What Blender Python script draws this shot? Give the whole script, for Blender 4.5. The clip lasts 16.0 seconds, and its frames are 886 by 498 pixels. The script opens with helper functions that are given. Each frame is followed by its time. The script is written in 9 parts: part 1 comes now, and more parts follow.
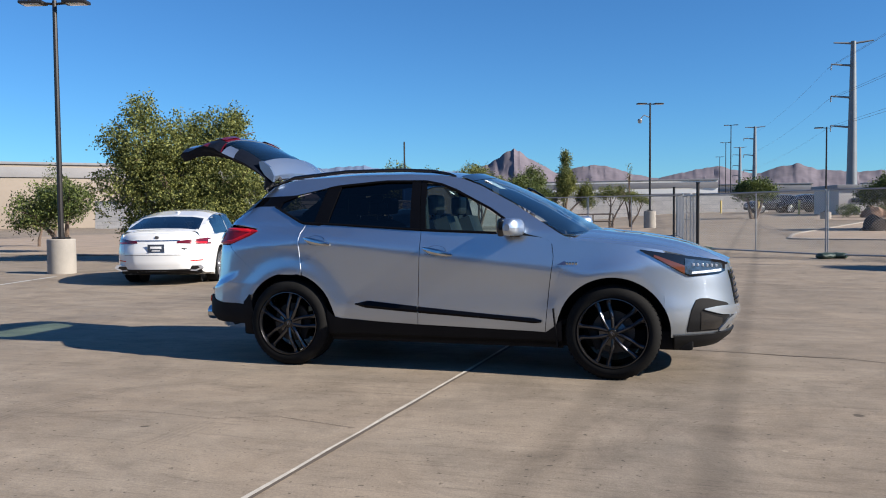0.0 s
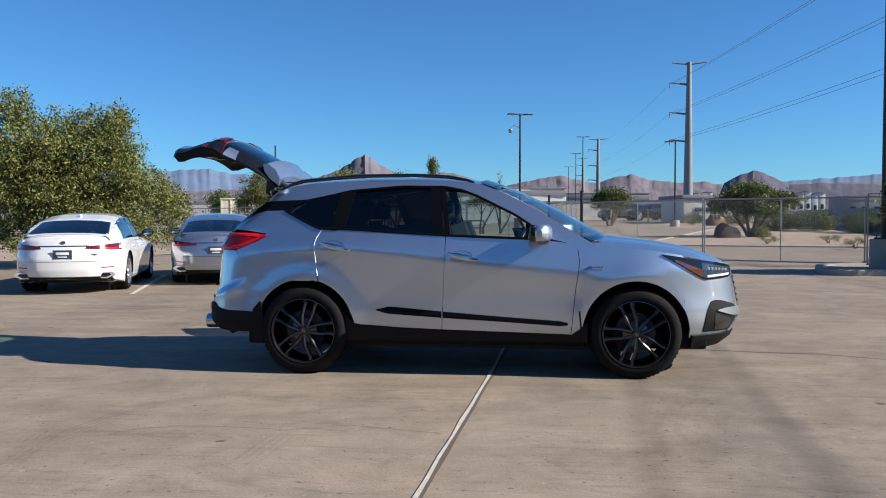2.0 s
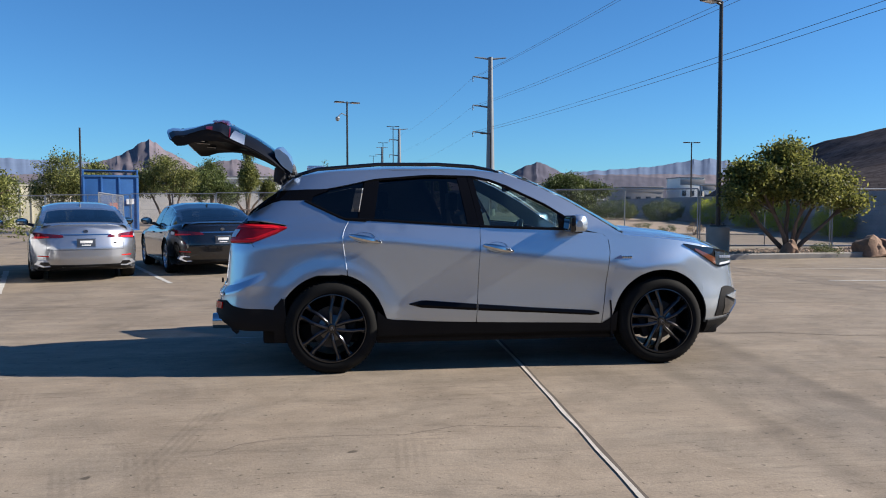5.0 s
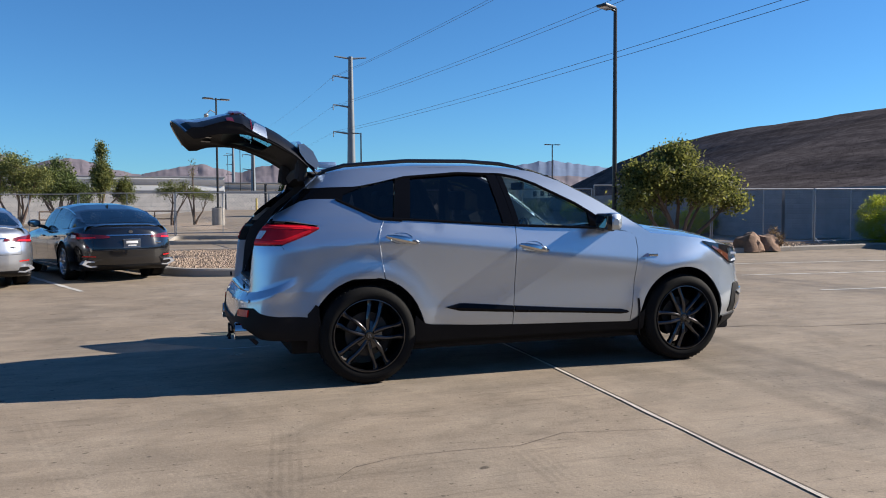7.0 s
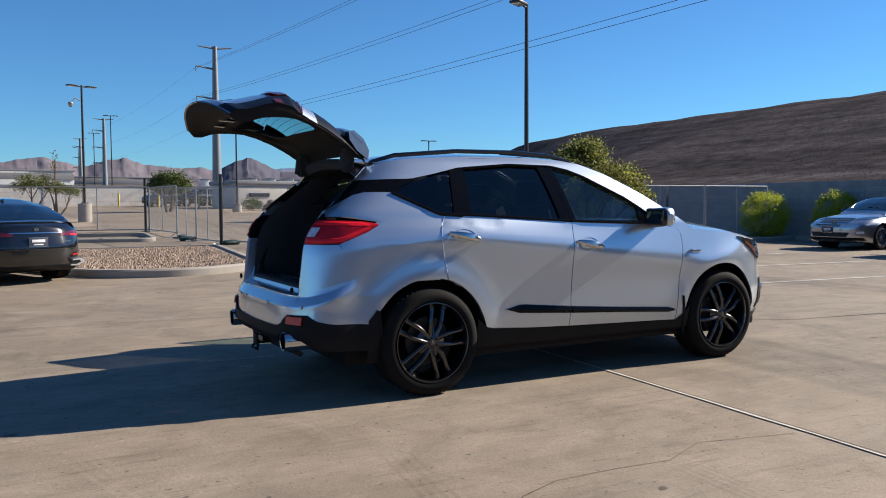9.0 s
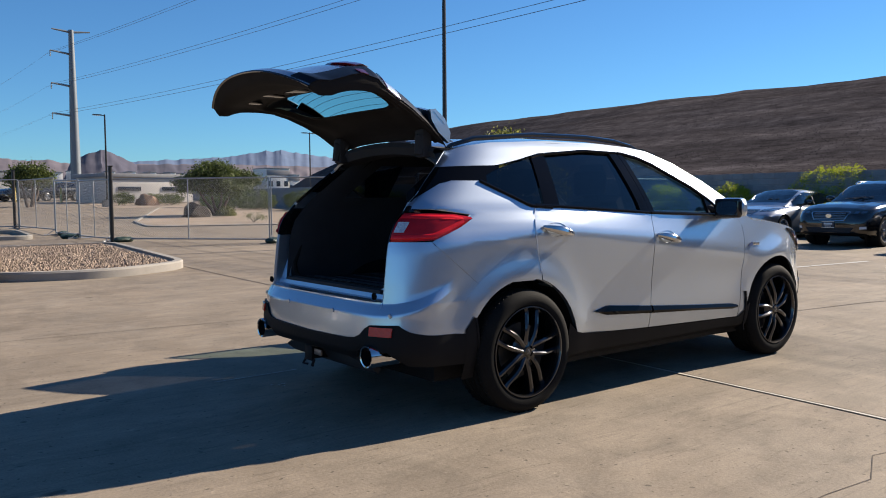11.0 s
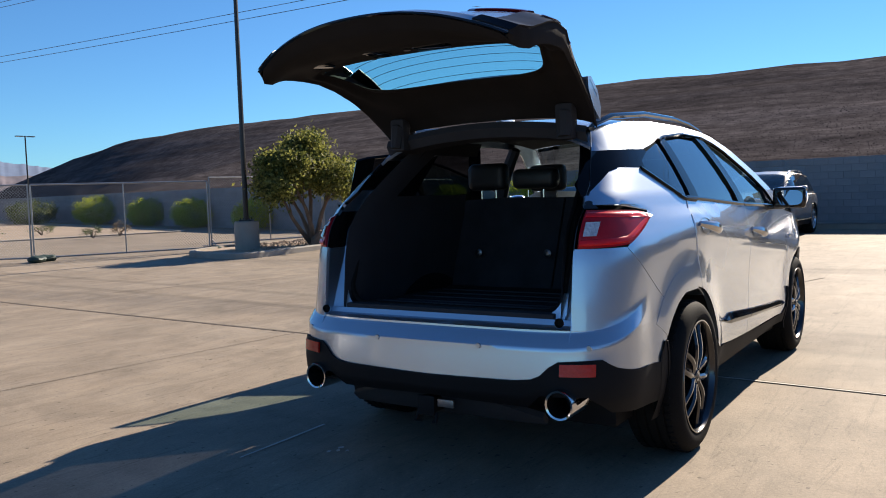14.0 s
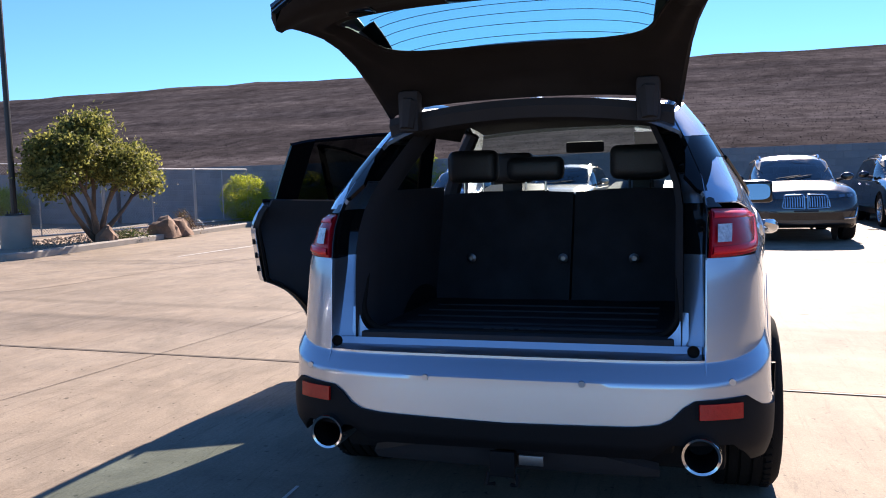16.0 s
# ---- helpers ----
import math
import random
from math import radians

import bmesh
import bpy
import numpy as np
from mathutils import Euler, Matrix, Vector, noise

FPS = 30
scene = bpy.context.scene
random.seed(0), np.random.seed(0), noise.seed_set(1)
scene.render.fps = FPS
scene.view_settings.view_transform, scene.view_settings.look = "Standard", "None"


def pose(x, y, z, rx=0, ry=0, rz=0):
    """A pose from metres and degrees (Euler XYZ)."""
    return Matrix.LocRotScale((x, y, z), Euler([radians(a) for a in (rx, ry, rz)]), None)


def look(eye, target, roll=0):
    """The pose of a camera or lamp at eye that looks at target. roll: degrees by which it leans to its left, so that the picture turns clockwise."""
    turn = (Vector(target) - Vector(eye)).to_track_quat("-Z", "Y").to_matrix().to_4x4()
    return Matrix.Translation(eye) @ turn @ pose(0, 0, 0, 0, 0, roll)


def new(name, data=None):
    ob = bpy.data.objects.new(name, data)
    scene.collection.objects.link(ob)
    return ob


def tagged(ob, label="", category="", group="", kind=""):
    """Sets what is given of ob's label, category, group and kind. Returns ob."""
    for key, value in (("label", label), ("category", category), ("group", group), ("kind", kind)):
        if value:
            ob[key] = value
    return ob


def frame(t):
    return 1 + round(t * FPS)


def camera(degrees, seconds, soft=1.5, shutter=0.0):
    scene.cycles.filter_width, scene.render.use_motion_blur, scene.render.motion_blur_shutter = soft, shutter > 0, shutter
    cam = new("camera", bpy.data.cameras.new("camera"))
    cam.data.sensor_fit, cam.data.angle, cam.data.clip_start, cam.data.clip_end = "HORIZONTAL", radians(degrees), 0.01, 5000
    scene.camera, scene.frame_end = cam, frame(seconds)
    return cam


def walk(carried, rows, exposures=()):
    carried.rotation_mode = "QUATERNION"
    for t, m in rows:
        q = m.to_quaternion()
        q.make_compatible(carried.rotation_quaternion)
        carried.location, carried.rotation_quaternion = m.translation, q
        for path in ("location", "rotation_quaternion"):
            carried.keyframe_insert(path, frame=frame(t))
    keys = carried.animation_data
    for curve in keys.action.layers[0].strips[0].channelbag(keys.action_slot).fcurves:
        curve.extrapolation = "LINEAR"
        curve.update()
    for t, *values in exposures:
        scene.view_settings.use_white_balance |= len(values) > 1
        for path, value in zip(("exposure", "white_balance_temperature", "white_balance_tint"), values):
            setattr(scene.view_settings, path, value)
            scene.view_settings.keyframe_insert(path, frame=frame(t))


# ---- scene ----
from mathutils.bvhtree import BVHTree

cam = camera(57.4, 16.0, soft=1.0)
PATH = [
    (0, (3.264, -7.25, 1.295), (2.697, -5.334, 1.209), -0.5),
    (0.5, (2.921, -7.349, 1.286), (2.451, -5.407, 1.202), -0.3),
    (1, (2.581, -7.451, 1.296), (2.19, -5.491, 1.218), -0.1),
    (1.5, (2.221, -7.571, 1.301), (1.919, -5.595, 1.229), -0.1),
    (2, (1.868, -7.571, 1.298), (1.662, -5.583, 1.225), -0.1),
    (2.5, (1.52, -7.596, 1.303), (1.398, -5.601, 1.225), 0.0),
    (3, (1.199, -7.604, 1.313), (1.146, -5.607, 1.226), -0.0),
    (3.5, (0.906, -7.542, 1.316), (0.958, -5.545, 1.223), -0.1),
    (4, (0.586, -7.504, 1.315), (0.72, -5.511, 1.216), 0.0),
    (6.5, (-1.067, -6.939, 1.316), (-0.509, -5.021, 1.216), -0.4),
    (7, (-1.407, -6.752, 1.304), (-0.76, -4.862, 1.203), -0.3),
    (7.5, (-1.731, -6.526, 1.293), (-1.0, -4.666, 1.193), -0.1),
    (8, (-2.024, -6.277, 1.303), (-1.235, -4.442, 1.204), -0.0),
    (10.5, (-3.132, -4.743, 1.286), (-1.942, -3.141, 1.153), -0.5),
    (11, (-3.304, -4.38, 1.283), (-2.077, -2.805, 1.154), -0.4),
    (11.5, (-3.425, -4.007, 1.274), (-2.144, -2.476, 1.149), -0.5),
    (12, (-3.538, -3.616, 1.275), (-2.212, -2.124, 1.152), -0.7),
    (12.5, (-3.687, -3.222, 1.277), (-2.286, -1.799, 1.153), -1.9),
    (13, (-3.773, -2.828, 1.274), (-2.292, -1.489, 1.146), -2.2),
    (13.5, (-3.854, -2.436, 1.276), (-2.273, -1.218, 1.142), -2.0),
    (14, (-3.899, -2.05, 1.275), (-2.228, -0.959, 1.144), -1.9),
    (14.5, (-3.861, -1.657, 1.288), (-2.141, -0.646, 1.152), -2.0),
    (15, (-3.83, -1.276, 1.285), (-2.033, -0.411, 1.143), -1.5),
    (15.5, (-3.75, -0.926, 1.293), (-1.885, -0.22, 1.137), -1.5),
    (16, (-3.596, -0.606, 1.319), (-1.687, -0.033, 1.148), -1.6),
]
EXPOSURES = [(0, 0.92, 6450, 10), (8, 0.92, 6650, 10), (11, 0.92, 7050, 11), (13, 0.94, 7150, 12), (14, 1.08, 7200, 12), (15, 1.42, 7150, 18), (16, 1.58, 7050, 20)]
walk(cam, [(t, look(eye, target, roll)) for t, eye, target, roll in PATH], EXPOSURES)

# ---- sky and sun ----
SUN_EL, SUN_AZ = 30.2, -5.5          # degrees; azimuth from +x towards +y
sun_way = Vector((math.cos(radians(SUN_AZ)) * math.cos(radians(SUN_EL)), math.sin(radians(SUN_AZ)) * math.cos(radians(SUN_EL)), math.sin(radians(SUN_EL))))
world = bpy.data.worlds.new("sky")
scene.world = world
world.use_nodes = True
sky = world.node_tree.nodes.new("ShaderNodeTexSky")
sky.sky_type = "NISHITA"
sky.sun_disc = False
sky.sun_elevation = radians(SUN_EL)
sky.sun_rotation = radians(90 - SUN_AZ)
sky.altitude = 600
sky.air_density, sky.dust_density, sky.ozone_density = 1.0, 0.0, 3.0
bg = world.node_tree.nodes["Background"]
bg.inputs["Strength"].default_value = 0.056
tintn = world.node_tree.nodes.new("ShaderNodeMix")
tintn.data_type, tintn.blend_type = "RGBA", "MULTIPLY"
tintn.inputs[0].default_value = 1.0
tintn.inputs[7].default_value = (0.44, 0.87, 1.26, 1)
world.node_tree.links.new(sky.outputs[0], tintn.inputs[6])
world.node_tree.links.new(tintn.outputs[2], bg.inputs["Color"])
sun = new("sun", bpy.data.lights.new("sun", "SUN"))
sun.data.energy, sun.data.angle, sun.data.color = 5.0, radians(0.53), (1.0, 0.93, 0.83)
sun.matrix_world = look(sun_way * 50, (0, 0, 0))

# ---- materials ----
MATS = {}


def mat(name, color, rough=0.5, metal=0.0, vary=0.12, scale=3.0, fine=40.0, bump=0.0, coat=0.0, spec=0.5, island=0.0, second=None, coat_rough=0.03):
    """A painted or raw surface: colour mottled at two scales, with fine relief."""
    if name in MATS:
        return MATS[name]
    m = bpy.data.materials.new(name)
    m.use_nodes = True
    nt = m.node_tree
    bsdf = nt.nodes["Principled BSDF"]
    bsdf.inputs["Roughness"].default_value = rough
    bsdf.inputs["Metallic"].default_value = metal
    bsdf.inputs["Coat Weight"].default_value = coat
    bsdf.inputs["Coat Roughness"].default_value = coat_rough
    bsdf.inputs["Specular IOR Level"].default_value = spec
    tc = nt.nodes.new("ShaderNodeTexCoord")
    n1, n2 = nt.nodes.new("ShaderNodeTexNoise"), nt.nodes.new("ShaderNodeTexNoise")
    for n, sc, det in ((n1, scale, 4), (n2, fine, 3)):
        n.inputs["Scale"].default_value = sc
        n.inputs["Detail"].default_value = det
        nt.links.new(tc.outputs["Object"], n.inputs["Vector"])
    add = nt.nodes.new("ShaderNodeMath")
    add.operation = "ADD"
    nt.links.new(n1.outputs["Fac"], add.inputs[0])
    half = nt.nodes.new("ShaderNodeMath")
    half.operation = "MULTIPLY"
    half.inputs[1].default_value = 0.6
    nt.links.new(n2.outputs["Fac"], half.inputs[0])
    nt.links.new(half.outputs[0], add.inputs[1])
    ramp = nt.nodes.new("ShaderNodeMapRange")
    ramp.inputs["From Min"].default_value, ramp.inputs["From Max"].default_value = 0.45, 1.15
    nt.links.new(add.outputs[0], ramp.inputs["Value"])
    mix = nt.nodes.new("ShaderNodeMix")
    mix.data_type = "RGBA"
    lo = second or tuple(c * (1 - vary) for c in color)
    hi = color if second else tuple(min(1, c * (1 + vary)) for c in color)
    mix.inputs[6].default_value = (*lo, 1)
    mix.inputs[7].default_value = (*hi, 1)
    fac = ramp.outputs[0]
    if island:
        geo = nt.nodes.new("ShaderNodeNewGeometry")
        sc = nt.nodes.new("ShaderNodeMath")
        sc.operation = "MULTIPLY_ADD"
        sc.inputs[1].default_value = island
        sc.inputs[2].default_value = -island / 2
        nt.links.new(geo.outputs["Random Per Island"], sc.inputs[0])
        a2 = nt.nodes.new("ShaderNodeMath")
        a2.operation = "ADD"
        nt.links.new(sc.outputs[0], a2.inputs[0])
        nt.links.new(fac, a2.inputs[1])
        fac = a2.outputs[0]
    nt.links.new(fac, mix.inputs[0])
    nt.links.new(mix.outputs[2], bsdf.inputs["Base Color"])
    if bump:
        bp = nt.nodes.new("ShaderNodeBump")
        bp.inputs["Strength"].default_value = bump
        bp.inputs["Distance"].default_value = 0.02
        nt.links.new(add.outputs[0], bp.inputs["Height"])
        nt.links.new(bp.outputs[0], bsdf.inputs["Normal"])
    MATS[name] = m
    return m


def glass(name, tint, gloss=0.06, rough=0.0):
    """Thin sheet glass: what is behind shows tinted, and the surface mirrors more at a slant."""
    if name in MATS:
        return MATS[name]
    m = bpy.data.materials.new(name)
    m.use_nodes = True
    nt = m.node_tree
    nt.nodes.remove(nt.nodes["Principled BSDF"])
    out = nt.nodes["Material Output"]
    tr, gl, mx = nt.nodes.new("ShaderNodeBsdfTransparent"), nt.nodes.new("ShaderNodeBsdfGlossy"), nt.nodes.new("ShaderNodeMixShader")
    lw = nt.nodes.new("ShaderNodeLayerWeight")
    lw.inputs["Blend"].default_value = 0.5
    po = nt.nodes.new("ShaderNodeMath")
    po.operation = "POWER"
    po.inputs[1].default_value = 4.0
    nt.links.new(lw.outputs["Facing"], po.inputs[0])
    fr = nt.nodes.new("ShaderNodeMath")
    fr.operation = "MULTIPLY_ADD"
    fr.inputs[1].default_value, fr.inputs[2].default_value = 0.9, gloss
    nt.links.new(po.outputs[0], fr.inputs[0])
    tr.inputs["Color"].default_value = (*tint, 1)
    gl.inputs["Roughness"].default_value = rough
    gl.inputs["Color"].default_value = (1, 1, 1, 1)
    nt.links.new(fr.outputs[0], mx.inputs[0])
    nt.links.new(tr.outputs[0], mx.inputs[1])
    nt.links.new(gl.outputs[0], mx.inputs[2])
    nt.links.new(mx.outputs[0], out.inputs["Surface"])
    MATS[name] = m
    return m




def flake_paint(name, color, sharp, broad, share, metal=0.85):
    """Metallic paint: a crisp sheen, a broad glitter of flakes and a clear coat over both."""
    m = mat(name, color, sharp, metal, 0.03, 2, 900, 0.0, 1.0, coat_rough=0.02)
    nt = m.node_tree
    one = nt.nodes["Principled BSDF"]
    two = nt.nodes.new("ShaderNodeBsdfPrincipled")
    src = one.inputs["Base Color"].links[0].from_socket
    nt.links.new(src, two.inputs["Base Color"])
    for key, v in (("Roughness", broad), ("Metallic", metal), ("Coat Weight", 1.0), ("Coat Roughness", 0.02)):
        two.inputs[key].default_value = v
    mx = nt.nodes.new("ShaderNodeMixShader")
    mx.inputs[0].default_value = share
    nt.links.new(one.outputs[0], mx.inputs[1])
    nt.links.new(two.outputs[0], mx.inputs[2])
    nt.links.new(mx.outputs[0], nt.nodes["Material Output"].inputs["Surface"])
    return m


SILVER = flake_paint("silver_paint", (0.465, 0.530, 0.610), 0.20, 0.48, 0.42, 0.95)
# paler than the body silver: sun glint on the fold put into its colour
GLINT_EDGE = mat("glint_folded_edge", (0.62, 0.66, 0.72), 0.35, 0.6, 0.05, 3, 60, 0, 0.5)
CLADDING = mat("black_plastic", (0.009, 0.009, 0.010), 0.62, 0, 0.25, 4, 300, 0.05, 0, 0.14)
GLOSS_BLACK = mat("gloss_black", (0.008, 0.008, 0.009), 0.07, 0, 0.1, 3, 60, 0, 0.4)
FRAME_BLACK = mat("piano_black_frame", (0.004, 0.004, 0.005), 0.05, 0, 0.15, 5, 120, 0.0, 0, 0.12)
NAVY_BLACK = mat("blue_black_gloss", (0.006, 0.008, 0.014), 0.38, 0, 0.1, 3, 60, 0, 0.0, 0.12)
RUBBER = mat("tyre_rubber", (0.010, 0.0098, 0.0096), 0.8, 0, 0.35, 6, 120, 0.1, 0, 0.1)
DARK_STEEL = mat("dark_steel", (0.06, 0.06, 0.06), 0.5, 0.8, 0.2, 8, 80)
RIM = mat("dark_alloy", (0.045, 0.045, 0.05), 0.22, 0.85, 0.1, 5, 80, 0, 0.8)
CHROME = mat("chrome", (0.55, 0.555, 0.57), 0.12, 1.0, 0.03, 5, 50)
STEEL = mat("dull_steel", (0.22, 0.22, 0.23), 0.4, 1.0, 0.15, 8, 80)
GATE_TRIM = mat("brown_black_trim", (0.018, 0.0155, 0.015), 0.75, 0, 0.25, 6, 200, 0.1, 0, 0.12)
TRIM = mat("black_interior_trim", (0.035, 0.035, 0.039), 0.8, 0, 0.2, 5, 200, 0.08, 0, 0.2)
FABRIC = mat("black_carpet", (0.026, 0.026, 0.029), 0.95, 0, 0.3, 8, 300, 0.3, 0, 0.1)
LEATHER = mat("black_leather", (0.018, 0.018, 0.019), 0.45, 0, 0.2, 8, 160, 0.15)
LIGHT_LINER = mat("dark_headliner", (0.02, 0.02, 0.022), 0.9, 0, 0.1, 8, 200, 0.1)
RED_LENS = mat("red_lens", (0.74, 0.012, 0.022), 0.25, 0, 0.15, 20, 120, 0, 0.15, 0.25)
DARK_RED = mat("dark_red_lens", (0.38, 0.006, 0.014), 0.2, 0, 0.15, 20, 120, 0, 0.12, 0.25)
CLEAR_LENS = mat("clear_lens", (0.60, 0.62, 0.66), 0.15, 0.0, 0.2, 40, 150, 0.1, 1.0)
GATE_RED = mat("deep_gate_red_lens", (0.09, 0.004, 0.008), 0.1, 0, 0.15, 20, 120, 0, 0.5)
LAMP_CELL = mat("clear_lamp_cell", (0.50, 0.53, 0.56), 0.12, 0.3, 0.5, 60, 150, 0.2, 0.8)
HEADLENS = mat("headlight_lens", (0.10, 0.135, 0.165), 0.10, 0.7, 0.5, 30, 120, 0.1, 1.0)
AMBER = mat("amber_lens", (0.12, 0.036, 0.013), 0.15, 0, 0.1, 20, 100, 0, 1.0)
REFLECTOR = mat("red_reflector", (0.48, 0.010, 0.009), 0.2, 0, 0.15, 60, 200, 0.1, 0.1)
PRIVACY = glass("privacy_glass", (0.055, 0.058, 0.062), 0.045)
TINTED = glass("tinted_glass", (0.45, 0.60, 0.58))
WINDSHIELD = glass("windshield_glass", (0.60, 0.72, 0.72))
HATCHGLASS = glass("hatch_glass", (0.46, 0.72, 0.68))
MIRROR = mat("mirror_face", (0.32, 0.35, 0.37), 0.02, 1.0, 0.0, 1, 10)
PLATE = mat("dark_plate", (0.03, 0.04, 0.06), 0.5, 0, 0.1, 5, 60)
WHITE_BAR = mat("plate_print", (0.7, 0.7, 0.7), 0.5)


def leaf(name, hi, lo, thin=0.5, spread=1.3):
    """Leaf surface: light falls through the blade as well as off it."""
    m = mat(name, hi, 0.55, 0, 0.3, 2, 10, 0, 0, 0.3, spread, lo)
    nt = m.node_tree
    bsdf = nt.nodes["Principled BSDF"]
    src = bsdf.inputs["Base Color"].links[0].from_socket
    tl, mx = nt.nodes.new("ShaderNodeBsdfTranslucent"), nt.nodes.new("ShaderNodeMixShader")
    mx.inputs[0].default_value = thin
    nt.links.new(src, tl.inputs["Color"])
    nt.links.new(bsdf.outputs[0], mx.inputs[1])
    nt.links.new(tl.outputs[0], mx.inputs[2])
    nt.links.new(mx.outputs[0], nt.nodes["Material Output"].inputs["Surface"])
    return m


# ---- mesh helpers ----


def part(name, bm, material, parent=None, label="", smooth=True, solid=0.0, kind=""):
    """One mesh object out of a bmesh, under a thing or a part."""
    me = bpy.data.meshes.new(name)
    bm.to_mesh(me)
    bm.free()
    return part_mesh(name, me, material, parent, label, smooth, solid, kind)


def part_mesh(name, me, material, parent=None, label="", smooth=True, solid=0.0, kind=""):
    if smooth and len(me.polygons):
        me.polygons.foreach_set("use_smooth", [True] * len(me.polygons))
        me.set_sharp_from_angle(angle=radians(28))
    me.materials.append(material)
    ob = new(name, me)
    if parent is not None:
        ob.parent = parent
    if label:
        ob["label"] = label
    if kind:
        ob["kind"] = kind
    if solid:
        md = ob.modifiers.new("thickness", "SOLIDIFY")
        md.thickness, md.offset = solid, -1
        es = ob.modifiers.new("edges", "EDGE_SPLIT")
        es.split_angle = radians(28)
    return ob


def thing(name, m, label, category, group=""):
    ob = new(name)
    ob.empty_display_size = 0.2
    ob.matrix_world = m
    return tagged(ob, label, category, group)


def box(bm, c, s, bevel=0.0, m=None, seg=2):
    r = bmesh.ops.create_cube(bm, size=1, matrix=Matrix.LocRotScale(c, None, s) if m is None else m @ Matrix.LocRotScale(c, None, s))
    if bevel:
        es = list({e for v in r["verts"] for e in v.link_edges})
        bmesh.ops.bevel(bm, geom=es, offset=bevel, segments=seg, affect="EDGES", profile=0.6)


def boxed(c, s, bevel=0.0, m=None, seg=2):
    bm = bmesh.new()
    box(bm, c, s, bevel, m, seg)
    return bm


def tube(bm, pts, rs, seg=8, cap=True):
    """A round bar along the points; rs: one radius, or one each."""
    pts = [Vector(p) for p in pts]
    if not hasattr(rs, "__len__"):
        rs = [rs] * len(pts)
    rings = []
    side = None
    for i, p in enumerate(pts):
        d = (pts[min(i + 1, len(pts) - 1)] - pts[max(i - 1, 0)]).normalized()
        if side is None:
            side = d.orthogonal().normalized()
        side = (side - d * side.dot(d)).normalized()
        up = d.cross(side)
        rings.append([bm.verts.new(p + (side * math.cos(a) + up * math.sin(a)) * rs[i]) for a in (2 * math.pi * k / seg for k in range(seg))])
    for a, b in zip(rings, rings[1:]):
        for k in range(seg):
            bm.faces.new((a[k], a[(k + 1) % seg], b[(k + 1) % seg], b[k]))
    if cap:
        bm.faces.new(rings[0][::-1])
        bm.faces.new(rings[-1])


def tubed(pts, rs, seg=8):
    bm = bmesh.new()
    tube(bm, pts, rs, seg)
    return bm


def lathe(bm, profile, seg=32, m=None, closed=False):
    """Turns (radius, height) points about z."""
    m = m or Matrix()
    rings = [[bm.verts.new(m @ Vector((r * math.cos(2 * math.pi * k / seg), r * math.sin(2 * math.pi * k / seg), h))) for k in range(seg)] for r, h in profile]
    pairs = list(zip(rings, rings[1:])) + ([(rings[-1], rings[0])] if closed else [])
    for a, b in pairs:
        for k in range(seg):
            bm.faces.new((a[k], a[(k + 1) % seg], b[(k + 1) % seg], b[k]))
    return rings


def sheet(bm, rows, out=None, skip=None):
    """Quads over a grid of points; out: a point inside, away from which the faces look."""
    vs = [[bm.verts.new(p) for p in r] for r in rows]
    fs = []
    for i in range(len(vs) - 1):
        for j in range(len(vs[i]) - 1):
            if skip and skip(i, j):
                continue
            q = [vs[i][j], vs[i][j + 1], vs[i + 1][j + 1], vs[i + 1][j]]
            try:
                fs.append(bm.faces.new(q))
            except ValueError:
                pass
    if out is not None and fs:
        o = Vector(out)
        t = 0.0
        for f in fs:
            f.normal_update()
            t += f.normal.dot(f.calc_center_median() - o) * f.calc_area()
        if t < 0:
            bmesh.ops.reverse_faces(bm, faces=fs)
    return vs


def lerp(a, b, t):
    return a + (b - a) * t


def smooth01(t):
    t = max(0.0, min(1.0, t))
    return t * t * (3 - 2 * t)


def curve(table):
    xs, ys = [p[0] for p in table], [p[1] for p in table]
    return lambda v: float(np.interp(v, xs, ys))


def steps(a, b, n):
    return [a + (b - a) * i / n for i in range(n + 1)]

# ---- ground ----


TREADS = ((-0.87, -2.75, 82, 0.9, 0.84), (-2.0, -2.0, 105, 0.95, 1.10), (-0.93, -3.4, 103, 0.6, 0.84),
          (-1.25, -3.45, 107, 0.5, 0.86), (0.39, -3.1, 86, 0.5, 0.88))


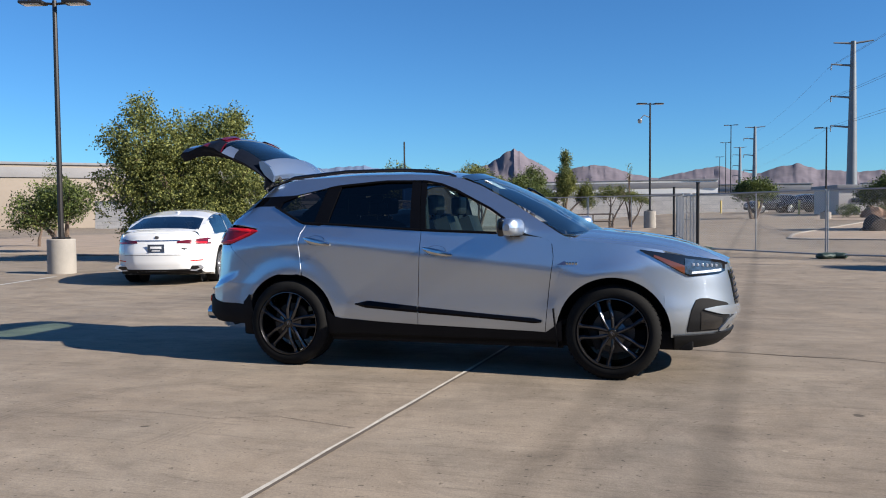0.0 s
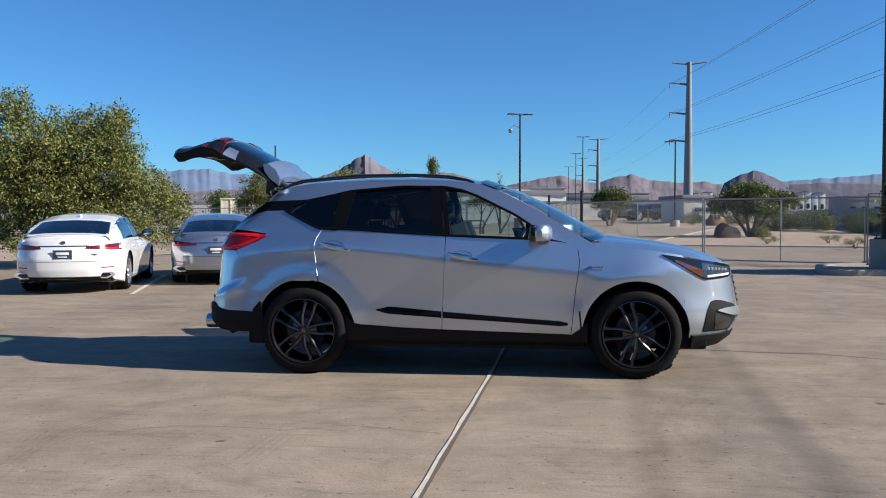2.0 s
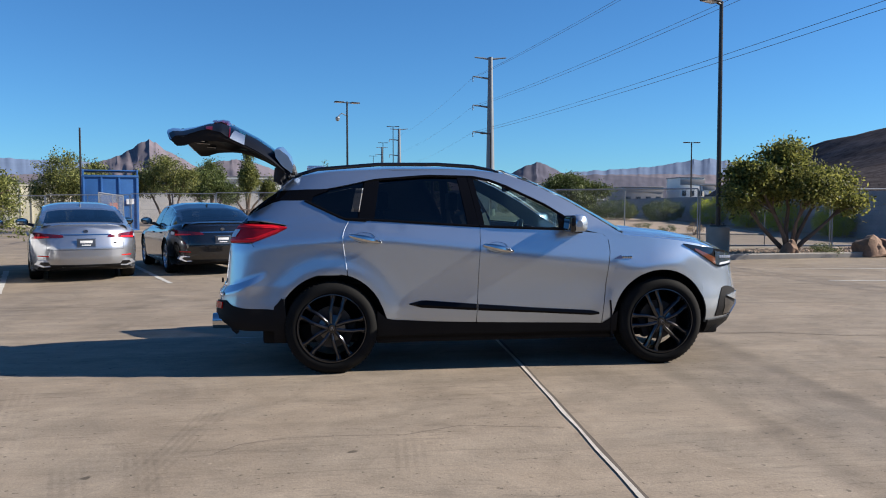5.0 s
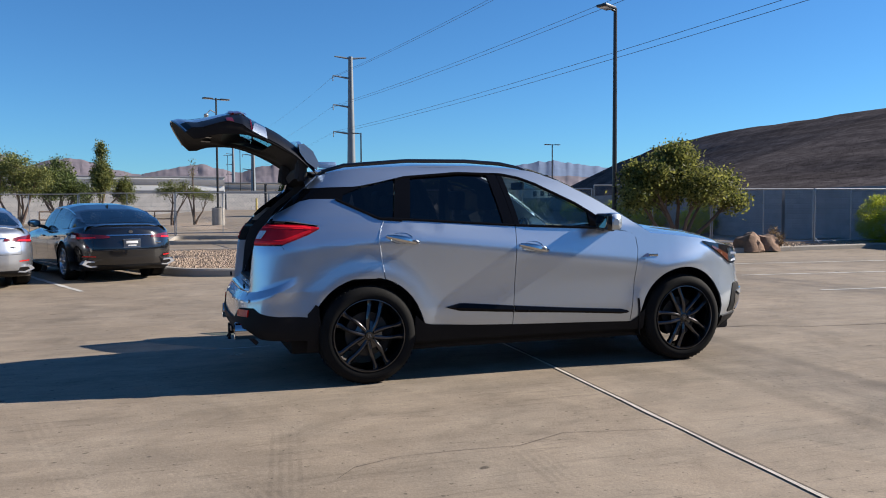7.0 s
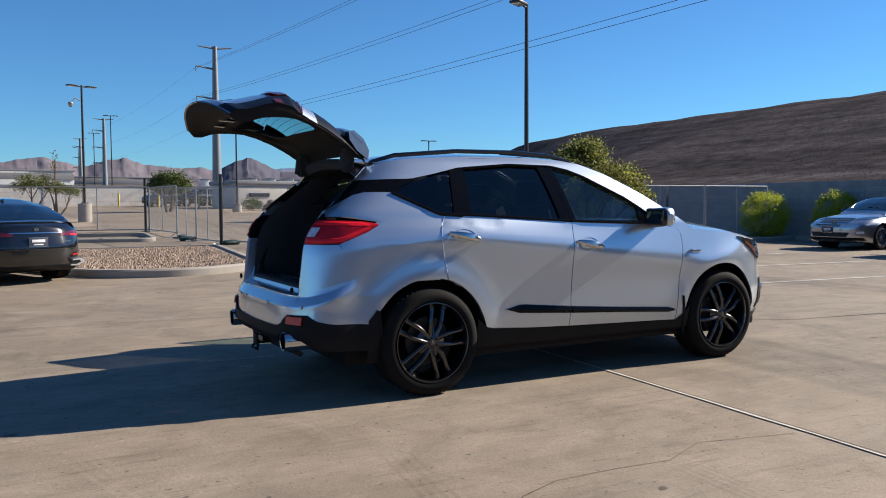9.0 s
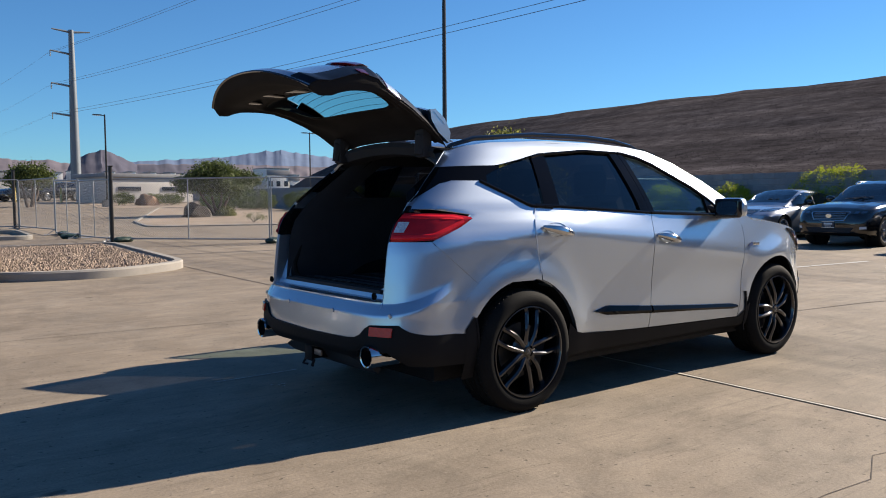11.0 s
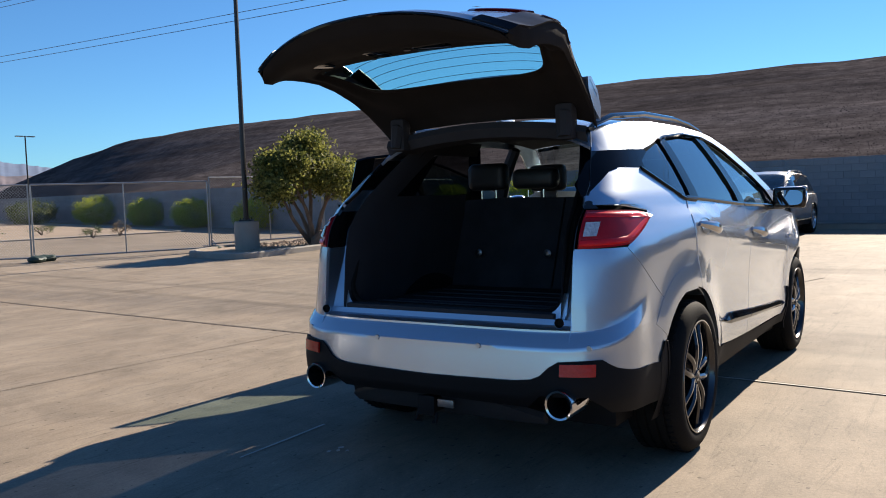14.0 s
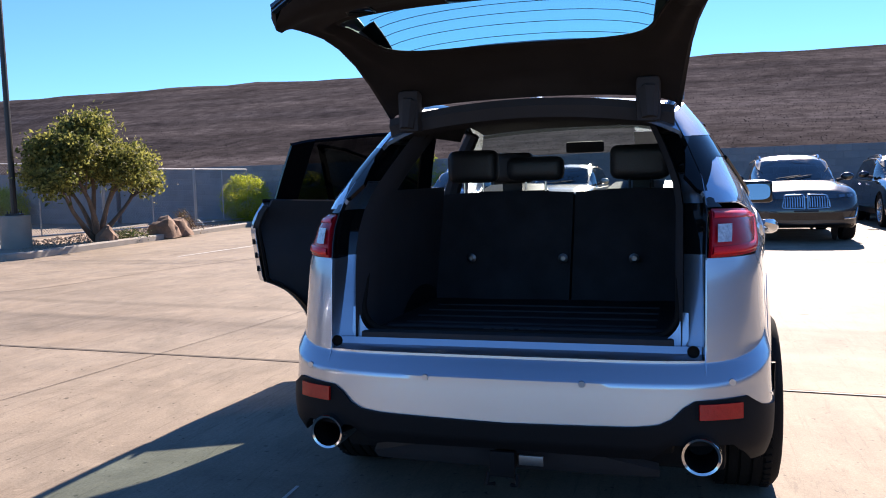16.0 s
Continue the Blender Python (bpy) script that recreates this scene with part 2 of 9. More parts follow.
def ground_material():
    m = bpy.data.materials.new("worn_concrete")
    m.use_nodes = True
    nt = m.node_tree
    N, L = nt.nodes.new, nt.links.new
    bsdf = nt.nodes["Principled BSDF"]
    tc = N("ShaderNodeTexCoord")

    def tex(scale, detail, rough=0.55, stretch=None, dist=0.0, turn=-3.4):
        n = N("ShaderNodeTexNoise")
        n.inputs["Scale"].default_value, n.inputs["Detail"].default_value, n.inputs["Roughness"].default_value = scale, detail, rough
        n.inputs["Distortion"].default_value = dist
        if stretch:
            mp = N("ShaderNodeMapping")
            mp.inputs["Scale"].default_value = stretch
            mp.inputs["Rotation"].default_value = (0, 0, radians(turn))
            L(tc.outputs["Object"], mp.inputs["Vector"])
            L(mp.outputs[0], n.inputs["Vector"])
        else:
            L(tc.outputs["Object"], n.inputs["Vector"])
        return n.outputs["Fac"]

    def rng(v, a, b, c, d):
        r = N("ShaderNodeMapRange")
        for k, x in zip(("From Min", "From Max", "To Min", "To Max"), (a, b, c, d)):
            r.inputs[k].default_value = x
        L(v, r.inputs["Value"])
        return r.outputs[0]

    def mul(a, b):
        n = N("ShaderNodeMath")
        n.operation = "MULTIPLY"
        L(a, n.inputs[0])
        if isinstance(b, float):
            n.inputs[1].default_value = b
        else:
            L(b, n.inputs[1])
        return n.outputs[0]

    big = rng(tex(0.22, 4, 0.55, None, 0.8), 0.3, 0.7, 0.86, 1.12)
    mid = rng(tex(1.5, 9, 0.74, None, 1.0), 0.3, 0.72, 0.76, 1.18)
    cloud = rng(tex(0.7, 5, 0.6, (0.7, 1.1, 1), 2.2, 25), 0.38, 0.68, 0.90, 1.06)
    grain = rng(tex(70, 4, 0.7), 0.3, 0.7, 0.84, 1.13)
    # trowel sweeps in two directions, dull stains, worn specks and small oil spots
    sweep = rng(tex(0.8, 7, 0.7, (0.3, 1.7, 1), 2.4, 38), 0.36, 0.66, 0.91, 1.05)
    sweep2 = rng(tex(0.7, 7, 0.7, (0.3, 1.8, 1), 2.8, -52), 0.36, 0.66, 0.92, 1.04)
    stain = rng(tex(0.55, 8, 0.74, None, 1.8), 0.52, 0.68, 1.0, 0.76)
    scratch = rng(tex(2.6, 9, 0.8, (0.22, 2.6, 1), 3.0, 12), 0.54, 0.62, 1.0, 0.76)
    specks = mul(rng(tex(22, 2, 0.5, None, 0.2), 0.67, 0.72, 1.0, 0.5), rng(tex(13, 3, 0.5, None, 0.4), 0.70, 0.74, 1.0, 1.3))
    spots = rng(tex(4.5, 2, 0.4, None, 0.3), 0.745, 0.77, 1.0, 0.40)
    # two soft darker bands running parallel to the slab joint
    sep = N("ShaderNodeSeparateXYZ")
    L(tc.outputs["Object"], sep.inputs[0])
    band_x = N("ShaderNodeMath")
    band_x.operation = "MULTIPLY_ADD"
    band_x.inputs[1].default_value = -0.09
    L(sep.outputs["Y"], band_x.inputs[0])
    L(sep.outputs["X"], band_x.inputs[2])
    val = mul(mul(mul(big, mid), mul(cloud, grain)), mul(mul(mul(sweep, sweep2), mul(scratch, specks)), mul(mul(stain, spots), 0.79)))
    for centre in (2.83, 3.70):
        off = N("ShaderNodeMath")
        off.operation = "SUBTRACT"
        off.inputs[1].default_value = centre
        L(band_x.outputs[0], off.inputs[0])
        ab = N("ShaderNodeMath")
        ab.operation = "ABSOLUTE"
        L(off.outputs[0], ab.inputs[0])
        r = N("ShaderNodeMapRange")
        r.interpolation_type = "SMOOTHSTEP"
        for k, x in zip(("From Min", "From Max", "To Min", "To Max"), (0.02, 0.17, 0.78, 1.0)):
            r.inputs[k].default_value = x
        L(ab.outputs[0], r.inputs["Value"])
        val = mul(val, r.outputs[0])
    # dusty prints of tyre treads: four ribs across, broken along
    for px, py, turn, length, depth in TREADS:
        mp = N("ShaderNodeMapping")
        mp.vector_type = "TEXTURE"
        mp.inputs["Location"].default_value = (px, py, 0)
        mp.inputs["Rotation"].default_value = (0, 0, radians(turn))
        L(tc.outputs["Object"], mp.inputs["Vector"])
        sp = N("ShaderNodeSeparateXYZ")
        L(mp.outputs[0], sp.inputs[0])
        masks = []
        for out, half, soft in (("X", length, 0.25), ("Y", 0.095, 0.015)):
            ab = N("ShaderNodeMath")
            ab.operation = "ABSOLUTE"
            L(sp.outputs[out], ab.inputs[0])
            masks.append(rng(ab.outputs[0], half - soft, half, 1.0, 0.0))
        wv = N("ShaderNodeTexWave")
        wv.bands_direction = "Y"
        wv.inputs["Scale"].default_value = 6.5
        wv.inputs["Distortion"].default_value = 1.2
        wv.inputs["Detail"].default_value = 3
        wv.inputs["Detail Scale"].default_value = 8
        L(mp.outputs[0], wv.inputs["Vector"])
        worn = rng(tex(2.4, 5, 0.7), 0.35, 0.6, 0.2, 1.0)
        k = mul(mul(masks[0], masks[1]), mul(rng(wv.outputs["Fac"], 0.35, 0.65, 0.15, 1.0), worn))
        val = mul(val, rng(k, 0.0, 1.0, 1.0, depth))
    mixc = N("ShaderNodeMix")
    mixc.data_type = "RGBA"
    mixc.blend_type = "MULTIPLY"
    mixc.inputs[0].default_value = 1.0
    tint = N("ShaderNodeMix")
    tint.data_type = "RGBA"
    tint.inputs[6].default_value = (0.326, 0.252, 0.181, 1)
    tint.inputs[7].default_value = (0.340, 0.288, 0.228, 1)
    L(tex(0.8, 4, 0.6, None, 1.0), tint.inputs[0])
    L(tint.outputs[2], mixc.inputs[6])
    L(val, mixc.inputs[7])
    L(mixc.outputs[2], bsdf.inputs["Base Color"])
    bsdf.inputs["Roughness"].default_value = 0.78
    bsdf.inputs["Specular IOR Level"].default_value = 0.22
    bp = N("ShaderNodeBump")
    bp.inputs["Strength"].default_value = 0.25
    bp.inputs["Distance"].default_value = 0.01
    L(tex(35, 5, 0.7), bp.inputs["Height"])
    L(bp.outputs[0], bsdf.inputs["Normal"])
    return m


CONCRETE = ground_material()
DIRT = mat("dry_dirt", (0.279, 0.213, 0.156), 0.95, 0, 0.25, 0.8, 25, 0.4)
GRAVEL = mat("brown_gravel", (0.288, 0.216, 0.16), 0.95, 0, 0.35, 3, 60, 0.6, island=0.9)
KERB = mat("kerb_concrete", (0.29, 0.264, 0.231), 0.9, 0, 0.15, 3, 50, 0.2)
BLOCKWALL = mat("grey_block", (0.203, 0.209, 0.223), 0.9, 0, 0.12, 2, 60, 0.2)
WHITE_LINE = mat("worn_white_line", (0.409, 0.397, 0.372), 0.85, 0, 0.2, 6, 60, 0.1)
CAULK = mat("pale_joint_filler", (0.45, 0.41, 0.351), 0.85, 0, 0.25, 8, 60, 0.2)
CRACK = mat("dark_crack", (0.09, 0.07, 0.055), 0.95)
BLACK_METAL = mat("black_pole_paint", (0.02, 0.017, 0.016), 0.4, 0.2, 0.2, 3, 50)
GALV = mat("galvanised_pipe", (0.33, 0.34, 0.35), 0.45, 0.7, 0.15, 5, 60)
WIRE = mat("chain_link_wire", (0.30, 0.305, 0.31), 0.5, 0.6, 0.1, 5, 60)
DARKROCK = mat("dark_boulder", (0.045, 0.035, 0.03), 0.95, 0, 0.4, 2, 20, 0.7)
ROCKMAT = mat("brown_boulder", (0.20, 0.125, 0.085), 0.95, 0, 0.4, 2, 20, 0.7)
BARK = mat("bark", (0.13, 0.09, 0.065), 0.95, 0, 0.4, 5, 40, 0.6)
LEAF_GREEN = leaf("olive_leaves", (0.246, 0.255, 0.0723), (0.0425, 0.0595, 0.0153), 0.26)
LEAF_DARK = leaf("dark_leaves", (0.145, 0.178, 0.0467), (0.0255, 0.0425, 0.0119), 0.25)
LEAF_BUSH = leaf("bush_leaves", (0.48, 0.496, 0.048), (0.208, 0.272, 0.024), 0.5, 0.6)
LEAF_SUN = leaf("yellow_green_leaves", (0.28, 0.275, 0.075), (0.055, 0.07, 0.018), 0.58)
LEAF_DRY = mat("dry_grass", (0.36, 0.26, 0.13), 0.8, 0, 0.3, 2, 10, 0, 0, 0.3, 1.0, (0.16, 0.10, 0.05))


def rise(x, y):
    """The far part of the lot climbs gently."""
    up = 0.0245 * (y - 24) if y < 80 else 1.372
    up *= 1 - smooth01((y - 100) / 60)
    return max(0.0, up) * smooth01((x + 16) / 22)


def flat_poly(bm, pts, z=0.0):
    return bm.faces.new([bm.verts.new((x, y, z)) for x, y in pts])


bm = bmesh.new()
sheet(bm, [[(x, y, rise(x, y)) for x in (-4500, -60, -16, -12, -8, -4, 0, 3, 6, 15, 60, 4500)] for y in (-4500, -60, -15, 15, 24, 40, 60, 80, 100, 160, 4500)], (0, 0, -5))
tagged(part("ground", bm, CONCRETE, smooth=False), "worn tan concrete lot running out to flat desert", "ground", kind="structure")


def strip(name, pts, w, z, material, label, category, jitter=0.0):
    """A thin raised band along the points."""
    bm = bmesh.new()
    rnd = random.Random(len(pts) * 7 + int(w * 1000))
    fine = []
    for (a, b) in zip(pts, pts[1:]):
        n = max(1, int(math.dist(a, b) / 0.4))
        fine += [(lerp(a[0], b[0], i / n), lerp(a[1], b[1], i / n)) for i in range(n)]
    fine.append(pts[-1])
    rows = []
    for i, p in enumerate(fine):
        a, b = fine[max(i - 1, 0)], fine[min(i + 1, len(fine) - 1)]
        d = Vector((b[0] - a[0], b[1] - a[1])).normalized()
        o = rnd.uniform(-jitter, jitter)
        ww = w * (1 + rnd.uniform(-0.3, 0.3) * (jitter > 0))
        rows.append([(p[0] - d.y * (ww / 2 + o), p[1] + d.x * (ww / 2 + o), z), (p[0] + d.y * (ww / 2 - o), p[1] - d.x * (ww / 2 - o), z)])
    sheet(bm, rows, (rows[0][0][0], rows[0][0][1], -5))
    return tagged(part(name, bm, material, smooth=False), label, category, kind="structure")


# slab joints, worn filler and wandering cracks
strip("joint", [(1.02, -9), (1.36, -4.0), (1.58, -0.8), (1.78, 2.5), (2.07, 8.4), (2.9, 22)], 0.040, 0.004, CRACK, "dark open joint across the concrete", "joint", 0.003)
strip("joint_filler", [(0.85, -11), (1.345, -4.0), (1.565, -0.8), (1.645, 0.6)], 0.025, 0.006, CAULK, "pale filler along the slab joint", "joint", 0.004)
strip("joint", [(-6, 4.15), (-0.76, 3.67), (3.2, 0.66 + 2.6), (14, 2.2)], 0.010, 0.004, CRACK, "thin joint across the concrete", "joint", 0.003)
strip("crack", [(2.9, 0.75), (3.3, 0.66), (3.8, 0.6), (4.2, 0.52), (4.65, 0.48), (5.2, 0.2), (6.4, 0.05), (8, -0.4)], 0.02, 0.004, CRACK, "wandering crack in the concrete", "crack", 0.014)
strip("crack", [(1.36, -2.73), (0.75, -2.6), (0.4, -2.72), (0.07, -2.70), (-0.28, -2.69), (-0.52, -2.82), (-0.66, -2.94)], 0.004, 0.003, CRACK, "hairline crack in the concrete", "crack", 0.03)
strip("crack", [(3.4, 8.6), (4.6, 8.2), (5.4, 7.7), (7.5, 7.4), (12, 6.0)], 0.02, 0.004, CRACK, "wandering crack in the concrete", "crack", 0.016)
for a, b, w in (((-5.0, 5.9), (-6.65, 10.8), 0.1), ((-2.7, 7.3), (-4.7, 13.0), 0.1), ((-8.9, 3.3), (-9.9, 7.3), 0.1), ((8.2, 3.2), (12.5, 2.75), 0.1), ((8.9, 5.9), (14.2, 5.3), 0.1), ((9.6, 8.6), (14.8, 8.05), 0.1), ((11.6, -3.87), (16.8, -4.15), 0.1), ((12.0, -0.9), (17, -1.2), 0.1)):
    strip("parking_line", [a, b], w, 0.005, WHITE_LINE, "faded white painted parking line", "parking line", 0.006)


def scrap(x, y, size, seed):
    """A torn pale flake lying on the concrete."""
    rnd = random.Random(seed)
    bm = bmesh.new()
    bm.faces.new([bm.verts.new((size * math.cos(a) * rnd.uniform(0.5, 1.2), size * math.sin(a) * rnd.uniform(0.3, 0.8), 0.006 + rnd.uniform(0, 0.006))) for a in steps(0, 2 * math.pi, 9)[:-1]])
    ob = part("paper_scrap", bm, WHITE_LINE, None, "", False, 0.002)
    ob.location = (x, y, 0)
    return tagged(ob, "torn pale paper flake lying on the concrete", "litter", "paper scraps")


for k, (dx, dy) in enumerate(((0, 0), (0.045, 0.02), (0.02, -0.04), (-0.03, 0.035))):
    scrap(-0.84 + dx, 0.62 + dy, 0.014 + 0.006 * (k % 2), 5 + k)
# pale strip standing in for a slit of sun inside the car's shadow
strip("hairline", [(-1.145, 0.999), (-0.80, 1.005), (-0.495, 1.015)], 0.016, 0.004, WHITE_LINE, "painted pale slit of sun on the shaded concrete", "scrape", 0.003)


def kerb_ring(name, pts, h, w, label):
    """A closed raised kerb with a rounded top edge."""
    bm = bmesh.new()
    n = len(pts)
    rows = []
    for i in range(n):
        p, a, b = Vector(pts[i]), Vector(pts[i - 1]), Vector(pts[(i + 1) % n])
        d = (b - a).normalized()
        inn = Vector((-d.y, d.x))
        row = []
        for k, z in ((0, -0.02), (0.0, h * 0.8), (0.02, h), (w, h), (w, -0.02)):
            q = p + inn * k
            row.append((q.x, q.y, z))
        rows.append(row)
    rows.append(rows[0])
    sheet(bm, rows)
    bmesh.ops.recalc_face_normals(bm, faces=bm.faces)
    return tagged(part(name, bm, KERB), label, "kerb", kind="structure")


def rounded(pts, r=0.5, n=5):
    out = []
    m = len(pts)
    for i in range(m):
        p, a, b = Vector(pts[i]), Vector(pts[i - 1]), Vector(pts[(i + 1) % m])
        u, v = (a - p), (b - p)
        k = min(r, u.length * 0.45, v.length * 0.45)
        s, e = p + u.normalized() * k, p + v.normalized() * k
        for t in steps(0, 1, n):
            q = s * (1 - t) ** 2 + p * 2 * t * (1 - t) + e * t * t
            out.append((q.x, q.y))
    return out


def pebbles(bm_verts, bm_faces, pts, count, zfun, smin, smax, rnd):
    """Scatter small faceted stones over a polygon."""
    xs, ys = [p[0] for p in pts], [p[1] for p in pts]

    def inside(x, y):
        c = False
        for i in range(len(pts)):
            (x1, y1), (x2, y2) = pts[i - 1], pts[i]
            if (y1 > y) != (y2 > y) and x < (x2 - x1) * (y - y1) / (y2 - y1) + x1:
                c = not c
        return c
    made = 0
    while made < count:
        x, y = rnd.uniform(min(xs), max(xs)), rnd.uniform(min(ys), max(ys))
        if not inside(x, y):
            continue
        made += 1
        s = rnd.uniform(smin, smax)
        z = zfun(x, y)
        b = len(bm_verts)
        a0 = rnd.uniform(0, 6.28)
        for k in range(4):
            a = a0 + k * 1.57 + rnd.uniform(-.4, .4)
            bm_verts.append((x + s * math.cos(a) * rnd.uniform(.7, 1.2), y + s * math.sin(a) * rnd.uniform(.7, 1.2), z - s * .2))
        bm_verts.append((x + rnd.uniform(-.3, .3) * s, y + rnd.uniform(-.3, .3) * s, z + s * rnd.uniform(.4, .9)))
        bm_faces.extend([(b, b + 1, b + 4), (b + 1, b + 2, b + 4), (b + 2, b + 3, b + 4), (b + 3, b, b + 4)])


def bed(name, pts, z, material, label):
    bm = bmesh.new()
    f = flat_poly(bm, pts, z)
    f.normal_update()
    if f.normal.z < 0:
        f.normal_flip()
    bmesh.ops.triangulate(bm, faces=bm.faces)
    return tagged(part(name, bm, material, smooth=False), label, "planting bed", kind="structure")


# gravel island behind the parked cars
ISLAND = rounded([(-1.1, 9.6), (0.5, 9.2), (2.15, 10.2), (3.05, 18.0), (-2.2, 18.0), (-2.3, 12.4)], 0.7)
kerb_ring("kerb", ISLAND, 0.15, 0.15, "concrete kerb round a gravel island")
bed("island_bed", [p for p in ISLAND], 0.10, GRAVEL, "tan gravel bed inside the kerb")
V, F = [], []
pebbles(V, F, [(-0.6, 9.8), (0.5, 9.5), (1.9, 10.4), (2.6, 17.6), (-1.9, 17.6), (-2.0, 12.4)], 9000, lambda x, y: 0.115, 0.02, 0.055, random.Random(3))
me = bpy.data.meshes.new("gravel")
me.from_pydata(V, [], F)
tagged(part_mesh("gravel", me, GRAVEL, smooth=False), "loose tan and brown gravel in the island", "gravel", kind="stuff")
strip("island_inlay", [(-1.6, 14.6), (0.2, 13.4)], 0.18, 0.12, KERB, "short concrete edging in the gravel", "edging")

# planter along the wall side with lamp, tree and boulders
PLANTER = rounded([(8.6, 11.55), (24, 13.0), (24.6, 17.5), (11.5, 15.0), (9.2, 14.2)], 0.8)
kerb_ring("kerb", PLANTER, 0.14, 0.15, "concrete kerb along a planted strip")
bed("planter_bed", PLANTER, 0.09, DIRT, "dry dirt bed inside the kerb")
V, F = [], []
pebbles(V, F, [(9.3, 12.0), (23, 13.3), (23, 16), (11.8, 14.7)], 2500, lambda x, y: 0.10, 0.02, 0.06, random.Random(4))
me = bpy.data.meshes.new("gravel")
me.from_pydata(V, [], F)
tagged(part_mesh("gravel", me, GRAVEL, smooth=False), "scattered brown stones on the planted strip", "gravel", kind="stuff")

# ---- retaining wall, hill ----


def varied(name, color, spread):
    """Like mat(), with a tone of its own for each piece."""
    m = mat(name, color, 0.9, 0, 0.12, 2, 50, 0.2)
    nt = m.node_tree
    bsdf = nt.nodes["Principled BSDF"]
    src = bsdf.inputs["Base Color"].links[0].from_socket
    info, rng, mx = nt.nodes.new("ShaderNodeObjectInfo"), nt.nodes.new("ShaderNodeMapRange"), nt.nodes.new("ShaderNodeHueSaturation")
    rng.inputs["To Min"].default_value, rng.inputs["To Max"].default_value = 1 - spread, 1 + spread
    nt.links.new(info.outputs["Random"], rng.inputs["Value"])
    nt.links.new(rng.outputs[0], mx.inputs["Value"])
    nt.links.new(src, mx.inputs["Color"])
    nt.links.new(mx.outputs[0], bsdf.inputs["Base Color"])
    return m


BLOCK_PIECE = varied("block_piece", (0.223, 0.23, 0.243), 0.08)


def block_wall(name, a, b, h, label, base=0.0, blk=(0.4, 0.2), loose=None, pale=False):
    """A wall of courses of blocks with recessed joints; those between two places along it stand as pieces of their own."""
    a, b = Vector((*a, 0)), Vector((*b, 0))
    d = (b - a)
    ln = d.length
    d.normalize()
    nrm = Vector((-d.y, d.x, 0))
    bm = bmesh.new()
    box(bm, (0, 0, 0), (1, 1, 1), 0, Matrix.Translation(a + d * ln / 2 + Vector((0, 0, base + h / 2))) @ Matrix(((d.x, nrm.x, 0, 0), (d.y, nrm.y, 0, 0), (0, 0, 1, 0), (0, 0, 0, 1))) @ Matrix.Diagonal((ln, 0.18, h, 1)))
    ob = part(name, bm, BLOCKWALL, smooth=False)
    tagged(ob, label, "wall", kind="structure")
    V, F = [], []
    rnd = random.Random(int(ln * 10))
    face = mat("pale_block_face", (0.60, 0.56, 0.51), 0.9, 0, 0.15, 2, 50, 0.2, island=0.4) if pale else mat("block_face", (0.223, 0.23, 0.243), 0.9, 0, 0.15, 2, 50, 0.2, island=0.5)
    single = None
    turn = math.atan2(d.y, d.x)
    for r in range(int(h / blk[1])):
        z0 = base + r * blk[1] + 0.006
        z1 = z0 + blk[1] - 0.012
        x = -blk[0] / 2 * (r % 2)
        while x < ln:
            x0, x1 = max(0, x + 0.006), min(ln, x + blk[0] - 0.006)
            if x1 > x0:
                own = loose and loose[0] < x and x + blk[0] < loose[1]
                if own:
                    if single is None:
                        bb = boxed((0, 0, 0), (blk[0] - 0.012, 0.014, blk[1] - 0.012), 0.004, None, 1)
                        piece = part("block", bb, BLOCK_PIECE, ob, smooth=False)
                        single = piece.data
                    else:
                        piece = new("block", single)
                        piece.parent = ob
                    c = a + d * (x + blk[0] / 2) + nrm * (0.092 + rnd.uniform(0, 0.004))
                    piece.matrix_world = pose(c.x, c.y, (z0 + z1) / 2, 0, 0, math.degrees(turn))
                for sgn in ((-1,) if own else (1, -1)):
                    o = 0.09 + 0.006 + rnd.uniform(0, 0.006)
                    k = len(V)
                    for xx, zz, oo in ((x0, z0, 0.09), (x1, z0, 0.09), (x1, z1, 0.09), (x0, z1, 0.09), (x0 + .01, z0 + .01, o), (x1 - .01, z0 + .01, o), (x1 - .01, z1 - .01, o), (x0 + .01, z1 - .01, o)):
                        p = a + d * xx + nrm * sgn * oo
                        V.append((p.x, p.y, zz))
                    q = [(4, 5, 6, 7), (0, 1, 5, 4), (1, 2, 6, 5), (2, 3, 7, 6), (3, 0, 4, 7)]
                    F.extend([tuple(k + i for i in (f if sgn < 0 else f[::-1])) for f in q])
            x += blk[0]
    me = bpy.data.meshes.new("blocks")
    me.from_pydata(V, [], F)
    part_mesh("far_block", me, face, ob, smooth=False, kind="stuff")
    return ob


block_wall("wall_east", (19.6, -40), (22.6, 20), 2.0, "grey concrete block retaining wall below a hill", loose=(30.5, 42.6))
block_wall("wall_east_far", (22.62, 20.2), (25.6, 84), 2.0, "long grey block wall behind the far lot", blk=(0.8, 0.2))
# unseen wall added behind the camera to darken reflections in the car paint
block_wall("wall_south", (40, -26), (-45, -26), 4.6, "unseen plain block wall added behind the lot to darken reflections", blk=(0.8, 0.4))
strip("wall_kerb", [(18.7, -40), (20.2, -9), (21.4, 13)], 0.15, 0.15, KERB, "low kerb in front of the wall", "kerb")
bm = bmesh.new()
for (a, b) in (((18.6, -40), (21.3, 12.8)),):
    d = (Vector(b) - Vector(a)).normalized()
    n = Vector((d.y, -d.x))
    rows = [[(p[0] - d.y * k, p[1] + d.x * k, z) for k, z in ((0, 0.0), (0, 0.14), (-0.02, 0.15), (-1.1, 0.15))] for p in (a, b)]
    sheet(bm, rows, (0, 0, -5))
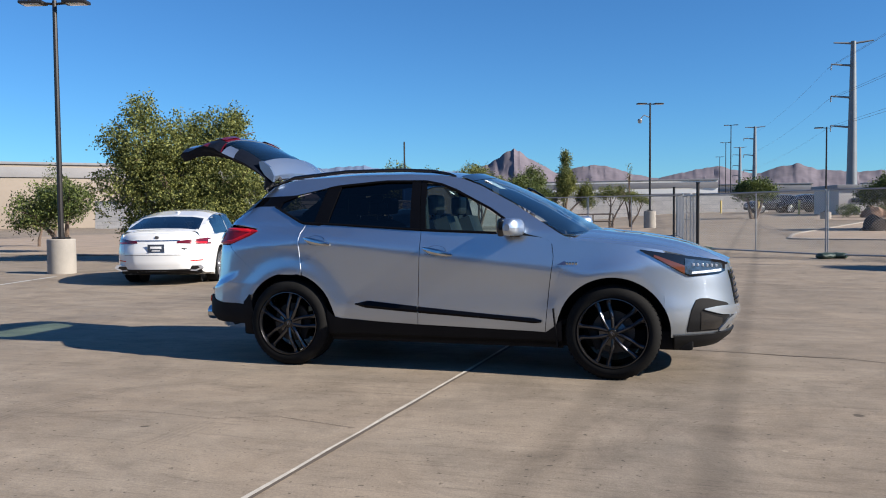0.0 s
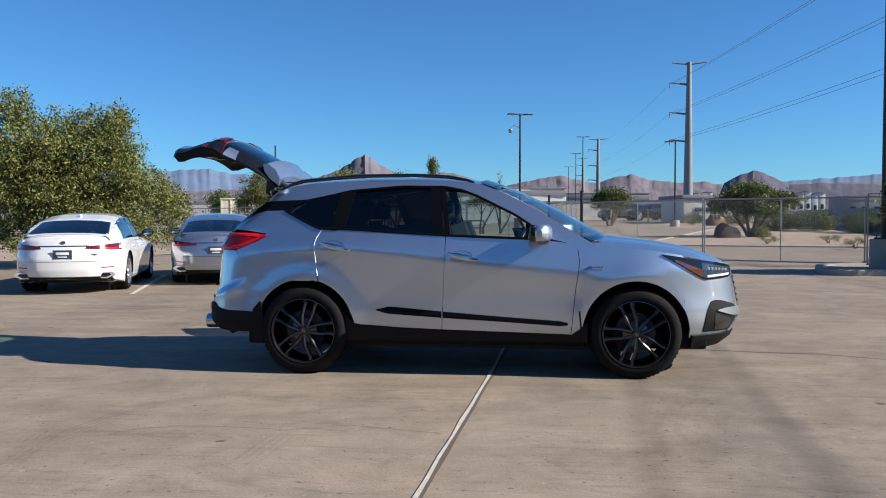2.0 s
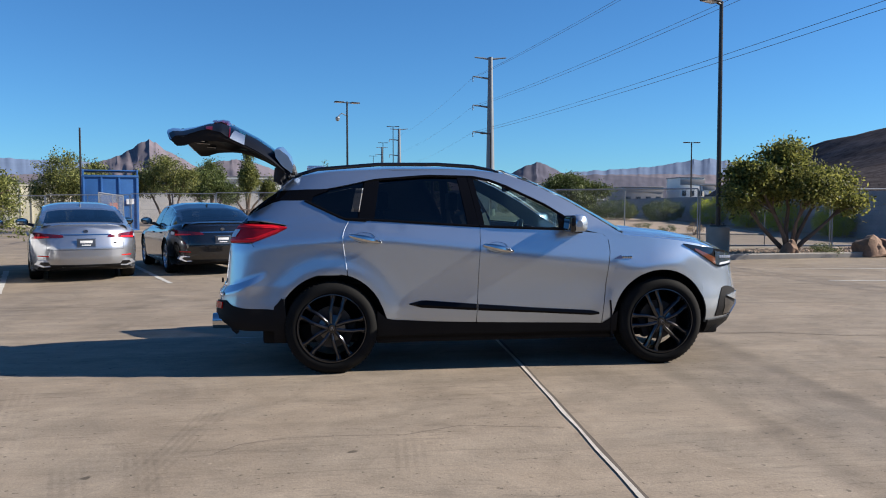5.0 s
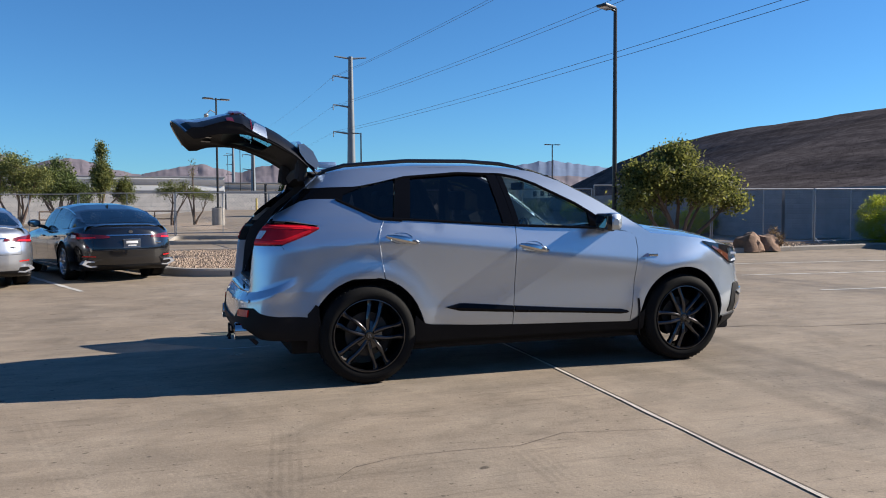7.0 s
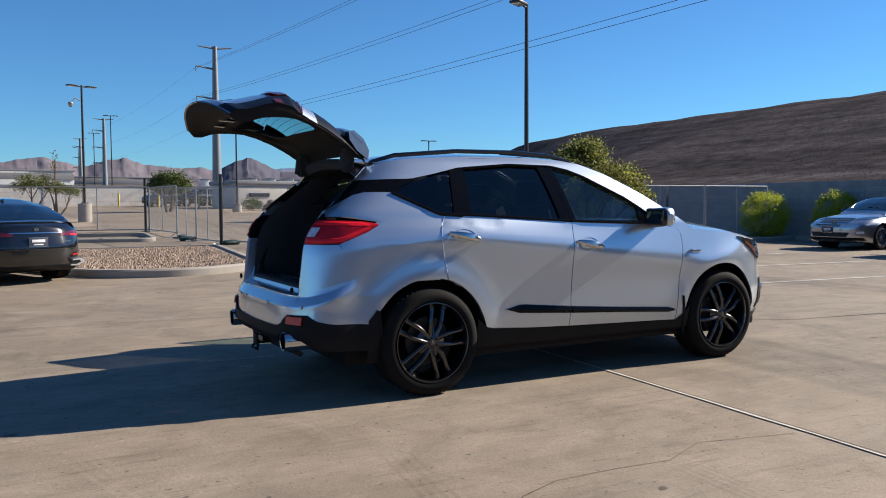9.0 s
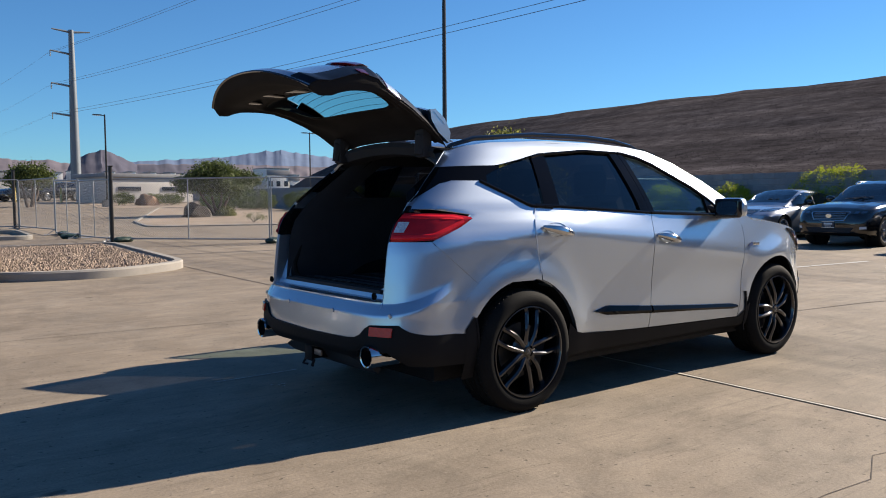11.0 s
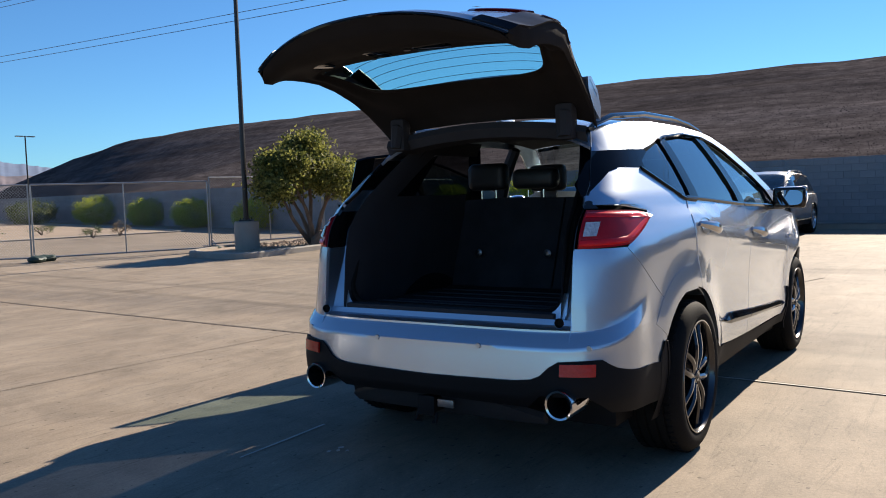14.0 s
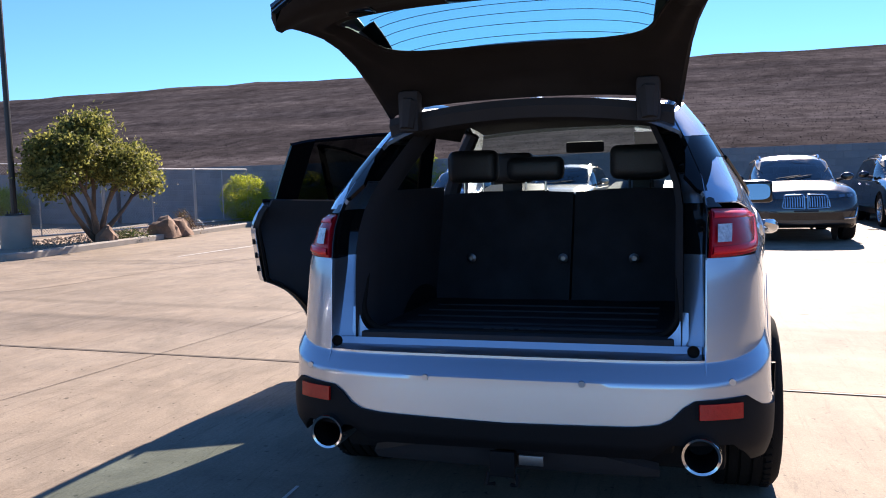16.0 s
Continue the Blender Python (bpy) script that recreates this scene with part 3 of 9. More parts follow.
tagged(part("kerb_strip", bm, KERB), "raised kerb strip at the foot of the wall", "kerb", kind="structure")

HILLMAT = mat("hill_riprap", (0.072, 0.063, 0.064), 0.95, 0, 0.45, 1.2, 9.0, 1.0, 0, 0.0)
HILLROCK = mat("hill_stones", (0.036, 0.0315, 0.0325), 0.95, 0, 0.3, 0.5, 6, 0.3, 0, 0.0, 0.7)


def layered(m, lo, hi):
    """Adds faint level bands and coarse patches to a surface's colour."""
    nt = m.node_tree
    bsdf = nt.nodes["Principled BSDF"]
    src = bsdf.inputs["Base Color"].links[0].from_socket
    tc = nt.nodes["Texture Coordinate"]
    for sc, stretch, det in ((1.0, (0.12, 0.035, 2.2), 6), (0.09, (1, 1, 1), 5), (3.5, (1, 0.25, 1), 3)):
        mp, n = nt.nodes.new("ShaderNodeMapping"), nt.nodes.new("ShaderNodeTexNoise")
        mp.inputs["Scale"].default_value = stretch
        n.inputs["Scale"].default_value, n.inputs["Detail"].default_value = sc, det
        r, mx = nt.nodes.new("ShaderNodeMapRange"), nt.nodes.new("ShaderNodeHueSaturation")
        r.inputs["From Min"].default_value, r.inputs["From Max"].default_value = 0.35, 0.65
        r.inputs["To Min"].default_value, r.inputs["To Max"].default_value = lo, hi
        nt.links.new(tc.outputs["Object"], mp.inputs["Vector"])
        nt.links.new(mp.outputs[0], n.inputs["Vector"])
        nt.links.new(n.outputs["Fac"], r.inputs["Value"])
        nt.links.new(r.outputs[0], mx.inputs["Value"])
        nt.links.new(src, mx.inputs["Color"])
        src = mx.outputs[0]
    nt.links.new(src, bsdf.inputs["Base Color"])


layered(HILLMAT, 0.78, 1.2)


def ridge_z(y):
    return curve([(-300, 9.6), (-100, 9.7), (0, 10.1), (40, 10.4), (72, 10.3), (88, 9.6), (100, 7.7), (114, 4.9), (124, 2.2), (131, 0.0)])(y)


def wall_x(y):
    return curve([(-300, 7), (-40, 19.9), (20, 22.9), (84, 26), (200, 30)])(y)


def toe_x(y):
    """Foot of the slope: along the wall, then away from it where the slope ends."""
    return max(wall_x(y) + 0.15, (y + 13) / 2.16)


def hill_z(s, y):
    r = ridge_z(y)
    base = min(1.85, r * 0.9) * (1 - smooth01((y - 38) / 16))
    k = smooth01(s) * 0.25 + 0.75 * s
    return lerp(base, r, k) if r > 1.85 else r * s


bm = bmesh.new()
rows = []
for y in [-300, -200, -130, -90] + steps(-60, 180, 80):
    row = []
    far = 1 + 0.8 * smooth01((y - 60) / 70)
    top = Vector((-2 + 64 * far, -5 + (y + 5) * far, 1.3 + (ridge_z(y) - 1.3) * far))
    for s in steps(0, 1, 40):
        x = lerp(toe_x(y), top.x, s)
        nz = noise.noise(Vector((x * 0.25, y * 0.25, 3))) * 0.22 + noise.noise(Vector((x * 0.9, y * 0.9, 5))) * 0.09
        row.append((x, lerp(y, top.y, s), lerp(hill_z(s, y), top.z * hill_z(s, y) / max(ridge_z(y), 0.01), s) + nz * min(1, s * 6)))
    row += [(top.x + 13, top.y, top.z - 0.2), (top.x + 78, top.y, top.z * 0.5), (top.x + 110, top.y, -0.5)]
    rows.append(row)
sheet(bm, rows, (60, 0, -60))
HILL = BVHTree.FromBMesh(bm)
tagged(part("hill", bm, HILLMAT), "long bare slope of dark brown crushed rock", "hill", kind="structure")
V, F = [], []
rnd = random.Random(8)
for _ in range(52000):
    y = rnd.uniform(-25, 110) if rnd.random() < 0.5 else rnd.uniform(-25, 35)
    s = rnd.random() ** 1.5
    x = lerp(wall_x(y) + 0.3, 60, s)
    hit = HILL.ray_cast(Vector((x, y, 60)), Vector((0, 0, -1)))[0]
    if hit is None:
        continue
    z = hit.z
    r = rnd.uniform(0.03, 0.075)
    b = len(V)
    a0 = rnd.uniform(0, 6.28)
    for k in range(4):
        a = a0 + k * 1.57 + rnd.uniform(-.4, .4)
        V.append((x + r * math.cos(a) * rnd.uniform(.7, 1.3), y + r * math.sin(a) * rnd.uniform(.7, 1.3), z - r * .3))
    V.append((x, y, z + r * rnd.uniform(.1, .3)))
    F += [(b, b + 1, b + 4), (b + 1, b + 2, b + 4), (b + 2, b + 3, b + 4), (b + 3, b, b + 4)]
me = bpy.data.meshes.new("stones")
me.from_pydata(V, [], F)
tagged(part_mesh("riprap", me, HILLROCK, smooth=False), "loose dark brown stones over the slope", "stones", kind="stuff")

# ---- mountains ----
# distance haze mixed into the rock colour as a bluish grey
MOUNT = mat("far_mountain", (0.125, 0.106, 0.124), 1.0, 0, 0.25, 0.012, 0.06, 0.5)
# blue of far haze put straight into the colour
MOUNT_BLUE = mat("haze_blue_mountain", (0.108, 0.153, 0.243), 1.0, 0, 0.15, 0.004, 0.02, 0.2)
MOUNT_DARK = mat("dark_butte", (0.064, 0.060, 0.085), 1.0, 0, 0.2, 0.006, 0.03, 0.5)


def mountains(name, table, dist, material, label, rough):
    """A ridge round the horizon: table of (azimuth from +y towards +x, elevation) in degrees."""
    f = curve(table)
    bm = bmesh.new()
    rows = []
    a0, a1 = table[0][0], table[-1][0]
    n = int((a1 - a0) / 0.1)
    for i in range(n + 1):
        az = lerp(a0, a1, i / n)
        h = dist * math.tan(radians(max(0.02, f(az))))
        row = []
        for k in range(23):
            s = k / 22
            dd = dist * (0.80 + 0.20 * s)
            jag = noise.fractal(Vector((az * 0.6 + s * 1.1, s * 3.0, rough * 9)), 1.0, 2.1, 5) * 0.45
            jag += 0.30 - 0.7 * abs(noise.noise(Vector((az * 0.9 + s * 2.0, s * 1.6, rough * 5))))
            gully = 0.25 - abs(noise.fractal(Vector((az * 2.6 + s * 1.3, s * 2.4, rough * 3)), 0.9, 2.2, 5))
            z = h * (s ** 1.05) * (1 + (0.30 if rough < 3 else 0.10) * jag * (1 - s * 0.85) + (0.08 if rough < 3 else 0.03) * gully * (1 - s * 0.85)) + h * 0.03 * noise.fractal(Vector((az * 1.7, 1, 2)), 1.0, 2, 4) * s
            row.append((dd * math.sin(radians(az + jag * 0.25 * (1 - s))), dd * math.cos(radians(az + jag * 0.25 * (1 - s))), z if k else -3))
        row.append((dist * 1.1 * math.sin(radians(az)), dist * 1.1 * math.cos(radians(az)), -3))
        rows.append(row)
    sheet(bm, rows, (0, 0, -4000))
    return tagged(part(name, bm, material), label, "mountains", kind="structure")


mountains("backdrop_mountains", [(-50, 0.5), (-34, 1.2), (-26, 1.8), (-18, 2.2), (-15.5, 2.6), (-13.8, 3.25), (-12.4, 4.0), (-11.4, 4.6), (-10.3, 3.85), (-8.3, 2.75), (-7.1, 3.15), (-6, 3.45), (-4.4, 3.05), (-3.6, 2.8), (-1.5, 2.3), (0.07, 2.7), (2.2, 3.1), (3.7, 2.75), (5.0, 2.5), (5.7, 2.8), (7.2, 3.1), (8.4, 2.7), (10, 2.5), (12, 2.5), (13.2, 2.3), (18, 2.3), (24, 2.3), (34, 2.0), (50, 1.0)], 2600, MOUNT, "bare desert mountains on the horizon, brown greyed by painted haze", 1)
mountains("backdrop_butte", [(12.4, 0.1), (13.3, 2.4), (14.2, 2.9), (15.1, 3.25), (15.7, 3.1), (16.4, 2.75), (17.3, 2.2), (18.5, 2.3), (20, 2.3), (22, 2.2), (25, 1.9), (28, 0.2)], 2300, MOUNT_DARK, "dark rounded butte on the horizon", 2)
mountains("backdrop_range", [(-50, 2.4), (-36, 2.6), (-28, 3.0), (-22, 3.5), (-20.6, 3.15), (-15, 3.0), (-10, 2.2), (8, 1.8), (16, 2.4), (19.5, 2.6), (23, 2.8), (24.8, 3.1), (26.7, 3.3), (28.2, 3.05), (29.5, 2.85), (34, 2.3), (60, 1.5)], 4300, MOUNT_BLUE, "mountain range far behind, coloured haze blue", 3)

# ---- the silver crossover ----
R_TYRE, R_ARCH, BASE = 0.366, 0.432, 2.75

z_belt = curve([(-0.1, 1.225), (0.1, 1.222), (0.5, 1.20), (1.22, 1.155), (2.02, 1.125), (2.4, 1.08)])
z_dlo = curve([(-0.21, 1.376), (-0.14, 1.425), (-0.04, 1.462), (0.15, 1.507), (0.36, 1.555), (0.8, 1.592), (1.17, 1.585), (1.32, 1.555), (1.45, 1.505), (1.77, 1.345), (1.93, 1.24), (2.04, 1.145)])
z_roofedge = curve([(-0.36, 1.535), (-0.2, 1.585), (0, 1.615), (0.5, 1.642), (1.0, 1.642), (1.3, 1.625), (1.47, 1.60), (1.66, 1.53), (1.96, 1.375), (2.36, 1.125), (2.45, 1.08)])
z_fender = curve([(2.2, 1.105), (2.36, 1.092), (2.6, 1.072), (2.9, 1.04), (3.1, 1.008), (3.25, 0.975), (3.4, 0.930), (3.52, 0.885), (3.6, 0.850), (3.72, 0.79)])
crease = curve([(-0.9, 1.02), (-0.4, 1.05), (0.1, 1.10), (0.4, 1.10), (2.27, 0.83), (2.6, 0.80), (3.0, 0.9), (3.7, 0.8)])
w_green = curve([(1.16, 0.903), (1.25, 0.868), (1.376, 0.795), (1.5, 0.715), (1.6, 0.635), (1.66, 0.57)])
x_rear = curve([(0.2, -0.70), (0.3, -0.81), (0.42, -0.895), (0.48, -0.898), (0.62, -0.884), (0.66, -0.882), (0.72, -0.876), (0.80, -0.871), (1.0, -0.853), (1.10, -0.838), (1.15, -0.82), (1.25, -0.745), (1.376, -0.605), (1.5, -0.465), (1.6, -0.37), (1.7, -0.3)])
n_rear = curve([(0.4, 4.6), (0.6, 4.6), (0.8, 4.6), (1.1, 4.6), (1.6, 4.0)])
l_rear = curve([(0.5, 0.50), (1.1, 0.50), (1.6, 0.5)])
x_front = curve([(0.2, 3.52), (0.3, 3.64), (0.45, 3.715), (0.55, 3.72), (0.65, 3.70), (0.75, 3.68), (0.86, 3.65), (1.0, 3.63)])
N_FRONT, L_FRONT = 2.7, 1.15


def width(x, z):
    """Half width of the body side at a height, before the ends round in."""
    t = max(0.0, 0.3 - x)
    belly = 1 - 0.015 * (max(0.0, 1.7 - x) / 1.7) ** 2
    taper = belly - curve([(0.4, 0.022), (0.7, 0.032), (1.1, 0.090), (1.3, 0.095), (1.6, 0.09)])(z) * t ** 1.6
    if z >= 1.16:
        return w_green(z) * taper
    c = crease(x)
    zs = [0.2, 0.3, 0.38, 0.47, 0.53, 0.60, 0.72, c, 1.16]
    ws = [0.86, 0.895, 0.920, 0.931, 0.933, 0.930, 0.932, 0.950, 0.903]
    w = float(np.interp((z - 0.045, z - 0.022, z, z + 0.022, z + 0.045), zs, ws).mean())
    for hx in (0, BASE):
        r = math.hypot(x - hx, z - R_TYRE)
        w += (0.016 if hx else 0.024) * math.exp(-((r - 0.43) / 0.12) ** 2)
    return w * taper


def super_end(d, ln, n):
    if d >= ln:
        return 1.0
    k = max(0.0, 1 - max(d, 0) / ln)
    return max(1e-5, 1 - k ** n) ** (1 / n)


def side(x, z):
    """A point of the right-hand body side."""
    y = width(x, z) * super_end(x - x_rear(z), l_rear(z), n_rear(z))
    if z < 1.12:
        y *= super_end(x_front(z) - x, L_FRONT, N_FRONT)
    return Vector((x, -y, z))


def shelf_z(q):
    """Height of the bumper's shelf, which climbs round the corners."""
    t = max(0.0, min(1.0, (q - 0.66) / 0.88))
    return 0.630 + 0.235 * t ** 1.7


def ledge(q, z, x):
    """How far the bumper stands out below its shelf, which ramps up to the panel above."""
    k = 1 - max(0.0, min(1.0, (z - shelf_z(q)) / 0.060))
    return 0.044 * k * (1 - smooth01((x + 0.66) / 0.19))


def wrap(q, z, proud=0.0):
    """A point of the tail: q is 0 at the middle, pi/2 where the straight flank begins."""
    n, ln, xr = n_rear(z), l_rear(z), x_rear(z)
    if q < math.pi / 2:
        s, c = math.sin(q), math.cos(q)
        k = (s ** n + c ** n) ** (1 / n)
        x = xr + ln * (1 - c / k)
        y = width(x, z) * s / k
    else:
        x = xr + ln + q - math.pi / 2
        y = width(x, z)
    o = ledge(q, z, x) + proud
    return Vector((x - o * math.cos(min(q, 1.5708)), -(y + o * math.sin(min(q, 1.5708)) * 0.45), z))


def q_x(x, z):
    n, ln, xr = n_rear(z), l_rear(z), x_rear(z)
    if x - xr >= ln:
        return math.pi / 2 + (x - xr - ln)
    X = min(0.9999, max(0.0001, 1 - (x - xr) / ln))
    return math.atan2((1 - X ** n) ** (1 / n), X)


def q_y(y, z):
    n = n_rear(z)
    Y = min(0.9999, max(0.0001, abs(y) / width(x_rear(z) + 0.07, z)))
    return math.atan2(Y, (1 - Y ** n) ** (1 / n))


def nose(q, z, proud=0.0):
    """A point of the front end, q 0 at the middle."""
    n, ln, xf = N_FRONT, L_FRONT, x_front(z)
    if q < math.pi / 2:
        s, c = math.sin(q), math.cos(q)
        k = (s ** n + c ** n) ** (1 / n)
        x = xf - ln * (1 - c / k)
        y = width(x, z) * s / k
    else:
        x = xf - ln - (q - math.pi / 2)
        y = width(x, z)
    return Vector((x + proud * math.cos(min(q, 1.57)), -(y + proud * math.sin(min(q, 1.57))), z))


def qf_x(x, z):
    X = min(0.9999, max(0.0001, 1 - (x_front(z) - x) / L_FRONT))
    return math.atan2((1 - X ** N_FRONT) ** (1 / N_FRONT), X) if x > x_front(z) - L_FRONT else math.pi / 2 + (x_front(z) - L_FRONT - x)


CORE = (1.4, 0.0, 0.75)


def mirrored(rows, left):
    return [[Vector((p[0], -p[1], p[2])) for p in r] for r in rows] if left else rows


def side_rows(x0, x1, lo, hi, rows=10, cols=24, proud=0.0, xs=None):
    """A panel of the flank between two curves over x."""
    out = []
    for x in (xs or steps(x0, x1, cols)):
        a, b = lo(x), hi(x)
        r = []
        for z in steps(a, b, rows):
            p = side(x, z)
            r.append(p + Vector((0, -proud, proud * 0.25 if z > 1.16 else 0)))
        out.append(r)
    return out


def slanted(e0, e1, lo, hi, rows=12, cols=20, proud=0.0):
    """A flank panel whose ends lean: e0 and e1 give x over z."""
    out = []
    for s in steps(0, 1, cols):
        r = []
        za, zb = 0.3, 1.5
        for v in steps(0, 1, rows):
            z = 1.0
            for _ in range(6):
                x = lerp(e0(z), e1(z), s)
                z = lerp(lo(x), hi(x), v)
            p = side(x, z)
            r.append(p + Vector((0, -proud, proud * 0.25 if z > 1.16 else 0)))
        out.append(r)
    return out


def arch(hx):
    def f(x):
        d = R_ARCH ** 2 - (x - hx) ** 2
        return R_TYRE + math.sqrt(d) if d > 0 else 0.0
    return f


arch_r, arch_f = arch(0.0), arch(BASE)
z_sill = curve([(0.3, 0.43), (0.8, 0.40), (1.2, 0.385), (2.3, 0.355)])
gap_rear = curve([(0.3, 0.128), (0.79, 0.128), (0.90, 0.112), (1.05, 0.092), (1.10, 0.092), (1.16, 0.112), (1.225, 0.150)])
gap_mid = curve([(0.3, 1.165), (0.8, 1.185), (1.0, 1.195), (1.16, 1.20)])
gap_front = curve([(0.3, 2.222), (0.7, 2.26), (0.95, 2.295), (1.06, 2.28), (1.13, 2.20)])

car = thing("crossover", Matrix(), "silver crossover with tailgate and two doors open on concrete", "car")


def hinge_turn(x, y, angle):
    """Swing about an upright hinge line."""
    return Matrix.Translation((x, y, 0)) @ Matrix.Rotation(radians(angle), 4, "Z") @ Matrix.Translation((-x, -y, 0))


def panel(name, rows, material, parent, left=False, turn=None, label="", solid=0.015):
    rows = mirrored(rows, left)
    bm = bmesh.new()
    sheet(bm, rows, (1.4, 0.0, 0.6))
    if turn:
        bmesh.ops.transform(bm, matrix=turn, verts=bm.verts)
    return part(name, bm, material, parent, label, True, solid)


def in_place(bm, left=False, turn=None):
    """Mirror a finished bmesh to the other flank and swing it."""
    if left:
        bmesh.ops.scale(bm, vec=(1, -1, 1), verts=bm.verts)
        bmesh.ops.reverse_faces(bm, faces=bm.faces)
    if turn:
        bmesh.ops.transform(bm, matrix=turn, verts=bm.verts)
    return bm


def handle_bm(x, z):
    bm = bmesh.new()
    p = side(x, z)
    pts, rs = [], []
    for s in steps(-1, 1, 12):
        q = side(x + s * 0.122, z - 0.045 * s * 0.5)
        pts.append(q + Vector((0, -0.040 * (1 - s * s) - 0.006, 0)))
        rs.append(0.010 + 0.014 * (1 - s * s))
    tube(bm, pts, rs, 10)
    for v in bm.verts:
        v.co.z = p.z + (v.co.z - p.z) * 1.15
    return bm


def cup_bm(x, z):
    bm = bmesh.new()
    ring = [bm.verts.new(side(x + 0.085 * math.cos(a), z + 0.012 + 0.042 * math.sin(a)) + Vector((0, -0.003, 0))) for a in steps(0, 2 * math.pi, 20)[:-1]]
    inner = [bm.verts.new(side(x + 0.065 * math.cos(a), z + 0.012 + 0.030 * math.sin(a)) + Vector((0, 0.015, 0))) for a in steps(0, 2 * math.pi, 20)[:-1]]
    for i in range(20):
        bm.faces.new((ring[i], ring[(i + 1) % 20], inner[(i + 1) % 20], inner[i]))
    bm.faces.new(inner)
    return bm


def doors(left):
    """Front and rear doors of one flank with glass, frames, handles and moulding."""
    t_front = hinge_turn(2.26, 0.90, -67) if left else None
    t_rear = hinge_turn(1.185, 0.92, -48) if left else None
    # skins
    rear_lo = lambda x: max(z_sill(x), arch_r(x) + 0.004)
    d_rear = panel("door", slanted(lambda z: gap_rear(z) + 0.002, lambda z: gap_mid(z) - 0.003, rear_lo, lambda x: z_belt(x), 22, 30), SILVER, car, left, t_rear, "open silver rear door" if left else "silver rear door", 0.03)
    d_front = panel("door", slanted(lambda z: gap_mid(z) + 0.002, lambda z: gap_front(z) - 0.002, z_sill, lambda x: z_belt(x), 22, 30), SILVER, car, left, t_front, "open silver front door" if left else "silver front door", 0.03)
    # glass
    inset = -0.012
    g_r = slanted(curve([(1.15, 0.33), (1.6, 0.41)]), curve([(1.15, 1.105), (1.6, 1.045)]), lambda x: z_belt(x) + 0.018, lambda x: z_dlo(x) - 0.018, 8, 14, inset)
    panel("window", g_r, PRIVACY, d_rear, left, t_rear, "dark tinted glass", 0)
    g_f = slanted(curve([(1.13, 1.245), (1.6, 1.175)]), curve([(1.13, 1.945), (1.25, 1.87), (1.40, 1.64), (1.5, 1.43), (1.58, 1.25)]), lambda x: z_belt(x) + 0.018, lambda x: max(z_belt(x) + 0.03, z_dlo(x) - 0.022), 8, 18, inset)
    panel("window", g_f, TINTED, d_front, left, t_front, "lightly tinted glass", 0)
    # black frames
    frames = bmesh.new()
    for rows in (slanted(curve([(1.15, 1.105), (1.6, 1.045)]), curve([(1.15, 1.192), (1.6, 1.125)]), lambda x: z_belt(x), lambda x: z_dlo(x), 6, 4, 0.002),
                 slanted(curve([(1.15, 0.200), (1.6, 0.29)]), curve([(1.15, 0.33), (1.6, 0.41)]), lambda x: z_belt(x), lambda x: z_dlo(x), 6, 4, 0.002)):
        sheet(frames, mirrored(rows, left), CORE)
    for pts in ([(x, z_belt(x) + 0.009) for x in steps(0.15, 1.19, 12)], [(x, z_dlo(x) - 0.010) for x in steps(0.275, 1.12, 14)]):
        tube(frames, [Vector((p.x, -p.y if left else p.y, p.z)) for p in (side(x, z) for x, z in pts)], 0.011, 6)
    if t_rear:
        bmesh.ops.transform(frames, matrix=t_rear, verts=frames.verts)
    part("window_frame", frames, FRAME_BLACK, d_rear, "gloss black window frame", True, 0.02)
    frames = bmesh.new()
    rows = slanted(curve([(1.13, 1.197), (1.6, 1.130)]), curve([(1.13, 1.245), (1.6, 1.175)]), lambda x: z_belt(x), lambda x: z_dlo(x), 6, 4, 0.002)
    sheet(frames, mirrored(rows, left), CORE)
    rows = side_rows(1.86, 2.04, lambda x: z_belt(x), lambda x: max(z_belt(x) + 0.004, z_dlo(x)), 4, 6, 0.003)
    sheet(frames, mirrored(rows, left), CORE)
    for pts in ([(x, z_belt(x) + 0.009) for x in steps(1.20, 2.05, 12)], [(x, z_dlo(x) - 0.010) for x in steps(1.14, 2.03, 20)]):
        tube(frames, [Vector((p.x, -p.y if left else p.y, p.z)) for p in (side(x, z) for x, z in pts)], 0.012, 6)
    if t_front:
        bmesh.ops.transform(frames, matrix=t_front, verts=frames.verts)
    part("window_frame", frames, FRAME_BLACK, d_front, "gloss black window frame", True, 0.02)
    # inner cards, shut faces and seals
    for d, t, e0, e1, lo in ((d_rear, t_rear, lambda z: gap_rear(z) + 0.03, lambda z: gap_mid(z) - 0.05, lambda x: rear_lo(x) + 0.025), (d_front, t_front, lambda z: gap_mid(z) + 0.03, lambda z: gap_front(z) - 0.06, lambda x: z_sill(x) + 0.02)):
        rows = [[Vector((p.x, p.y + 0.125 + 0.015 * math.sin(p.z * 9), p.z)) for p in r] for r in slanted(e0, e1, lo, lambda x: z_belt(x) + 0.015, 12, 24)]
        bm = bmesh.new()
        sheet(bm, rows, (1.2, -3, 0.7))
        card = part("door_card", in_place(bm, left, t), TRIM, d, "black inner door trim", True, 0.02)
        xm = (e0(0.9) + e1(0.9)) / 2
        part("armrest", in_place(boxed((xm + 0.05, -0.80, 0.92), (0.5, 0.09, 0.06), 0.02), left, t), LEATHER, card)
        part("door_pocket", in_place(boxed((xm + 0.08, -0.80, 0.53), (0.45, 0.08, 0.12), 0.02), left, t), TRIM, card)
        edge = [(e0(z) - 0.025, z) for z in steps(1.20, 0.82 if d is d_rear else 0.42, 10)]
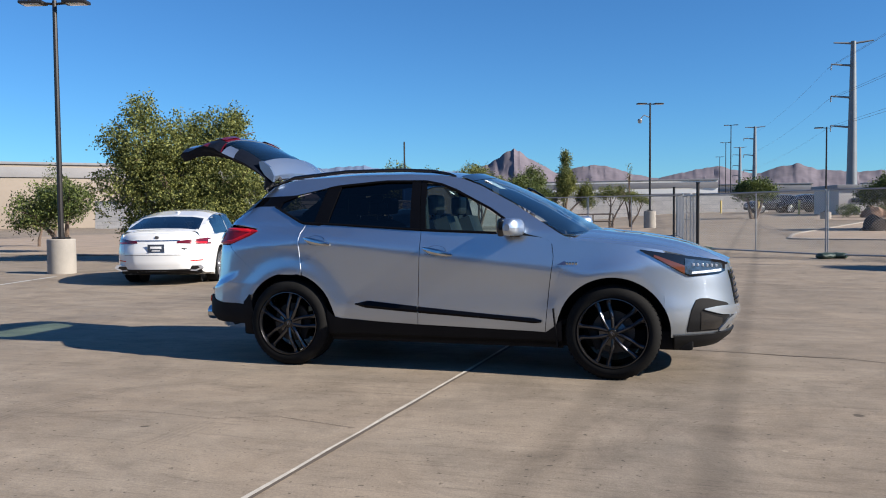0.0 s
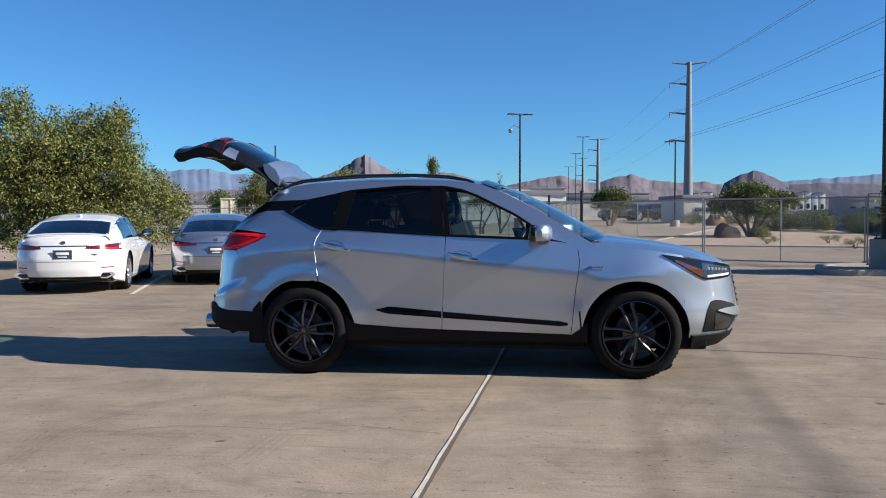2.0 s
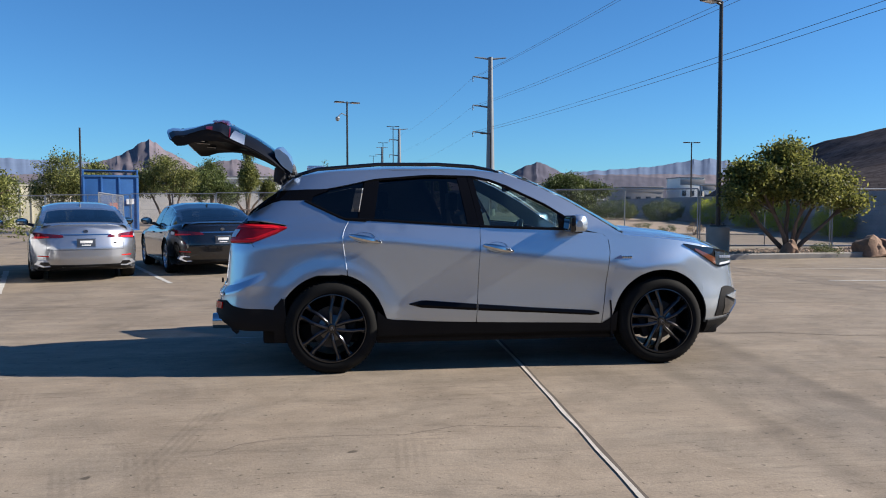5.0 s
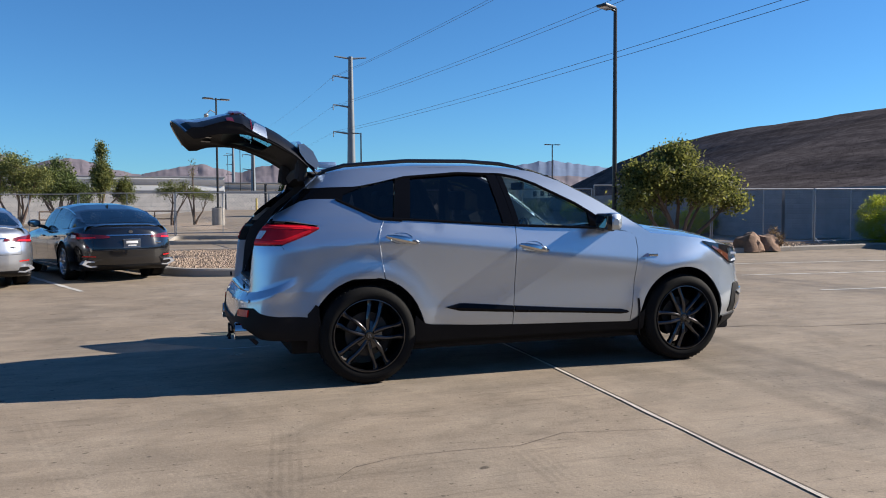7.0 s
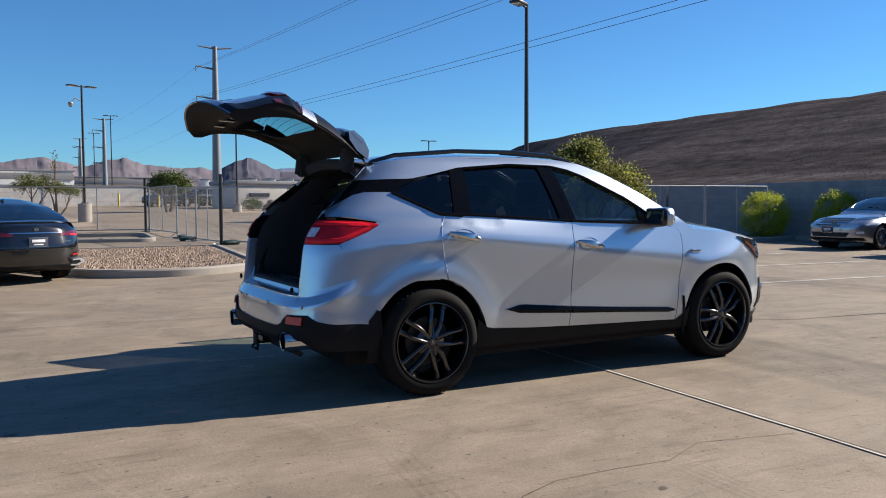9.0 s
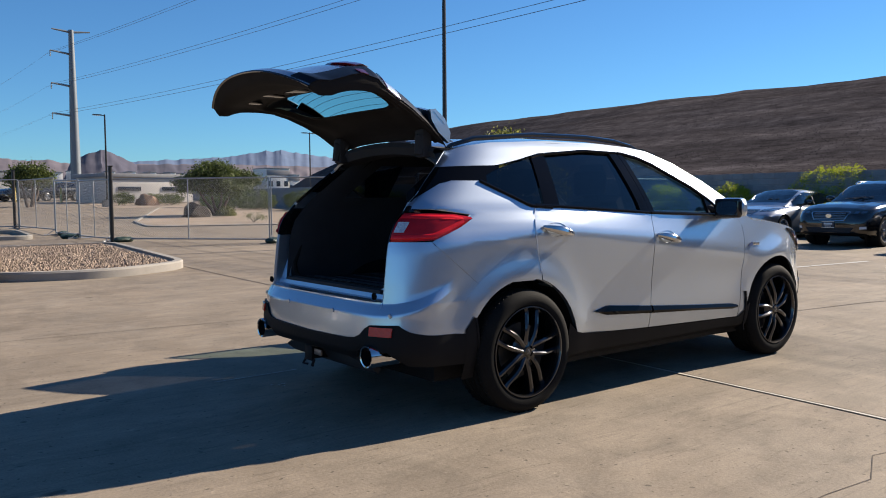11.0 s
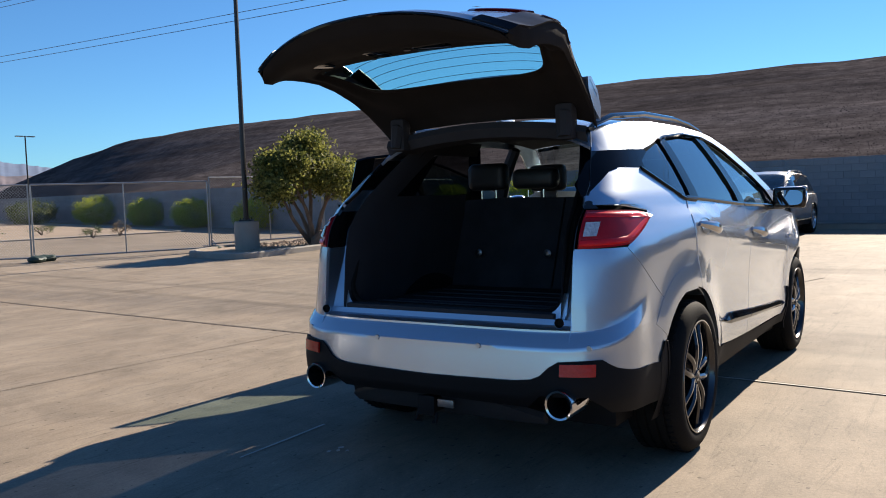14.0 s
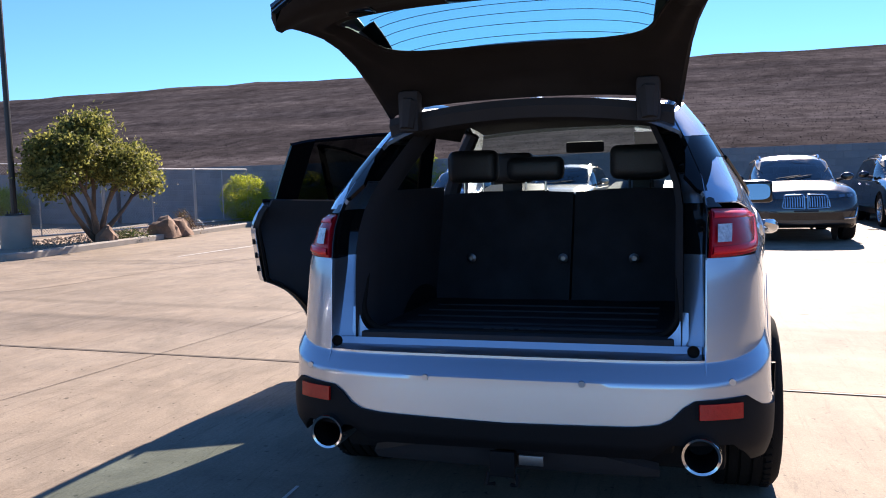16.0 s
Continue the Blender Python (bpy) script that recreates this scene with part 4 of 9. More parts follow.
        if d is d_rear:
            edge += [(x, rear_lo(x) + 0.004) for x in steps(0.135, 0.45, 12)]
        bm = bmesh.new()
        sheet(bm, [[side(x, z) + Vector((0.004, dy, 0)) for x, z in edge] for dy in (0.006, 0.07, 0.15)], (2.0, -0.8, 1.0))
        part("door_seal", in_place(bm, left, t), RUBBER, d, "black seal along the door edge", True, 0.012)
        bm = bmesh.new()
        cut = edge[3:16] if d is d_rear else edge[2:9]
        sheet(bm, [[side(x, z) + Vector((-0.012 if d is d_rear and z > 0.8 else -0.008, dy, -0.004)) for x, z in cut] for dy in (0.025, 0.07, 0.125)], (2.0, -0.8, 1.0))
        face = part("shut_face", in_place(bm, left, t), SILVER, d, "silver shut face of the door", True, 0.004)
        for k in (2, 4, 6):
            x, z = cut[min(k, len(cut) - 1)]
            part("latch", in_place(boxed(side(x, z) + Vector((-0.014, 0.075, -0.006)), (0.012, 0.03, 0.03), 0.003), left, t), CLADDING, face)
    # handles, moulding
    for d, t, x, z in ((d_rear, t_rear, 0.268, 1.072), (d_front, t_front, 1.345, 0.990)):
        # cup coloured black in place of the shade inside it
        part("handle_cup", in_place(cup_bm(x - 0.01, z - 0.004), left, t), GLOSS_BLACK, d, "handle cup coloured black for its shade")
        part("handle", in_place(handle_bm(x, z), left, t), CHROME, d, "bright door handle")
    zm = curve([(0.6, 0.545), (0.75, 0.542), (1.2, 0.508), (2.2, 0.442)])
    for d, t, x0, x1 in ((d_rear, t_rear, 0.615, 1.165), (d_front, t_front, 1.18, 2.20)):
        bm = bmesh.new()
        rows = []
        for x in steps(x0, x1, 16):
            e = min(1.0, max(0.08, (x - 0.60) / 0.12)) * min(1.0, max(0.15, (2.225 - x) / 0.06))
            zc, h = zm(x), lerp(0.031, 0.021, min(1.0, max(0.0, (x - 0.8) / 0.9))) * e
            row = []
            for k, o in ((-1, 0.0), (-0.95, 0.014), (-0.2, 0.022), (0.9, 0.012), (1, 0.0)):
                row.append(side(x, zc + k * h) + Vector((0, -o, 0)))
            rows.append(row)
        sheet(bm, rows, CORE)
        part("moulding", in_place(bm, left, t), FRAME_BLACK, d, "gloss black door moulding")
    # mirror
    bm = bmesh.new()
    rows = []
    for s in steps(0, 1, 10):
        y = -0.915 - 0.225 * s
        hh = 0.080 * (1 - (abs(s - 0.5) / 0.53) ** 8)
        dd = 0.075 * (1 - (abs(s - 0.5) / 0.54) ** 5)
        squared = lambda v: math.copysign(abs(v) ** 0.55, v)
        rows.append([Vector((1.965 + 0.05 * (1 - s) + dd * squared(math.cos(a)) * (1 - 0.25 * max(0, math.sin(a))), y, 1.185 + hh * squared(math.sin(a)) * (0.95 if math.sin(a) > 0 else 0.80))) for a in steps(0, 2 * math.pi, 28)])
    sheet(bm, rows, (1.98, -1.03, 1.185))
    for r in (rows[0], rows[-1]):
        try:
            bm.faces.new([bm.verts.new(p) for p in r[:-1]])
        except ValueError:
            pass
    m_ob = part("mirror_housing", in_place(bm, left, t_front), SILVER, d_front, "silver mirror cap")
    bm = bmesh.new()
    vs = [bm.verts.new((1.884 + 0.10 * math.copysign(abs(math.sin(a)) ** 0.6, math.sin(a)) * 0.05, -1.040 - 0.082 * math.copysign(abs(math.cos(a)) ** 0.6, math.cos(a)), 1.187 + 0.050 * math.copysign(abs(math.sin(a)) ** 0.6, math.sin(a)))) for a in steps(0, 2 * math.pi, 24)[:-1]]
    bm.faces.new(vs)
    part("mirror_glass", in_place(bm, left, t_front), MIRROR, d_front, "mirror glass", False, 0.006)
    bm = bmesh.new()
    box(bm, (1.915, -1.035, 1.187), (0.05, 0.205, 0.138), 0.024, None, 5)
    box(bm, (2.0, -0.925, 1.125), (0.09, 0.13, 0.035), 0.015)
    part("mirror_base", in_place(bm, left, t_front), GLOSS_BLACK, d_front)


doors(False)
doors(True)


bump_gap = curve([(0.55, -0.40), (0.70, -0.36), (0.78, -0.335), (1.025, -0.62)])
open_y = curve([(0.60, 0.66), (0.72, 0.672), (1.2, 0.675), (1.3, 0.66), (1.45, 0.60), (1.6, 0.53)])


def flank(left):
    # rear quarter: from the bumper gap forward to the door, in rows over z
    rows = []
    for z in sorted(steps(0.785, 1.03, 10) + steps(1.031, 1.21, 6) + steps(1.215, 1.376, 8)):
        if z <= 1.03:
            xl = bump_gap(z) + 0.004
        elif z <= 1.21:
            xl = curve([(1.031, -0.625), (1.10, -0.50), (1.165, -0.36), (1.185, -0.345), (1.21, -0.56)])(z)
            xl = max(xl, -0.66)
        else:
            xl = curve([(1.21, -0.69), (1.255, -0.66), (1.31, -0.56), (1.362, -0.46), (1.376, -0.40)])(z)
        xr = gap_rear(z) - 0.003 if z <= 1.215 else curve([(1.215, 0.115), (1.376, -0.21)])(z)
        if z < 0.80:
            xr = 0.06
        ql, qr = q_x(xl, z), q_x(xr, z)
        rows.append([wrap(lerp(ql, qr, s), z) for s in steps(0, 1, 26)])
    panel("quarter_panel", rows, SILVER, car, left, None, "silver rear quarter panel")
    rows = []
    for z in steps(0.66, 1.01, 14):
        edge = -math.sqrt(max(R_ARCH ** 2 - (z - R_TYRE) ** 2, 0.0)) - 0.012
        rows.append([wrap(q_x(x, z), z, -0.006) for x in steps(bump_gap(z) - 0.07, min(bump_gap(z) + 0.05, edge), 8)])
    panel("quarter_backing", rows, SILVER, car, left)
    edge = [side(gap_rear(z) - 0.002, z) + Vector((0, -0.0005, 0)) for z in steps(0.83, 1.21, 16)]
    part("shut_edge", in_place(tubed(edge, 0.0038, 6), left), GLINT_EDGE, car, "folded edge of the quarter panel, paler for its sun glint")
    # rim of metal over the rear wheel
    rows = []
    for a in steps(1.285, math.pi - 0.62, 34):
        x, z = R_ARCH * math.cos(a), R_TYRE + R_ARCH * math.sin(a)
        x2, z2 = 0.545 * math.cos(a), R_TYRE + 0.545 * math.sin(a)
        x2 = min(x2, gap_rear(z2) - 0.004)
        rows.append([side(lerp(x, x2, s), lerp(z, z2, s)) + Vector((0, -0.0015, 0)) for s in steps(0, 1, 5)])
    panel("wheel_arch", rows, SILVER, car, left)
    # lips and liners of both arches
    for hx in (0.0, BASE):
        lip = []
        for a in steps(0.02, math.pi - 0.02, 40):
            p = side(hx + R_ARCH * math.cos(a), R_TYRE + R_ARCH * math.sin(a))
            c = Vector((hx, 0, R_TYRE))
            d = Vector((math.cos(a), 0, math.sin(a)))
            lip.append([p + Vector((0, 0.001, 0)), p + Vector((0, 0.03, 0)) + d * 0.012, Vector((p.x, -0.58, p.z)) + d * 0.03, Vector((hx, -0.55, R_TYRE)) + d * 0.1])
        panel("wheel_liner", lip, CLADDING, car, left, None, "black wheel arch liner", 0)
    # front fender
    lo = lambda x: max(arch_f(x), 0.355 if x < BASE else 0.56)
    rows = slanted(lambda z: gap_front(z) + 0.003, lambda z: curve([(0.4, 3.17), (0.55, 3.14), (0.66, 3.135), (0.80, 3.27), (0.87, 3.24), (1.0, 3.12)])(z), lo, lambda x: z_fender(x), 16, 40)
    panel("fender", rows, SILVER, car, left, None, "silver front fender")
    panel("fender_backing", side_rows(3.02, 3.42, lambda x: max(arch_f(x) + 0.012, 0.56), lambda x: 0.84, 6, 14, -0.006), SILVER, car, left)
    # sill cladding
    rows = []
    for x in steps(0.36, 2.36, 30):
        zt = curve([(0.36, 0.50), (0.44, 0.425), (0.8, 0.398), (1.2, 0.38), (2.24, 0.352), (2.36, 0.46)])(x)
        rows.append([side(x, z) + Vector((0, -0.006 if z > 0.27 else 0.05, 0)) for z in (zt, zt - 0.015, 0.33, 0.29, 0.25, 0.22)])
    panel("sill", rows, CLADDING, car, left, None, "black sill cladding", 0)
    # mud flaps
    for x, lean, top in ((-0.385, -0.05, 0.60), (2.30, -0.02, 0.55)):
        bm = bmesh.new()
        rows = []
        for v in steps(0, 1, 6):
            z = lerp(top, 0.24, v)
            xx = x + lean * v + (0.10 * v if x < 0 else 0.05 * v)
            y = -side(xx, max(z, 0.3)).y
            rows.append([Vector((xx, -y - 0.012, z)), Vector((xx + 0.015, -(y - 0.09), z)), Vector((xx + 0.02, -(y - 0.22), z))])
        sheet(bm, rows, CORE)
        part("mud_flap", in_place(bm, left), CLADDING, car, "black mud flap", True, 0.012)
    bm = bmesh.new()
    rows = [[side(x, z) + Vector((0, -0.008, 0)) for z in steps(0.25, zt, 6)] for x, zt in ((-0.45, 0.54), (-0.42, 0.57), (-0.39, 0.61), (-0.365, 0.58))]
    sheet(bm, rows, CORE)
    part("flap_edge", in_place(bm, left), CLADDING, car)
    # quarter glass and the black corner behind it
    rows = slanted(lambda z: -0.155, curve([(1.15, 0.195), (1.6, 0.28)]), lambda x: curve([(-0.155, 1.355), (0.105, 1.235), (0.30, 1.222)])(x), lambda x: z_dlo(x) - 0.012, 6, 12, -0.008)
    panel("quarter_window", rows, PRIVACY, car, left, None, "dark tinted quarter glass", 0)
    frames = bmesh.new()
    for pts in ([(x, curve([(-0.205, 1.374), (0.105, 1.226), (0.30, 1.212)])(x)) for x in steps(-0.205, 0.28, 12)],):
        tube(frames, [side(x, z) for x, z in pts], 0.012, 6)
    part("window_trim", in_place(frames, left), FRAME_BLACK, car)
    rows = []
    for x in steps(-0.66, -0.02, 32):
        lo = curve([(-0.66, 1.253), (-0.56, 1.308), (-0.46, 1.360), (-0.38, 1.379), (-0.21, 1.379), (-0.15, 1.350), (-0.148, 1.408), (-0.04, 1.450), (-0.02, 1.456)])(x)
        hi = curve([(-0.66, 1.262), (-0.62, 1.31), (-0.50, 1.40), (-0.40, 1.456), (-0.21, 1.464), (-0.02, 1.468)])(x)
        rows.append([wrap(q_x(x, z), z, 0.001) for z in steps(lo, hi, 4)])
    panel("pillar_trim", rows, FRAME_BLACK, car, left, None, "gloss black rear pillar trim")
    # roof rail of body colour and the windscreen pillar
    rows = []
    for x in steps(-0.40, 2.42, 60):
        lo = curve([(-0.40, 1.458), (-0.21, 1.466), (-0.04, 1.470), (0.15, 1.508), (0.36, 1.556), (0.8, 1.593), (1.17, 1.586), (1.32, 1.556), (1.45, 1.506), (1.77, 1.346), (1.93, 1.241), (2.05, 1.140), (2.2, 1.105), (2.45, 1.05)])(x)
        hi = z_roofedge(x)
        rows.append([side(x, z) for z in steps(min(lo, hi - 0.004), hi, 6)])
    panel("roof_side", rows, SILVER, car, left, None, "silver roof side and windscreen pillar")
    # raised roof rail
    bm = bmesh.new()
    pts = [(-0.30, 0.0), (-0.26, 0.012), (-0.1, 0.024), (0.4, 0.030), (0.9, 0.028), (1.2, 0.022), (1.36, 0.008), (1.42, -0.004)]
    tube(bm, [Vector((x, side(x, min(z_roofedge(x), 1.63)).y + 0.03, z_roofedge(x) + 0.012 + h)) for x, h in pts], [0.006, 0.013, 0.016, 0.016, 0.016, 0.016, 0.012, 0.006], 8)
    part("roof_rail", in_place(bm, left), GLOSS_BLACK, car, "black roof rail")
    # badge on the fender
    bm = bmesh.new()
    for k in range(5):
        x = 2.385 + k * 0.022
        p = side(x, 0.905)
        box(bm, p + Vector((0, -0.004, 0)), (0.017, 0.006, 0.022 if k else 0.03), 0.001)
    part("fender_badge", in_place(bm, left), CHROME, car, "small bright badge")
    bm = bmesh.new()
    vs = [bm.verts.new(side(x, z) + Vector((0, -0.005, 0))) for x, z in ((2.325, 0.892), (2.385, 0.925), (2.395, 0.892))]
    bm.faces.new(vs)
    part("badge_wedge", in_place(bm, left), mat("badge_blue", (0.05, 0.07, 0.16), 0.3), car, "", False, 0.004)
    # tail lamp
    lo = lambda x: curve([(-0.9, 1.03), (-0.6, 1.045), (-0.42, 1.115), (-0.34, 1.158)])(x)
    hi = lambda x: curve([(-0.9, 1.195), (-0.7, 1.195), (-0.45, 1.185), (-0.34, 1.166)])(x)

    def lamp_rows(y_in, x_out, zl, zh, proud, n=16):
        rows = []
        for s in steps(0, 1, n):
            r = []
            for v in steps(0, 1, 6):
                z = 1.11
                for _ in range(4):
                    q = lerp(q_y(y_in, z), q_x(x_out, z), s)
                    x = wrap(q, z).x
                    z = lerp(zl(x), zh(x), v)
                bulge = proud * (1 - (2 * v - 1) ** 4 * 0.8)
                r.append(wrap(q, z, bulge))
            rows.append(r)
        return rows
    lamp = panel("tail_lamp", lamp_rows(0.688, -0.345, lo, hi, 0.018, 24), DARK_RED, car, left, None, "red wrap-round tail lamp", 0.02)
    panel("lamp_cell", [[wrap(q_y(y, z), z, 0.030) for z in steps(1.088, 1.146, 6)] for y in steps(0.700, 0.740, 8)], LAMP_CELL, lamp, left, None, "clear inner lens", 0.0)
    for zl, zh in ((lambda x: lo(x) + 0.008, lambda x: lo(x) + 0.04), (lambda x: hi(x) - 0.033, lambda x: hi(x) - 0.006)):
        panel("light_bar", lamp_rows(0.692, -0.40, zl, zh, 0.024, 20), RED_LENS, lamp, left, None, "bright red light bar", 0.0)
    panel("light_bar", lamp_rows(0.80, -0.40, lambda x: lerp(lo(x), hi(x), 0.45), lambda x: lerp(lo(x), hi(x), 0.62), 0.024, 18), RED_LENS, lamp, left, None, "bright red light bar", 0.0)
    # corner of the tail between lamp and roof, and the jamb of the opening
    rows = []
    for z in steps(1.20, 1.60, 14):
        q0 = q_y(open_y(z), z)
        x1 = curve([(1.20, -0.66), (1.26, -0.655), (1.33, -0.57), (1.40, -0.47), (1.457, -0.39), (1.5, -0.36), (1.6, -0.30)])(z)
        q1 = max(q0 + 0.02, q_x(x1, z))
        rows.append([wrap(lerp(q0, q1, s), z) for s in steps(0, 1, 8)])
    panel("rear_pillar", rows[:10], GLOSS_BLACK, car, left, None, "gloss black pillar beside the opening")
    panel("rear_pillar_top", rows[9:], SILVER, car, left, None, "silver pillar beside the opening")
    for z0, z1, m, nm in ((0.655, 1.035, SILVER, "jamb"), (1.03, 1.21, GLOSS_BLACK, "lamp_jamb"), (1.205, 1.32, SILVER, "jamb"), (1.315, 1.48, GLOSS_BLACK, "jamb"), (1.475, 1.585, SILVER, "jamb")):
        rows = []
        for z in steps(z0, z1, 8):
            p = wrap(q_y(open_y(z), z), z)
            yi = open_y(z) - 0.075
            lean = 0.30 * max(0.0, min(z, 1.0) - 0.66)
            rows.append([p, Vector((p.x + 0.030 + lean, p.y + 0.008, z)), Vector((p.x + 0.050 + lean, -yi - 0.01, z)), Vector((p.x + 0.058 + lean, -yi, z))])
        panel(nm, rows, m, car, left, None, "painted jamb of the tailgate opening", 0.004)
    # weather strip and inner side of the boot
    bm = bmesh.new()
    pts = []
    for z in steps(0.70, 1.56, 24):
        p = wrap(q_y(open_y(z), z), z)
        yi = open_y(z) - 0.085 + (0.10 * (1 - min(1, (z - 0.70) / 0.10)) ** 2)
        pts.append((p.x + 0.055 + 0.30 * max(0.0, min(z, 1.0) - 0.66), -open_y(z) + 0.085, z))
    pts = [p for p in pts if p[2] > 0.84]
    foot = Vector(pts[0])
    pts = [(foot.x - 0.012, 0.0, 0.752), (foot.x - 0.012, foot.y + 0.09, 0.752)] + [(foot.x - 0.010 * (1 - t), foot.y + 0.09 * (1 - math.sin(t * math.pi / 2)), 0.752 + 0.09 * (1 - math.cos(t * math.pi / 2))) for t in (0.25, 0.5, 0.75)] + pts
    tube(bm, pts, 0.014, 8)
    part("weather_strip", in_place(bm, left), RUBBER, car, "black rubber seal")
    # painted fillet in the lower corner of the opening
    bm = bmesh.new()
    corner = wrap(q_y(open_y(0.72), 0.72), 0.72)
    arc = [(corner.x + 0.052 + 0.05 * t, -open_y(0.8) + 0.078 + 0.10 * (1 - math.sin(t * math.pi / 2)), 0.742 + 0.10 * (1 - math.cos(t * math.pi / 2))) for t in steps(0, 1, 8)]
    sheet(bm, [arc, [(corner.x + 0.046 + 0.05 * k / 8, -open_y(0.8) + 0.055 + 0.09 * (1 - min(1.0, k / 4)), 0.722 + 0.12 * max(0.0, (k - 4) / 4)) for k in range(9)]], (1, -0.5, 1))
    part("jamb_corner", in_place(bm, left), SILVER, car, "painted rounded corner of the opening", True, 0.003)
    bm = bmesh.new()
    rows = []
    for z in steps(0.68, 1.58, 12):
        p = wrap(q_y(open_y(z), z), z)
        rows.append([Vector((p.x + 0.058, -open_y(z) + 0.075, z)), Vector((p.x + 0.15, -open_y(z) + 0.10, z)), Vector((p.x + 0.3, -min(open_y(z) - 0.09, 0.60), z)), Vector((0.40, -min(open_y(z) - 0.09, 0.60), z))])
    sheet(bm, rows, (-0.2, -3, 1.0), lambda i, j: j == 2 and 8 <= i <= 10)
    part("boot_side", in_place(bm, left), TRIM, car, "black trim inside the boot", True)
    bm = bmesh.new()
    lathe(bm, [(0.0, 0.0), (0.016, 0.0), (0.020, 0.004), (0.020, 0.012)], 14, Matrix.Translation((-0.862, -0.632, 0.735)) @ Matrix.Rotation(radians(-90), 4, "Y"))
    part("bump_stop", in_place(bm, left), RUBBER, car)


flank(False)
flank(True)

# boot lid sill and bumper
silver_low = curve([(0, 0.483), (0.45, 0.493), (0.545, 0.505), (0.62, 0.578), (0.80, 0.588), (0.84, 0.555), (0.95, 0.50)])


def tail_rows(z_lo, z_hi, q_out, proud=0.0, rows=10, cols=30):
    out = []
    for s in steps(-1, 1, cols * 2):
        r = []
        for v in steps(0, 1, rows):
            z = 0.6
            for _ in range(4):
                q = abs(s) * q_out(z)
                y = -wrap(q, z).y
                z = lerp(z_lo(y), z_hi(y), v)
            p = wrap(q, z, proud)
            r.append(Vector((p.x, p.y if s <= 0 else -p.y, p.z)))
        out.append(r)
    return out


def bumper_out(z):
    d = R_ARCH ** 2 - (z - R_TYRE) ** 2
    low = min(-0.30, -math.sqrt(max(d, 0.01))) - 0.002
    return q_x(lerp(low, bump_gap(z) - 0.004, smooth01((z - 0.62) / 0.08)), z)


def shelf_rows(q_in, q_out, z_lo, z_hi, cols):
    """Rows from below to above the bumper's shelf, crowded along its edge."""
    out = []
    for s in cols:
        r = []
        for k in range(29):
            z = 0.65
            for _ in range(14):
                q = lerp(q_in(z), q_out(z), abs(s))
                a = min(max(shelf_z(q) - 0.001, z_lo), z_hi)
                b = min(max(shelf_z(q) + 0.061, z_lo), z_hi)
                to = lerp(z_lo, a, k / 10) if k <= 10 else lerp(a, b, (k - 10) / 10) if k <= 20 else lerp(b, z_hi, (k - 20) / 8)
                z = lerp(z, to, 0.5)
            p = wrap(q, z)
            r.append(Vector((p.x, p.y if s <= 0 else -p.y, p.z)))
        out.append(r)
    return out


panel("rear_bumper", shelf_rows(lambda z: 0.0, bumper_out, 0.48, 0.70, steps(-1, 1, 90)), SILVER, car, False, None, "silver rear bumper skin")
for left in (False, True):
    panel("bumper_corner", shelf_rows(lambda z: q_y(open_y(z), z), bumper_out, 0.699, 1.035, steps(0, -1, 40)), SILVER, car, left, None, "silver bumper corner")
panel("bumper_cladding", tail_rows(lambda y: curve([(0, 0.385), (0.5, 0.375), (0.56, 0.435), (0.76, 0.435), (0.81, 0.36), (0.95, 0.335)])(y), silver_low, lambda z: q_x(-0.41, z), 0.014, 10, 40), CLADDING, car, False, None, "black lower rear bumper", 0.03)
panel("diffuser", tail_rows(lambda y: 0.27, lambda y: curve([(0, 0.37), (0.30, 0.37), (0.45, 0.33), (0.6, 0.29)])(y), lambda z: q_y(0.52, z), -0.03, 5, 16), TRIM, car, False, None, "black lower valance", 0.03)
bm = bmesh.new()
rows = []
for y in steps(-0.66, 0.66, 24):
    z = 0.70
    p = wrap(q_y(abs(y), z), z)
    p.y = y
    rows.append([p + Vector((0, 0, -0.002)), p + Vector((0.03, 0, 0.008)), Vector((-0.80, y, 0.712)), Vector((-0.79, y, 0.735)), Vector((-0.70, y, 0.735))])
sheet(bm, rows, (-0.8, 0, -3))
part("boot_sill", bm, SILVER, car, "painted sill under the opening", True)
part("scuff_plate", boxed((-0.725, 0, 0.742), (0.13, 1.14, 0.03), 0.01), TRIM, car, "black loading scuff plate")
